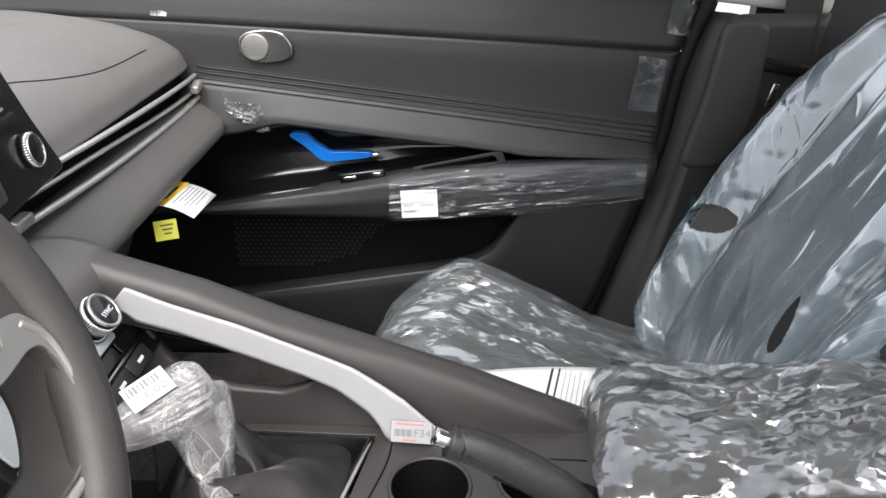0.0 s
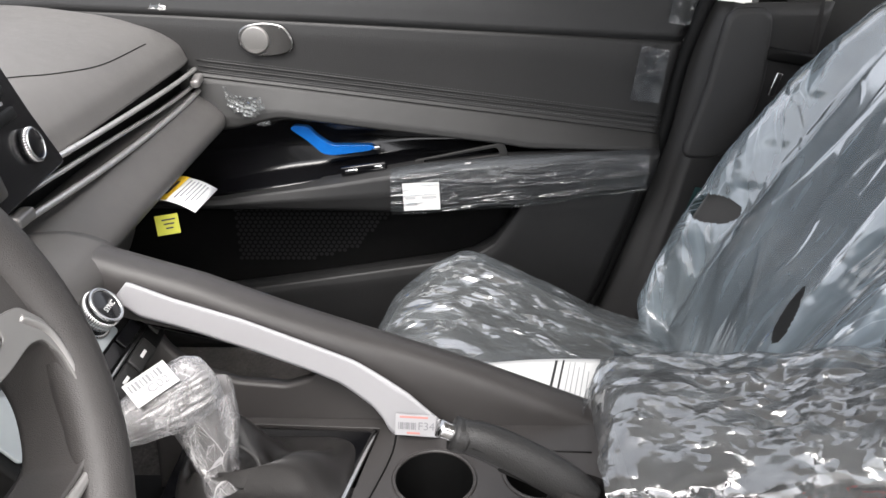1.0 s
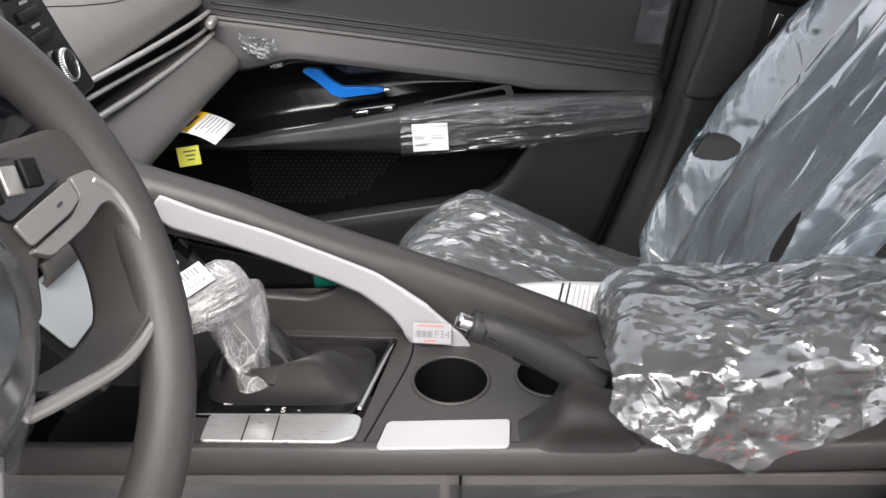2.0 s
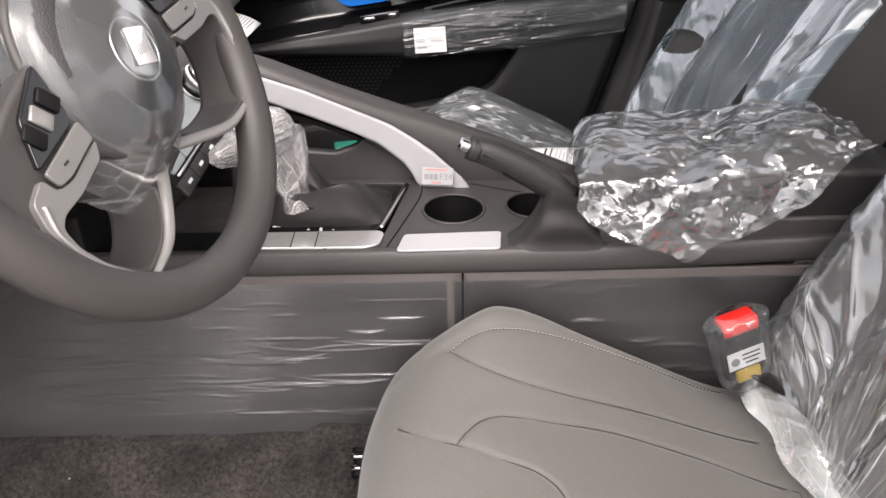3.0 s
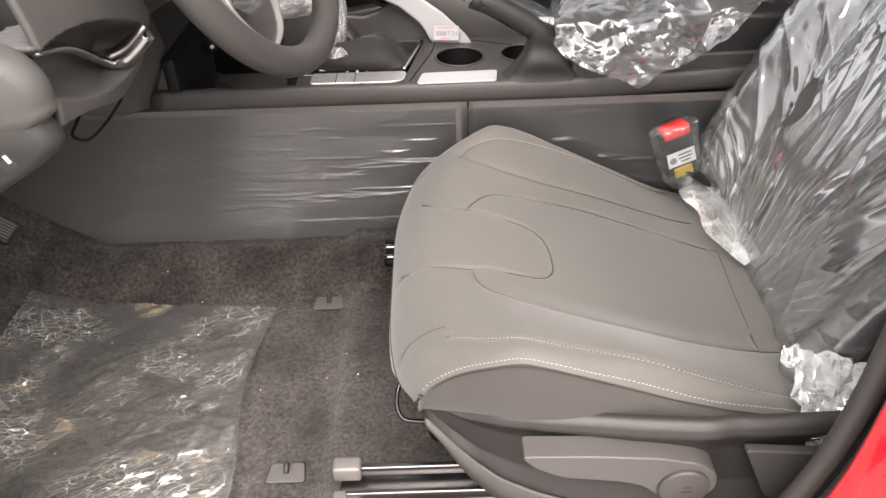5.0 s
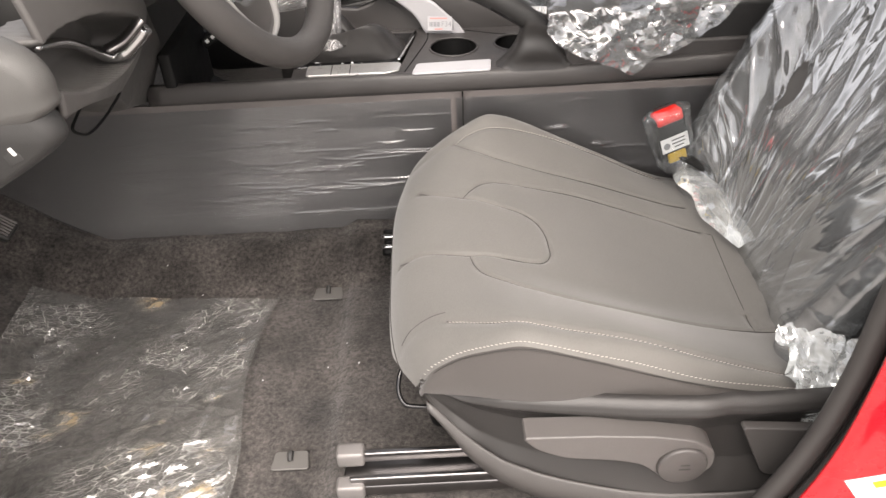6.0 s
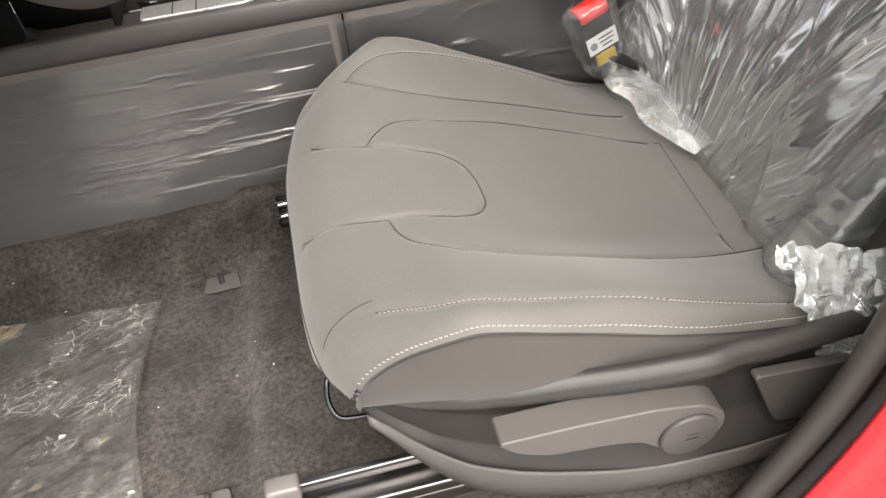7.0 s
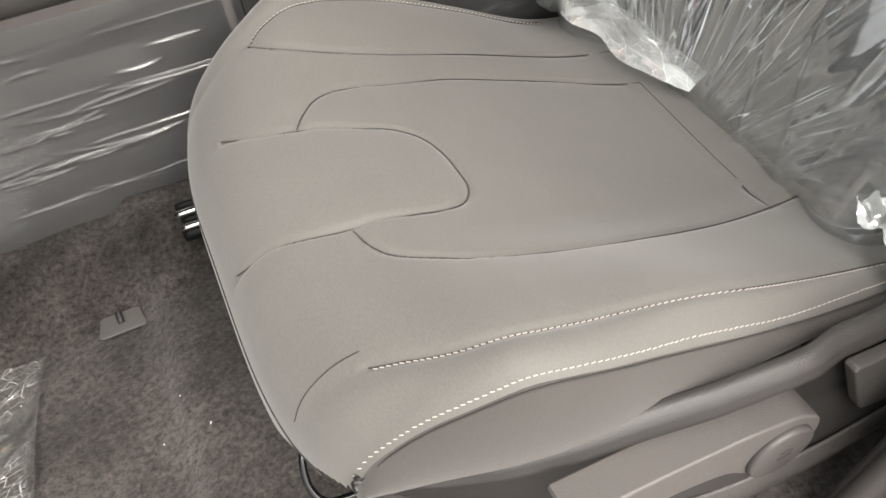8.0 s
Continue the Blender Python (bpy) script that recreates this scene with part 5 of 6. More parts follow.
def trim_fn(u, v):
    x = -0.311 + 0.340 * u
    return x, 0.6405 - 0.012 * ease((x + 0.1) / 0.13), trim_lo(x) + (trim_hi(x) - trim_lo(x)) * v


wf = solid(part("white_trim", sheet(trim_fn, 60, 8), WHITEFILM, console, "silver console trim under white masking film"), 0.003)
tri_lab = thing("trim_label", (-0.01, 0.63, 0.60), "white barcode label on the console trim", "label")
lab_m = plane_pose((-0.0150, 0.6255, 0.6060), (1.0, -0.05, -0.03), (0.03, 0.25, 0.97))


def flat_at(m, w, h, d=0.0006, dx=0.0, dy=0.0, dz=0.0):
    bm = bmesh.new()
    bmesh.ops.create_cube(bm, size=1, matrix=m @ Matrix.Translation((dx, dy, dz)) @ Matrix.Diagonal((w, h, d, 1)))
    return bm


part("paper", flat_at(lab_m, 0.043, 0.024), WHITEFILM, tri_lab, smooth=False)
text("code", "F34", 0.0125, lab_m @ Matrix.Translation((0.0115, -0.001, 0.0006)), GREYINK, tri_lab)
for k in range(10):
    part("bar", flat_at(lab_m, 0.0009 + 0.0006 * (k % 3), 0.008, 0.0003, -0.018 + 0.002 * k, -0.001, 0.0005), GREYINK, tri_lab, smooth=False)
for dy in (0.009, -0.009):
    part("line", flat_at(lab_m, 0.030 if dy > 0 else 0.014, 0.0022, 0.0003, -0.002, dy, 0.0005), PINKINK, tri_lab, smooth=False)
tagged(part("green_tape", block((-0.165, 0.86, 0.545), (0.05, 0.03, 0.02), Matrix.Rotation(radians(10), 4, "Z"), 0.003), GREEN, None), "green tape on the floor harness beyond the console", "tape")

# ---------------------------------------------------------------- parking brake
brake = thing("parking_brake", (0.15, 0.485, 0.59), "dark parking brake lever with a chrome button", "parking brake")
part("grip", tube([(0.030, 0.487, 0.708), (0.055, 0.486, 0.700), (0.095, 0.484, 0.678), (0.125, 0.482, 0.658), (0.142, 0.481, 0.644)], lambda t: 0.0126 + 0.003 * math.sin(t * 3.1), 14, 30, flat=1.15), HIDE, brake)
part("collar", tube([(0.024, 0.487, 0.7105), (0.036, 0.487, 0.7055)], 0.0145, 14, 4), HIDE, brake)
part("button", tube([(0.012, 0.487, 0.716), (0.030, 0.487, 0.708)], 0.0078, 12, 4), CHROME, brake)
part("grip_seam", tube([(0.040, 0.4735, 0.706), (0.075, 0.4715, 0.690), (0.110, 0.4695, 0.668), (0.136, 0.4690, 0.648)], 0.0012, 6, 20), BLACK, brake)
part("release", block((0.093, 0.478, 0.667), (0.07, 0.010, 0.008), Matrix.Rotation(radians(29), 4, "Y"), 0.003), BLACK, brake)


def brake_boot_fn(u, v):
    a = 2 * math.pi * u
    c, d = math.cos(a), math.sin(a)
    n_ = (abs(c) ** 4 + abs(d) ** 4) ** 0.25
    k = v ** 0.8
    hx = (0.072 if c < 0 else 0.050) * (1 - k) ** 1.5 + 0.019 * k + 0.006
    cx = 0.146 + (0.137 - 0.146) * k
    x = cx + hx * c / n_
    fold = 0.003 * math.sin(9 * v + 2 * d) * math.sin(math.pi * v)
    return x, 0.486 - 0.004 * k + (0.028 * (1 - k) + 0.016 * k + fold) * d / n_, 0.584 + 0.070 * v + 0.010 * v * (0.4 - c)


part("brake_boot", sheet(brake_boot_fn, 48, 24, closed_u=True), BOOT, brake, "black leatherette boot")

# ---------------------------------------------------------------- armrest box and its bag
armbox = thing("storage_box", (0.36, 0.57, 0.59), "dark padded storage box lid between the seats", "storage box")
rounded(part("lid", prism(soft_outline([(0.185, 0.600), (0.200, 0.660), (0.24, 0.680), (0.50, 0.678), (0.55, 0.660), (0.56, 0.600)], 0.02, 5), (0, 1, 0), 0.162, (0, 0.472, 0), ((1, 0, 0), (0, 0, 1))), HIDE, armbox), 0.012, 4)
rounded(part("box", block((0.40, 0.575, 0.59), (0.44, 0.215, 0.06), None, 0.006), CONSOLE, armbox), 0.002)


def bag_hem(x):
    """Height of the bag's ragged lower edge on the near side of the box."""
    return lerp(x, (0.12, 0.165, 0.21, 0.25, 0.286, 0.32, 0.364, 0.41, 0.455, 0.50), (0.655, 0.628, 0.603, 0.588, 0.573, 0.597, 0.616, 0.653, 0.694, 0.700))


BAG_ROWS = {}


def armbag_fn(u, v):
    x = 0.128 + 0.372 * v
    near = lerp(x, (0.12, 0.42, 0.50), (0.452, 0.456, 0.505))
    hem = bag_hem(x) + 0.010 * (crumple((x, 0.1, 0.3), 49, 34) - 0.5)
    top = 0.688 + 0.022 * ease((x - 0.30) / 0.10) * ease((0.50 - x) / 0.06)
    if v not in BAG_ROWS:
        BAG_ROWS[v] = curve(((0.646, 0.640, 0), (0.640, 0.682, 0), (0.605, top, 0), (0.55, top + 0.006, 0), (0.50, top + 0.004, 0), (near + 0.006, top - 0.012, 0), (near - 0.004, 0.5 * (top + hem), 0), (near - 0.014, hem, 0)), 184)
    p = BAG_ROWS[v][round(u * 184)]
    y, z = p.x, p.y
    front = (1 - min(1.0, v / 0.16)) ** 2
    z -= 0.045 * front * ease((0.72 - u) / 0.3)
    x += 0.10 * (y - 0.47) * (1 - v) + 0.020 * front
    q = (x * 0.8, y, z)
    w = 0.020 * (crumple(q, 41, 13) - 0.42) + 0.010 * (crumple(q, 42, 30) - 0.42) + 0.004 * (crumple(q, 47, 64) - 0.42)
    out = ease((u - 0.55) / 0.2)
    return x + 0.5 * w * front, y - w * (0.25 + 0.75 * out), z + w * (1 - 0.85 * out) + 0.004


tagged(part("armrest_bag", sheet(armbag_fn, 184, 200), FILM_LOOSE, None), "crumpled clear plastic bag over the console armrest", "plastic film")

# ---------------------------------------------------------------- seats
CX = (-0.084, -0.100, -0.107, -0.105, -0.096, -0.078, -0.04, 0.02, 0.07, 0.10, 0.15, 0.20, 0.28, 0.366, 0.46)
CZ = (0.300, 0.345, 0.390, 0.422, 0.450, 0.475, 0.496, 0.503, 0.492, 0.482, 0.464, 0.446, 0.421, 0.400, 0.390)
CENTRE = curve([(x, z) for x, z in zip(CX, CZ)], 150)


def top_half(x):
    return gentle(x, (-0.12, -0.03, 0.014, 0.062, 0.117, 0.18, 0.45), (0.180, 0.201, 0.232, 0.245, 0.249, 0.253, 0.26))


def low_half(x):
    return gentle(x, (-0.12, -0.064, -0.015, 0.034, 0.088, 0.17, 0.45), (0.215, 0.244, 0.260, 0.276, 0.284, 0.279, 0.272))


def bolster(x):
    return gentle(x, (-0.12, -0.06, 0.014, 0.062, 0.117, 0.18, 0.26, 0.35, 0.46), (0.0, 0.003, 0.020, 0.035, 0.044, 0.055, 0.049, 0.042, 0.03))


def seam_lines():
    """Seams of the cushion as (x, across): the tongue, the two panel seams, the rear seam, the inner bolster's foot."""
    tongue = [(-0.060, 0.092), (-0.025, 0.068), (0.003, 0.056), (0.041, 0.041), (0.078, 0.032), (0.100, 0.017), (0.110, -0.008), (0.112, -0.038), (0.110, -0.060), (0.098, -0.077), (0.078, -0.083), (0.050, -0.083), (-0.004, -0.077), (-0.035, -0.066), (-0.060, -0.055), (-0.088, -0.050)]
    outer = [(0.004, -0.082), (0.010, -0.104), (0.022, -0.123), (0.048, -0.139), (0.081, -0.151), (0.148, -0.161), (0.221, -0.160), (0.295, -0.156), (0.368, -0.147), (0.40, -0.143)]
    inner = [(0.003, 0.058), (0.014, 0.074), (0.031, 0.091), (0.055, 0.101), (0.10, 0.106), (0.175, 0.114), (0.238, 0.110), (0.30, 0.099), (0.378, 0.073)]
    foot = [(-0.003, 0.192), (0.018, 0.170), (0.055, 0.153), (0.116, 0.147), (0.225, 0.152), (0.33, 0.150), (0.40, 0.142)]
    return [tongue, outer, inner, foot, [(0.366, -0.147), (0.370, -0.05), (0.379, 0.073)]]


def edge_lines():
    """The stitched edges of the bolsters: outer top, outer foot, inner top."""
    xs = (-0.03, -0.01, 0.014, 0.04, 0.062, 0.09, 0.117, 0.18, 0.26, 0.35, 0.42)
    return [[(x, -top_half(x)) for x in xs],
            [(x, -low_half(x)) for x in (-0.066, -0.04, -0.015, 0.01, 0.034, 0.06, 0.088, 0.12, 0.17, 0.26, 0.35, 0.42)],
            [(-0.003, 0.188), (0.006, 0.197)] + [(x, top_half(x) * 0.91 - 0.005) for x in (0.02, 0.05, 0.08, 0.117, 0.18, 0.26, 0.34)]]


def cushion_point(u, v):
    """u from -1 to 1 across, v from 0 to 1 from the foot of the nose to the rear: x, half width, z."""
    s = min(149.999, v * 150)
    p = CENTRE[int(s)].lerp(CENTRE[int(s) + 1], s - int(s))
    xc, zc = p.x, p.y
    back = ease(1 - (xc + 0.05) / 0.16)
    x, k = xc, abs(u)
    slim, rise = (0.91, 0.82) if u > 0 else (1.0, 1.0)
    for _ in range(4):
        a_t, a_l = top_half(x) * slim, low_half(x) * slim
        if k < 0.8:
            a = k / 0.8 * a_t
        elif k < 0.9:
            a = a_t + (a_l - a_t) * (k - 0.8) / 0.1
        else:
            a = a_l
        x = xc + (0.045 if u > 0 else 0.036) * min(1.0, a / 0.24) ** 4 * back
    rise = rise if u <= 0 else gentle(x, (0.0, 0.10, 0.17, 0.25, 0.33, 0.46), (0.80, 0.84, 0.60, 0.40, -0.05, -0.3))
    zn = zc + rise * bolster(x) * ease((a / a_t - 0.40) / 0.62)
    d = gentle(x, (-0.12, 0.06, 0.10, 0.17, 0.25, 0.34, 0.46), (0.004, 0.000, 0.002, 0.020, 0.026, 0.014, 0.01))
    z = zn
    if 0.8 <= k < 0.9:
        t = (k - 0.8) / 0.1
        z = zn - d * t + 0.006 * math.sin(math.pi * t)
    elif k >= 0.9:
        t = (k - 0.9) / 0.1
        a = a_l + 0.010 * math.sin(math.pi * 0.6 * t)
        foot = min(zn - d - 0.012, gentle(x, (-0.12, -0.06, 0.0, 0.07, 0.25, 0.46), (0.42, 0.440, 0.452, 0.456, 0.436, 0.42)))
        z = (zn - d) + (foot - zn + d) * t
    return x, math.copysign(a, u), z


def polyline_distance(px, py, line):
    best = np.full(px.shape, 9.0)
    pts = [tuple(q) for q in curve([(*p, 0) for p in line], len(line) * 4)]
    for a, b in zip(pts, pts[1:]):
        dx, dy = b[0] - a[0], b[1] - a[1]
        t = np.clip(((px - a[0]) * dx + (py - a[1]) * dy) / (dx * dx + dy * dy + 1e-12), 0, 1)
        best = np.minimum(best, np.hypot(px - a[0] - t * dx, py - a[1] - t * dy))
    return best


def make_seat(cy, label, nu, nv, stitched, sink=0.0):
    seat = thing("front_seat", (0.1, cy, 0.26), label, "car seat", "front seats")
    grid = [[cushion_point(-1 + 2 * i / nu, j / nv) for i in range(nu + 1)] for j in range(nv + 1)]
    arr = np.array(grid)
    groove = np.zeros(arr.shape[:2])
    for ln in seam_lines():
        dist = polyline_distance(arr[..., 0], arr[..., 1], ln)
        groove = np.maximum(groove, np.exp(-(dist / 0.0030) ** 2)) + 0.30 * np.exp(-(dist / 0.012) ** 2)
    for ln in edge_lines():
        dist = polyline_distance(arr[..., 0], arr[..., 1], ln)
        groove = np.maximum(groove, 0.8 * np.exp(-(dist / 0.0035) ** 2)) + 0.15 * np.exp(-(dist / 0.010) ** 2)
    arr[..., 2] -= 0.0036 * groove * (arr[..., 2] > 0.40)
    cut = int(round(0.9 * nu / 2))
    lo, hi = nu // 2 - cut, nu // 2 + cut
    flat = [(p[0], cy + p[1], p[2] - sink) for row in arr for p in row]
    w = nu + 1


    def kept(j, i):
        x, a, z = arr[j, i]
        return x > -0.02 or z > lerp(a, (-0.30, -0.20, -0.12, 0.0, 0.3), (0.438, 0.424, 0.385, 0.30, 0.30))
    top = [(j * w + i, j * w + i + 1, (j + 1) * w + i + 1, (j + 1) * w + i) for j in range(nv) for i in range(nu) if lo <= i < hi and kept(j, i)]
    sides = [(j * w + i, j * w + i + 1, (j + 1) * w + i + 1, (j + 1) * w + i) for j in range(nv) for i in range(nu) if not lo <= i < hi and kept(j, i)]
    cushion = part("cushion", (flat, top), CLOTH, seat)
    part("cushion_side", (flat, sides), SHADE_CLOTH, seat, "cushion side cloth with its shade put into the colour")
    if stitched:
        fx, fy, fz = arr[..., 0].ravel(), arr[..., 1].ravel(), arr[..., 2].ravel()

        def surf_z(x, t):
            d2 = (fx - x) ** 2 + (fy - t) ** 2 + np.where(fz < 0.41, 1.0, 0.0) * (x < 0.15)
            near = np.argpartition(d2, 10)[:10]
            wt = 1 / (d2[near] + 2e-6)
            return float((fz[near] * wt).sum() / wt.sum())
        for ln in seam_lines() + edge_lines() + [[(-0.086, -0.183), (-0.076, -0.182), (-0.052, -0.184), (-0.030, -0.190)]]:
            pts = curve([(*p, 0) for p in ln], 60)
            zs = np.array([surf_z(q.x, q.y) for q in pts])
            zs = np.convolve(np.pad(zs, 3, mode="edge"), np.ones(7) / 7, mode="valid")
            foot_edge = ln[0][1] < -0.2 and ln[0][0] < -0.05
            out = 0.0016 if foot_edge else 0.0
            part("seam", tube([(q.x, cy + q.y - out, z - 0.0001 + out * 0.5) for q, z in zip(pts, zs)], 0.0008 if foot_edge else 0.0006, 5, 120), SEAM_SHADE, cushion)
        part("seam", tube([(lambda p: (p[0] - 0.0004, cy + p[1], p[2]))(cushion_point(-0.86 + 1.7 * k / 60, 0.235 - 0.03 * abs(k / 30 - 1) ** 2)) for k in range(61)], 0.0008, 5, 120), SEAM_SHADE, cushion)
        thread = bmesh.new()
        for k, ln in enumerate(edge_lines()):
            pts = curve([(*p, 0) for p in ln], 400)
            acc, on = 0.0, []
            shift = (0.002, -0.0032, -0.003)[k]
            for a, b in zip(pts, pts[1:]):
                acc += (b - a).length
                if acc > 0.0041:
                    acc = 0.0
                    t = (b - a).normalized()
                    s = math.copysign(1, a.y)
                    q = a + Vector((0, s * shift, 0))
                    m = plane_pose((q.x, cy + q.y, surf_z(q.x, q.y) + (0.0012, 0.0012, 0.0026)[k]), (t.x, t.y, 0), (-t.y, t.x, 0))
                    bmesh.ops.create_cube(thread, size=1, matrix=m @ Matrix.Diagonal((0.0029, 0.0006, 0.0006, 1)))
        tagged(part("stitching", thread, THREAD, cushion, smooth=False), kind="stuff")
    # back rest
    lean, foot = radians(29), Vector((0.398, cy, 0.385))
    up = Vector((math.sin(lean), 0, math.cos(lean)))
    fwd = Vector((-math.cos(lean), 0, math.sin(lean)))

    def back_fn(u, v):
        a = -1 + 2 * u
        k, h = abs(a), 0.68 * v
        half = lerp(h, (0, 0.1, 0.3, 0.5, 0.68), (0.225, 0.245, 0.262, 0.245, 0.19))
        if k < 0.5:
            s, f = k / 0.5 * 0.6 * half, 0.004 * (k / 0.5) ** 2
        elif k < 0.75:
            t = (k - 0.5) / 0.25
            s, f = half * (0.6 + 0.36 * t), 0.004 + 0.060 * ease(t) * math.sin(math.pi * min(1, 0.15 + v * 0.8)) ** 0.6
        else:
            t = (k - 0.75) / 0.25
            s = half * (0.96 + 0.04 * math.sin(math.pi * t))
            f = 0.004 + 0.060 * math.sin(math.pi * min(1, 0.15 + v * 0.8)) ** 0.6 - 0.17 * t
        q = foot + up * h + fwd * (f - 0.03 * ease((v - 0.9) / 0.1) - 0.02 * ease((0.06 - v) / 0.06))
        return q.x, cy + math.copysign(s, a), q.z

    part("backrest", sheet(back_fn, 80, 50), BACKCLOTH, seat, "seat back in dark cloth")
    solid(part("back_panel", sheet(lambda u, v: tuple(foot + up * (0.66 * v) + fwd * -0.16 + Vector((0, -0.2 + 0.4 * u, 0))), 8, 8), TRIM, seat), 0.01)
    part("seat_base", block((0.17, cy, 0.345), (0.46, 0.40, 0.09), None, 0.02, 3), BLACK, seat)
    for s in (-0.245, 0.245):
        rail = part("rail", block((0.09, cy + s - 0.004, 0.282), (0.52, 0.040, 0.020), None, 0.003), STEEL, seat, "dark steel seat rail")
        part("rail_lip", block((0.09, cy + s - 0.020, 0.298), (0.50, 0.007, 0.016), None, 0.002), STEEL, rail)
        part("rail_lip", block((0.09, cy + s + 0.012, 0.306), (0.52, 0.008, 0.016), None, 0.002), STEEL, rail)
        for dy, dz in ((-0.017, 0.0), (0.016, 0.022)):
            part("end_cap", block((-0.160, cy + s + dy - 0.004, 0.287 + dz), (0.035, 0.022, 0.024), None, 0.004), CAPGREY, rail)
    return seat, back_fn


driver, driver_back = make_seat(0.172, "grey cloth driver's seat with pale double stitching, bare cushion", 240, 240, True)
passenger, passenger_back = make_seat(0.958, "grey front passenger seat wrapped in clear plastic", 100, 90, False, 0.025)

# driver's seat side: valance, lever, knob, tray
VX = (-0.063, -0.018, 0.026, 0.071, 0.12, 0.168, 0.223, 0.30, 0.45)
VY = (-0.074, -0.093, -0.112, -0.123, -0.130, -0.138, -0.143, -0.146, -0.146)


def val_top(x):
    return lerp(x, (-0.063, -0.018, 0.026, 0.071, 0.168, 0.223, 0.26, 0.30, 0.38, 0.45), (0.450, 0.446, 0.457, 0.462, 0.466, 0.466, 0.465, 0.463, 0.464, 0.475))


def val_low(x):
    return lerp(x, (-0.063, -0.05, -0.03, 0.0, 0.06, 0.15, 0.30, 0.45), (0.438, 0.405, 0.368, 0.330, 0.298, 0.280, 0.285, 0.32))


def val_fn(u, v):
    x = -0.064 + 0.50 * u
    y0 = lerp(x, VX, VY)
    t, b = val_top(x), val_low(x)
    t = max(t, b + 0.004)
    dep = lerp(v, (0, 0.04, 0.10, 0.18, 0.3, 0.62, 0.78, 0.9, 1.0), (0.014, 0.002, -0.002, 0.006, 0.014, 0.014, 0.004, -0.004, 0.006))
    dep = dep if x < 0.24 else dep + 0.006 * ease((x - 0.24) / 0.04)
    grow = ease((x + 0.064) / 0.05)
    return x, y0 + dep * (0.3 + 0.7 * grow), t + (b - t) * v


val = solid(part("valance", sheet(val_fn, 80, 50), VALANCE, driver, "dark plastic seat side cover"), 0.004)


def flange_fn(u, v):
    x = -0.058 + 0.49 * u
    hi = gentle(x, (-0.058, -0.018, 0.02, 0.062, 0.12, 0.204, 0.30, 0.44), (0.428, 0.378, 0.353, 0.338, 0.322, 0.312, 0.312, 0.33))
    lo = min(hi - 0.004, gentle(x, (-0.058, -0.03, 0.0, 0.06, 0.15, 0.30, 0.45), (0.418, 0.358, 0.322, 0.290, 0.272, 0.275, 0.31)))
    y0 = lerp(x, VX, VY) + 0.004
    return x, y0 - 0.012 * math.sin(math.pi * (0.12 + 0.75 * v)), hi + (lo - hi) * v


solid(part("flange", sheet(flange_fn, 70, 12), FLANGE, driver, "lighter grey lower lip of the side cover"), 0.003)
lev = part("height_lever", prism(soft_outline([(0.042, 0.4415), (0.12, 0.4385), (0.19, 0.432), (0.235, 0.421), (0.257, 0.402), (0.259, 0.377), (0.241, 0.357), (0.214, 0.354), (0.194, 0.370), (0.178, 0.386), (0.15, 0.395), (0.09, 0.404), (0.06, 0.420)], 0.010, 4), (0, -1, 0), 0.030, (0, -0.126, 0), ((1, 0, 0), (0, 0, 1))), surface("grey lever plastic", (0.088, 0.081, 0.078), 0.42, grain=0.3), driver, "grey seat height lever")
rounded(lev, 0.007, 3)
for dz, w in ((0.004, 0.010), (-0.003, 0.013)):
    part("icon", block((0.224, -0.1615, 0.384 + dz), (w, 0.0006, 0.0014), None, 0), VALANCE, lev, smooth=False)
part("knob", disc((0.222, -0.155, 0.384), (0, -1, 0.0), 0.0285, 0.0275, 0.006, 40, 0.002), surface("knob plastic", (0.062, 0.057, 0.055), 0.4, grain=0.3), lev)
rounded(part("tray", prism(soft_outline([(0.284, 0.429), (0.322, 0.346), (0.45, 0.32), (0.45, 0.41)], 0.008), (0, -1, 0), 0.012, (0, -0.135, 0), ((1, 0, 0), (0, 0, 1))), surface("grey insert", (0.06, 0.056, 0.054), 0.4, grain=0.3), driver), 0.003)
part("slide_bar", tube([(-0.080, 0.005, 0.410), (-0.0915, -0.012, 0.400), (-0.0945, -0.026, 0.384), (-0.088, -0.037, 0.373), (-0.0737, -0.040, 0.370), (-0.045, -0.040, 0.368)], 0.003, 8, 24), GLOSS, driver)
for k in range(5):
    part("connector", tube([(-0.104, 0.366, 0.349 - 0.0105 * k), (-0.128 - 0.005 * (k % 2) - 0.004 * (k == 4), 0.369, 0.347 - 0.0105 * k)], 0.0042 + 0.003 * (k == 4), 10, 4), BLACK if k % 2 == 0 else CHROME, driver)

# ---------------------------------------------------------------- buckle
buckle = thing("belt_buckle", (0.40, 0.36, 0.42), "seat belt buckle with a red button in a clear bag", "belt buckle")
bk_o, bk_y = Vector((0.327, 0.374, 0.533)), Vector((-0.28, 0.06, 0.95)).normalized()
bk_x = Vector((0.93, 0.20, 0.262)).normalized()
bk_n = bk_x.cross(bk_y).normalized()
bk_t = plane_pose((0, 0, 0), bk_x, bk_y)
part("case", block(bk_o - bk_y * 0.032, (0.050, 0.080, 0.022), bk_t, 0.006, 3), BLACK, buckle)
part("button", block(bk_o + bk_y * 0.003 - bk_n * 0.0, (0.044, 0.019, 0.026), bk_t, 0.004), RED, buckle, "red release button")
part("strap", tube([tuple(bk_o - bk_y * 0.06), (0.405, 0.352, 0.44), (0.425, 0.345, 0.39)], 0.013, 10, 12, flat=0.45), BLACK, buckle)
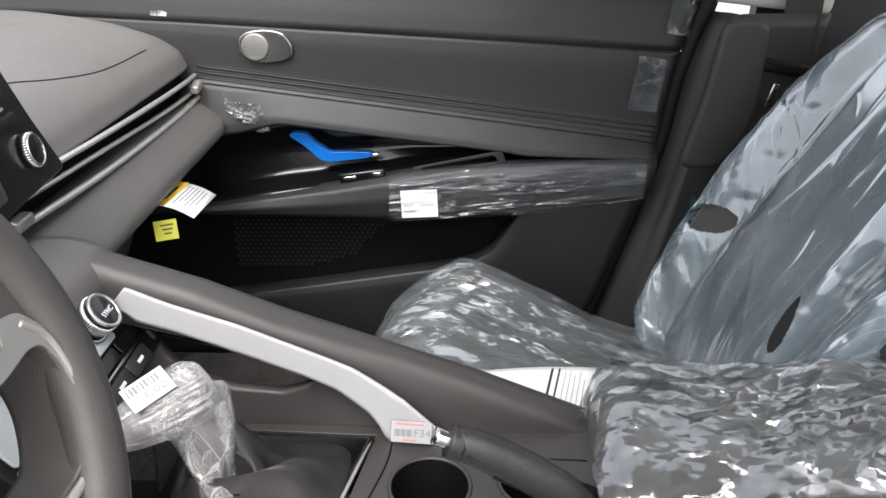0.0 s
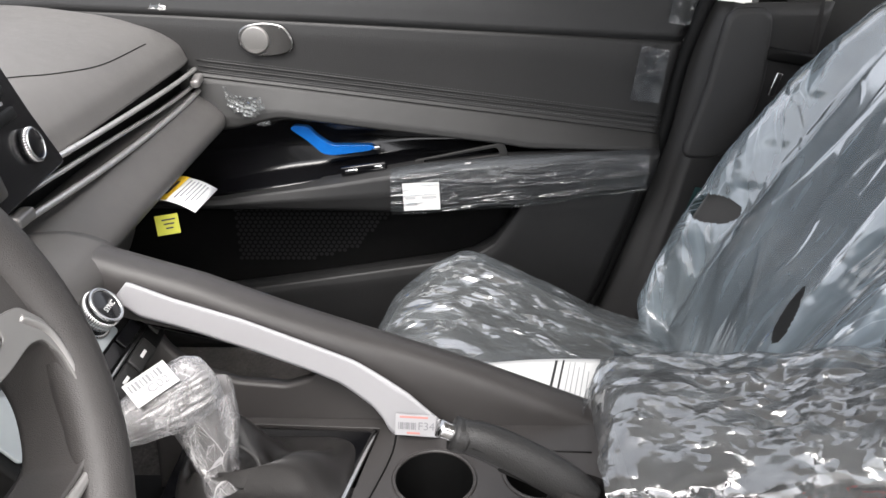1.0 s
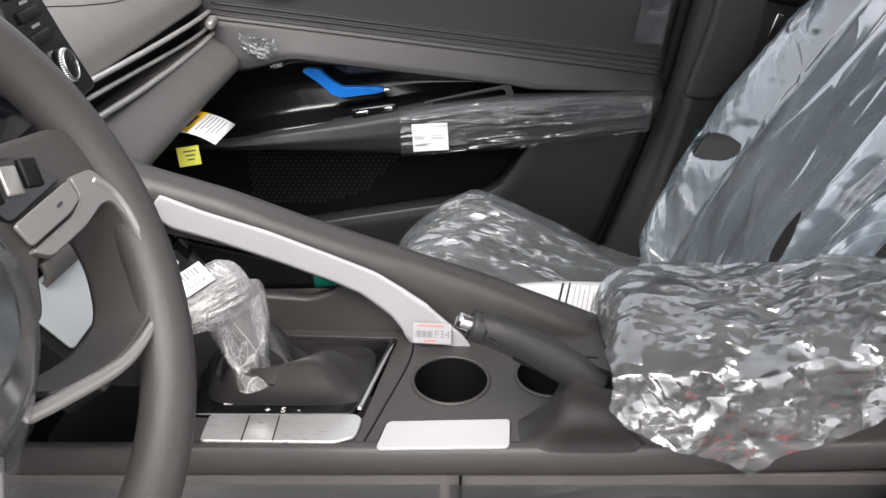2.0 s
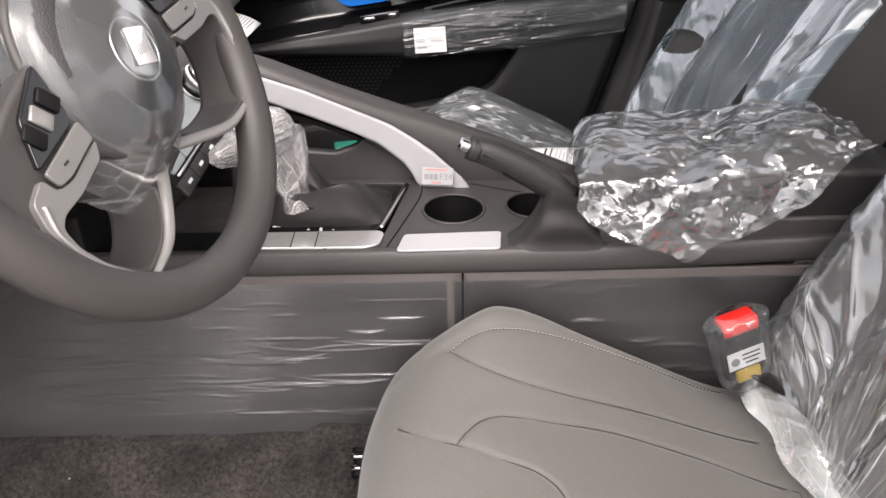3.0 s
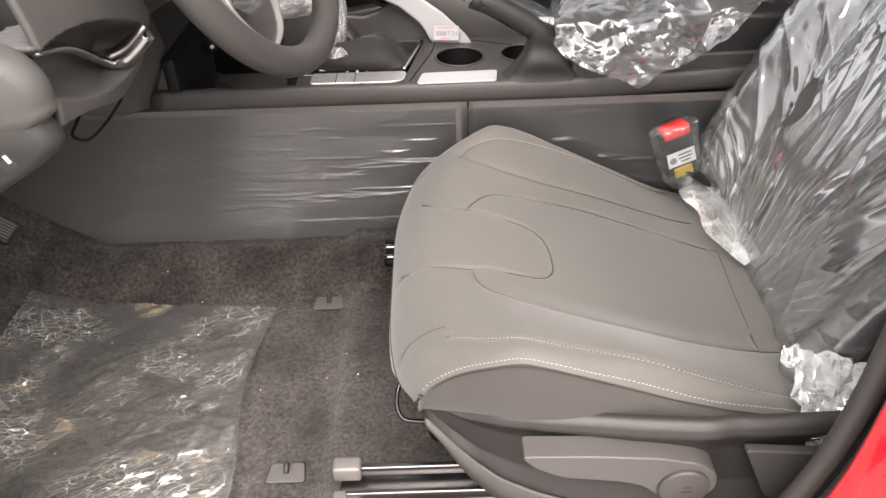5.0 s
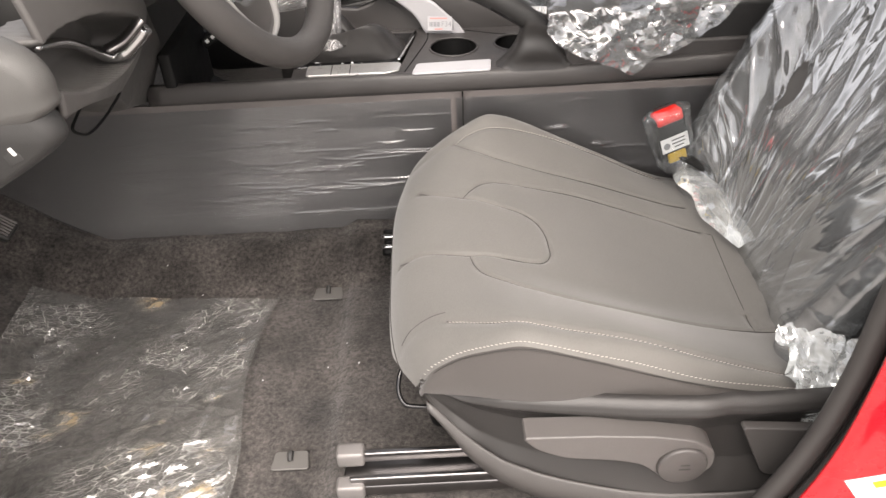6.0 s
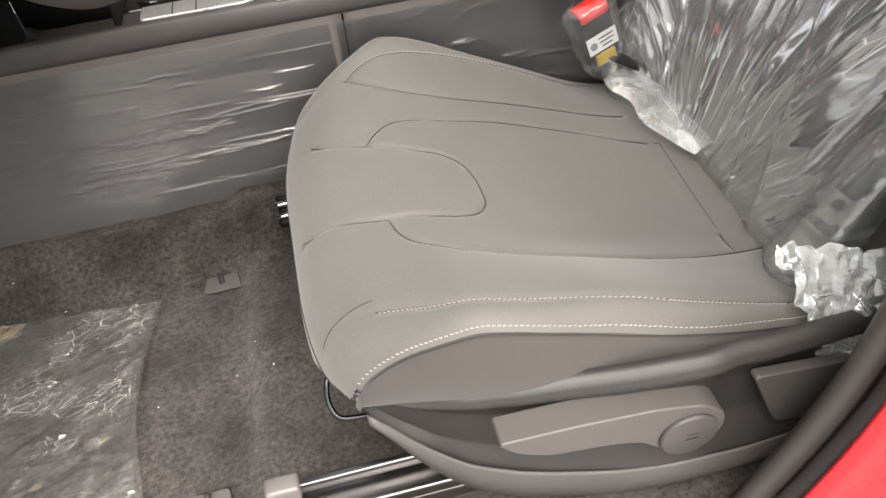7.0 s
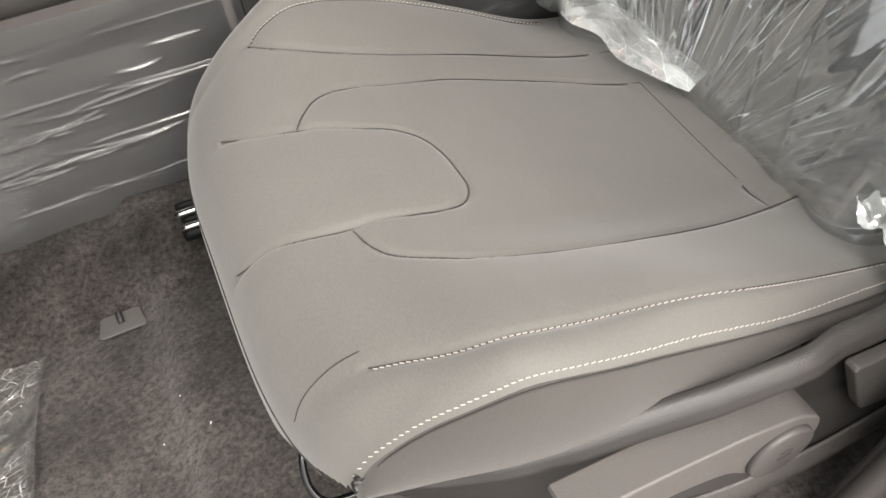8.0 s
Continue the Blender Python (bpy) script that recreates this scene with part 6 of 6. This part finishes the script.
part("tag", block(bk_o - bk_y * 0.040 + bk_n * 0.0130, (0.045, 0.024, 0.0012), bk_t, 0), PAPER, buckle, smooth=False)
for k in range(3):
    part("print", block(bk_o - bk_y * (0.034 + 0.006 * k) + bk_n * 0.0138 + bk_x * 0.006, (0.022 - 0.006 * (k == 2), 0.0018, 0.0004), bk_t, 0), INK, buckle, smooth=False)
part("print", disc(bk_o - bk_y * 0.041 - bk_x * 0.014 + bk_n * 0.0134, bk_n, 0.0055, 0.0055, 0.0006, 20, 0), GREYINK, buckle, smooth=False)
part("clip", block(bk_o - bk_y * 0.064 + bk_n * 0.011, (0.030, 0.016, 0.008), bk_t, 0.002), AMBER, buckle)


def bbag_fn(u, v):
    a = 2 * math.pi * u
    r = lerp(v, (0, 0.06, 0.5, 0.85, 1.0), (0.55, 1.0, 0.95, 0.78, 0.5))
    w = 1 + 0.10 * (ridged((math.cos(a), math.sin(a), v * 3), 1.7) - 0.5)
    p = bk_o + bk_y * (0.018 - 0.112 * v) + bk_x * (0.038 * r * w * math.cos(a)) + bk_n * (0.024 * r * w * math.sin(a))
    return tuple(p)


tagged(part("buckle_bag", sheet(bbag_fn, 60, 30, closed_u=True), FILM_SMALL, None), "small clear plastic bag around the belt buckle", "plastic film")

# ---------------------------------------------------------------- plastic covers on the seats


def cover(name, back, cy, label, holes, seed, fan, material):
    """Loose polythene round a seat back: long folds that fan upwards, crumpled borders, and punched holes."""
    nu, nv = 290, 240
    folds = fold_field(nu, nv, seed, 120 if seed < 150 else 34, lambda u, v: (u - fan[0], v - fan[1]), (0.004, 0.012), (0.10, 0.40), 0.25)
    fine = fold_field(nu, nv, seed + 1, 60, lambda u, v: (u - fan[0], v - fan[1]), (0.003, 0.005), (0.03, 0.10), 0.9)

    def fn(u, v):
        k = 0.04 + 0.92 * u
        p = Vector(back(k, v))
        q = Vector(back(k, min(1, v + 0.02))) if v < 0.98 else p * 2 - Vector(back(k, v - 0.02))
        r = Vector(back(min(1, k + 0.02), v)) - Vector(back(max(0, k - 0.02), v))
        n = r.cross(q - p)
        n = n.normalized() if n.length > 1e-9 else Vector((-1, 0, 0))
        if n.x > 0.2:
            n = -n
        edge = ease((abs(u - 0.5) - 0.14) / 0.12) + ease((0.16 - v) / 0.12)
        inset = 1 - 4 * (u - 0.5) ** 2
        off = 0.008 + 0.030 * inset * (1 - inset) + 0.038 * ease((0.33 - abs(u - 0.5)) / 0.14) * ease(v / 0.30)
        off += (0.0030 if seed < 150 else 0.0022) * at_grid(folds, u, v) + 0.0008 * at_grid(fine, u, v)
        off += min(1.0, edge) * ((0.007 if seed < 150 else 0.009) * (crumple(p, seed + 2, 11) - 0.4) + 0.0022 * (crumple(p, seed + 3, 28) - 0.4))
        return tuple(p + n * max(0.003, off))

    def keep(u, v):
        p = Vector(fn(u, v))
        for (hx, hy, hz), r1, r2, ang in holes:
            dy, dz = p.y - hy, (p.z - hz) * 1.15
            c, s = math.cos(radians(ang)), math.sin(radians(ang))
            if ((dy * c + dz * s) / r1) ** 2 + ((dz * c - dy * s) / r2) ** 2 < 1:
                return False
        return True
    return tagged(part(name, sheet(fn, nu, nv, keep=keep), material, None), label, "plastic film", "seat covers")


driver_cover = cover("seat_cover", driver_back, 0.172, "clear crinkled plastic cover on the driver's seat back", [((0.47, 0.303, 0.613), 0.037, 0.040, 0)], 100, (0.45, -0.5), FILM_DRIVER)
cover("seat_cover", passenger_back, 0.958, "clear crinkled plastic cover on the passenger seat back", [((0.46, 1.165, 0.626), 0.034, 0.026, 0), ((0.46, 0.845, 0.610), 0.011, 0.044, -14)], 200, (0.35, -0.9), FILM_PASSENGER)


def cushion_cover_fn(u, v):
    x, s, z = cushion_point(-0.97 + 1.94 * u, 0.10 + 0.9 * v)
    w = 0.012 + crumple((x, s, 0.5), 45, 12) * 0.014 + crumple((x, s, 1.5), 46, 30) * 0.006
    return x - 0.004, 0.958 + s * 1.03, z - 0.020 + w * (0.5 + 0.5 * math.sin(math.pi * u))


def cushion_hole(u, v):
    x, y, z = cushion_cover_fn(u, v)
    return ((x - 0.318) / 0.017) ** 2 + ((y - 1.005) / 0.034) ** 2 > 1


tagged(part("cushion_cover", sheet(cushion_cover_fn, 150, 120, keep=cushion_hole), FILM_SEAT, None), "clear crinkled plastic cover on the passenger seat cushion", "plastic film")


def hem(name, pts, width, label, seed, out=(-1.0, -0.1, 0.0)):
    """A pleated strip of film along a crease, lying out over what is beside it."""
    line = curve(pts, 90)
    d = Vector(out).normalized()

    def fn(u, v):
        p = line[round(u * 90)]
        w = width * (0.45 + 0.55 * math.sin(math.pi * min(1, u * 0.85 + 0.1))) * (1 + 0.25 * noise.noise((u * 4, seed, 0)) * v)
        c = 0.004 * (crumple((p.x + w * v, p.y, seed), int(seed * 10), 26) - 0.4)
        q = p + d * (w * (v - 0.3))
        return q.x, q.y, q.z + 0.012 * (1 - v) ** 2 + c + 0.006 * math.sin(math.pi * v)
    return part(name, sheet(fn, 90, 24), FILM_WHITE, driver_cover, label)


hem("cover_hem", [(0.366, 0.362, 0.436), (0.390, 0.31, 0.430), (0.402, 0.25, 0.420), (0.415, 0.19, 0.414)], 0.050, "bunched white edge of the plastic cover at the seat crease", 0.7)

def flap_side(u, v):
    """Slack film that bulges out beside the foot of the seat back."""
    top = Vector((0.338, -0.060, 0.500)).lerp(Vector((0.440, -0.135, 0.520)), u)
    low = Vector((0.352, -0.120, 0.432)).lerp(Vector((0.432, -0.150, 0.325)), u)
    p = top.lerp(low, v)
    p += Vector((0.5, 0, 0.9)) * (0.022 * noise.noise((u * 5, v * 5, 2.2)) + 0.010 * noise.noise((u * 14, v * 14, 4.1)))
    w = 0.026 * (crumple(p, 71, 14) - 0.4) + 0.011 * (crumple(p, 72, 34) - 0.4) + 0.004 * (crumple(p, 73, 80) - 0.4)
    edge = min(1.0, 6 * v, 6 * (1 - v)) * 0.5 + 0.5
    return p.x - 0.4 * w * edge, p.y - (w + 0.014 * math.sin(math.pi * v)) * edge, p.z + 0.3 * w


part("cover_hem", sheet(flap_side, 90, 80), FILM_WHITE, driver_cover, "bunched white edge of the plastic cover beside the cushion")

# ---------------------------------------------------------------- floor film and hooks


MAT_FOLDS = fold_field(180, 180, 77, 220, lambda u, v: (1.0, 0.35), (0.009, 0.016), (0.05, 0.2), 0.4)


def mat_fn(u, v):
    x = -0.72 + 0.405 * u + 0.012 * math.sin(v * 7) * u - 0.018 * (1 - v) * u
    y = -0.16 + 0.485 * v + 0.012 * math.sin(u * 5)
    w = crumple((x, y, 0.7), 51, 6) * 0.010 + crumple((x, y, 0.2), 52, 24) * 0.004 + 0.003 * at_grid(MAT_FOLDS, u, v) + 0.006 * math.exp(-((1 - u) / 0.012) ** 2)
    return x, y, floor_height(x, y) + 0.003 + w * (0.35 + 0.65 * u)


tagged(part("floor_film", sheet(mat_fn, 180, 180), FILM_FLOOR, None), "crumpled clear plastic sheet lying on the carpet, scuffed", "plastic film")


def make_hook(at):
    h = thing("mat_hook", at, "small black plastic mat hook on the carpet", "mat hook", "mat hooks")
    x, y, z = at
    rounded(part("base", prism(soft_outline([(x - 0.026, y - 0.016), (x + 0.026, y - 0.016), (x + 0.022, y + 0.014), (x - 0.022, y + 0.014)], 0.005), (0, 0, 1), 0.003, (0, 0, z), ((1, 0, 0), (0, 1, 0))), surface("grey hook plastic", (0.10, 0.095, 0.09), 0.45, grain=0.3), h), 0.001)
    part("hook", tube([(x, y - 0.002, z + 0.003), (x, y + 0.002, z + 0.008), (x, y + 0.008, z + 0.010)], 0.0038, 8, 8), TRIM, h)
    return h


hook = make_hook((-0.229, 0.325, 0.254))
copy_thing(hook, Matrix.Translation((-0.250, -0.022, 0.254)))
pedal = thing("accelerator_pedal", (-0.76, 0.38, 0.33), "dark ribbed accelerator pedal in the footwell", "pedal")
pm = Matrix.Rotation(radians(40), 4, "Y")
part("pad", block((-0.778, 0.376, 0.404), (0.085, 0.044, 0.012), pm, 0.004), TRIM, pedal)
for k in range(6):
    part("rib", block(Vector((-0.778, 0.359 + 0.007 * k, 0.404)) + Vector((0.005, 0, 0.006)), (0.075, 0.003, 0.003), pm, 0.001), CAPGREY, pedal)

# ---------------------------------------------------------------- near door opening: seal and red body


def opening(z, d):
    return gentle(z, (0.20, 0.30, 0.366, 0.441, 0.506, 0.619, 0.685, 0.80, 1.35), (0.21, 0.262, 0.291, 0.317, 0.333, 0.339, 0.341, 0.348, 0.40), 0.05) + d


post = thing("door_opening", (0.3, -0.22, 0.3), "near side door opening with a grey rubber seal and red bodywork", "door frame", kind="structure")
solid(part("inner_trim", sheet(lambda u, v: (opening(0.28 + 1.07 * v, 0.012 + 0.30 * u), -0.188 - 0.012 * math.sin(math.pi * min(1, u * 3)), 0.28 + 1.07 * v), 10, 40), RUBBER, post), 0.01)
part("seal", tube([(opening(z, 0.012), -0.197, z) for z in (0.28, 0.36, 0.45, 0.55, 0.65, 0.8, 1.0, 1.35)], 0.012, 10, 60), RUBBER, post)
part("seal", tube([(opening(z, 0.032), -0.216, z) for z in (0.28, 0.36, 0.45, 0.55, 0.65, 0.8, 1.0, 1.35)], 0.013, 10, 60), RUBBER, post)
solid(part("red_body", sheet(lambda u, v: (opening(0.20 + 1.15 * v, -0.004 + 0.30 * u), -0.240 - 0.05 * ease(u * 2.2), 0.20 + 1.15 * v), 14, 40), REDPAINT, post, "red painted bodywork"), 0.004)

# ---------------------------------------------------------------- films, labels and papers stuck on things


def ripple_film(name, fn, nu, nv, label, material=None):
    return tagged(part(name, sheet(fn, nu, nv), material or FILM_RIPPLE, None), label, "plastic film")


CON_FOLDS = fold_field(340, 240, 5, 150, lambda u, v: (1.0, 0.03), (0.0035, 0.0075), (0.02, 0.13), 0.035)
CON_FOLDS_REAR = fold_field(120, 90, 9, 24, lambda u, v: (1.0, 0.02), (0.008, 0.012), (0.05, 0.2), 0.05)
ARM_FOLDS = fold_field(190, 80, 21, 70, lambda u, v: (1.0, 0.10), (0.012, 0.03), (0.03, 0.18), 0.12)


def console_film(u, v):
    x = -0.95 + 0.945 * u
    z = 0.280 + 0.265 * v
    prof = lerp(z, (0.262, 0.34, 0.42, 0.50, 0.548), (0.432, 0.437, 0.449, 0.457, 0.459))
    return x, prof - 0.0022 - 0.0034 * at_grid(CON_FOLDS, u, v) * ease((0.95 - v) / 0.1) * ease((v - 0.22) / 0.1) * ease((x + 0.62) / 0.14) * ease(v / 0.15) - 0.0008 * noise.noise((x * 6, z * 30, 0)), z


ripple_film("console_film", console_film, 340, 240, "clear protective film with long wrinkles on the console side")


def console_film_rear(u, v):
    x = 0.004 + 0.44 * u
    z = 0.30 + 0.245 * v
    prof = lerp(z, (0.262, 0.34, 0.42, 0.50, 0.548), (0.432, 0.437, 0.449, 0.457, 0.459))
    return x, prof - 0.0022 - 0.0040 * at_grid(CON_FOLDS_REAR, u, v) * ease((u - 0.15) / 0.1) * ease((v - 0.35) / 0.15), z


ripple_film("console_film", console_film_rear, 120, 90, "clear protective film with long wrinkles on the rear console side")


def armrest_film(u, v):
    x = -0.085 + (lerp(0.65, REAR_Z, REAR_X) - 0.012 + 0.085) * u
    z = under_z(x) - 0.004 + (rest_z(x) - under_z(x) + 0.006) * v
    y = lerp(v, (0, 0.1, 0.5, 0.88, 0.97, 1.0), (1.274, 1.265, 1.260, 1.267, 1.280, 1.288))
    return x, y - 0.0025 - 0.0050 * at_grid(ARM_FOLDS, u, v) - 0.003 * max(0, noise.noise((x * 18, z * 30, 0.5))), z


ripple_film("armrest_film", armrest_film, 190, 80, "clear protective film stretched along the door armrest", FILM_TIGHT)


def patch(name, corners, label, seed, amp=0.003, mat=None):
    """A small clear film patch between four corners, slightly wavy."""
    a, b, c, d = (Vector(q) for q in corners)

    def fn(u, v):
        p = (a * (1 - u) + b * u) * (1 - v) + (d * (1 - u) + c * u) * v
        return p.x, p.y - 0.002 - amp * (ridged((p.x + seed, p.y, p.z), 22, (1, 1, 1), 2)), p.z
    return tagged(part(name, sheet(fn, 30, 40), mat or FILM_TAPE, None), label, "plastic film", "film patches")


patch("film_patch", [(0.338, 1.314, 0.772), (0.392, 1.314, 0.768), (0.400, 1.314, 0.860), (0.352, 1.314, 0.868)], "clear film patch at the rear of the door insert", 1.0)
patch("film_patch", [(0.392, 1.320, 0.905), (0.432, 1.320, 0.900), (0.452, 1.345, 0.972), (0.408, 1.345, 0.975)], "clear film patch at the rear of the door top", 2.0, 0.006)
patch("film_patch", [(-0.490, 1.322, 0.930), (-0.462, 1.322, 0.928), (-0.462, 1.335, 0.950), (-0.485, 1.335, 0.952)], "clear film patch at the front of the door top", 3.0)


def twist_fn(u, v):
    x = -0.375 + 0.075 * u - 0.012 * (1 - v) * (u - 0.5)
    z = 0.808 - 0.062 * v - 0.020 * u
    y = 1.288 + 0.03 * v - 0.030 * math.sin(math.pi * u) * (1 - 0.6 * v) - 0.012 * ridged((u * 2, v * 2, 0.4), 2.4)
    return x, y, z


tagged(part("film_tab", sheet(twist_fn, 40, 40), FILM_WHITE, None), "twisted tab of clear film between dash and door", "plastic film")

# sticker on the armrest film
sticker_m = plane_pose((-0.030, 1.2555, 0.612), (1.0, -0.02, 0.055), (-0.03, 0.05, 1.0))
sticker = thing("armrest_sticker", (-0.03, 1.256, 0.612), "plain white paper sticker with faint print on the door armrest", "sticker")
part("paper", flat_at(sticker_m, 0.066, 0.052, 0.0006), PAPER, sticker, smooth=False)
for row, parts_ in enumerate(((-0.020, 0.018), (0.014, 0.026)), 0):
    part("print", flat_at(sticker_m, parts_[1], 0.0045, 0.0003, parts_[0], -0.002, 0.0005), surface("faint print", (0.55, 0.55, 0.56), 0.7), sticker, smooth=False)
part("print", flat_at(sticker_m, 0.020, 0.0045, 0.0003, -0.018, -0.014, 0.0005), surface("faint print two", (0.55, 0.55, 0.56), 0.7), sticker, smooth=False)

# warning tag and small lime tag under the dash edge
tag_a, tag_b, tag_c = Vector((-0.382, 1.051, 0.728)), Vector((-0.329, 1.052, 0.707)), Vector((-0.335, 0.960, 0.708))
tag_d = tag_a + (tag_c - tag_b)
warn = thing("warning_tag", tuple(tag_a), "white paper tag with a yellow heading hanging from the dash", "paper tag")


def on_tag(a, b, lift=0.0):
    ea, eb = tag_b - tag_a, tag_d - tag_a
    n = ea.cross(eb).normalized()
    n = n if n.z > 0 else -n
    return tag_a + ea * a + eb * b + n * (lift + 0.004 * math.sin(math.pi * a))


def tag_strip(a0, a1, b0, b1, lift):
    return sheet(lambda u, v: on_tag(a0 + (a1 - a0) * u, b0 + (b1 - b0) * v, lift), 8, 2)


solid(part("paper", tag_strip(0, 1, 0, 1, 0), PAPER, warn), 0.0004)
part("heading", tag_strip(0.0, 0.24, 0.0, 1.0, 0.0012), YELLOW, warn, "yellow heading band")
part("print", tag_strip(0.08, 0.15, 0.25, 0.8, 0.002), INK, warn)
for k in range(6):
    part("print", tag_strip(0.34 + 0.09 * k, 0.375 + 0.09 * k, 0.10 + 0.02 * (k % 2), 0.86 - 0.09 * (k % 3), 0.0012), GREYINK, warn)
lime_m = plane_pose((-0.373, 0.950, 0.694), (0.9, 0.3, 0.05), (-0.2, 0.35, 0.9))
lime = thing("lime_tag", (-0.373, 0.950, 0.694), "small yellow-green printed tag under the dash", "paper tag")
part("paper", flat_at(lime_m, 0.031, 0.028, 0.0005), LIME, lime, smooth=False)
for k in range(3):
    part("print", flat_at(lime_m, 0.018 - 0.004 * k, 0.0022, 0.0003, 0.002, 0.007 - 0.006 * k, 0.0005), INK, lime, smooth=False)

# printed sheet on the passenger seat


def sheet_paper(u, v):
    x, y = 0.03 + 0.165 * u + 0.025 * v, 0.712 + 0.098 * v + 0.012 * u
    return x, y, 0.556 + 0.004 * math.sin(math.pi * u)


paper = thing("printed_sheet", (0.12, 0.77, 0.60), "white printed sheet lying on the plastic seat cover", "paper")
solid(part("paper", sheet(sheet_paper, 12, 8), PAPER, paper), 0.0005, 1.0)
for u0, u1, v0, v1, mt in ((0.64, 0.66, 0.05, 0.95, INK), (0.70, 0.715, 0.05, 0.95, INK), (0.76, 0.765, 0.1, 0.9, GREYINK), (0.80, 0.805, 0.1, 0.9, GREYINK), (0.84, 0.845, 0.1, 0.8, GREYINK), (0.88, 0.885, 0.1, 0.9, GREYINK), (0.92, 0.925, 0.1, 0.7, GREYINK)):
    part("print", sheet(lambda u, v, u0=u0, u1=u1, v0=v0, v1=v1: (Vector(sheet_paper(u0 + (u1 - u0) * u, v0 + (v1 - v0) * v)) + Vector((0, 0, 0.0012))), 2, 6), mt, paper)

# wire loop and connector below the dash
tagged(part("wire_loop", tube([(-0.45, 0.28, 0.71), (-0.435, 0.247, 0.686), (-0.435, 0.201, 0.679), (-0.435, 0.159, 0.679), (-0.435, 0.127, 0.683), (-0.435, 0.108, 0.691), (-0.435, 0.090, 0.707), (-0.437, 0.115, 0.712), (-0.44, 0.146, 0.716), (-0.45, 0.17, 0.73)], 0.0018, 8, 40), BLACK, None), "thin black cable looping down under the dash", "cable")
plug = thing("wall_socket_plug", (-0.418, 0.645, 0.596), "small black connector with white marks in the console bin", "connector")
pt = plane_pose((0, 0, 0), (0.82, 0.30, 0.48), (-0.4, 0.0, 0.9))
part("body", block((-0.418, 0.640, 0.598), (0.045, 0.018, 0.018), pt, 0.003), BLACK, plug)
for k in range(3):
    part("mark", block(Vector((-0.418, 0.640, 0.598)) + pt.to_3x3() @ Vector((-0.012 + 0.012 * k, 0.002, 0.0095)), (0.006, 0.006, 0.0006), pt, 0), PAPER, plug, smooth=False)

# label on the red body
red_lab = thing("pillar_label", (0.36, -0.30, 0.56), "white and yellow paper label on the red pillar", "label")
rm = plane_pose((0.352, -0.2925, 0.520), (0.80, -0.25, 0.55), (-0.5, 0.0, 0.8))
part("paper", flat_at(rm, 0.075, 0.050, 0.0006), PAPER, red_lab, smooth=False)
part("stripe", flat_at(rm, 0.055, 0.010, 0.0003, 0.010, 0.012, 0.0006), YELLOW, red_lab, smooth=False)
part("print", flat_at(rm, 0.040, 0.004, 0.0003, 0.010, -0.004, 0.0006), GREYINK, red_lab, smooth=False)

# lint and grit on the carpet
lint = bmesh.new()
lint_rng = random.Random(8)
for _ in range(14):
    x, y = lint_rng.uniform(-0.62, -0.14), lint_rng.uniform(-0.10, 0.40)
    m = Matrix.Translation((x, y, floor_height(x, y) + 0.003)) @ Matrix.Rotation(lint_rng.uniform(0, 6), 4, "Z") @ Matrix.Diagonal((lint_rng.uniform(0.0008, 0.0022), 0.0008, 0.0005, 1))
    bmesh.ops.create_icosphere(lint, subdivisions=1, radius=1.0, matrix=m)
tagged(part("lint", lint, PAPER, None), "scattered white lint and grit on the carpet", "lint", kind="stuff")
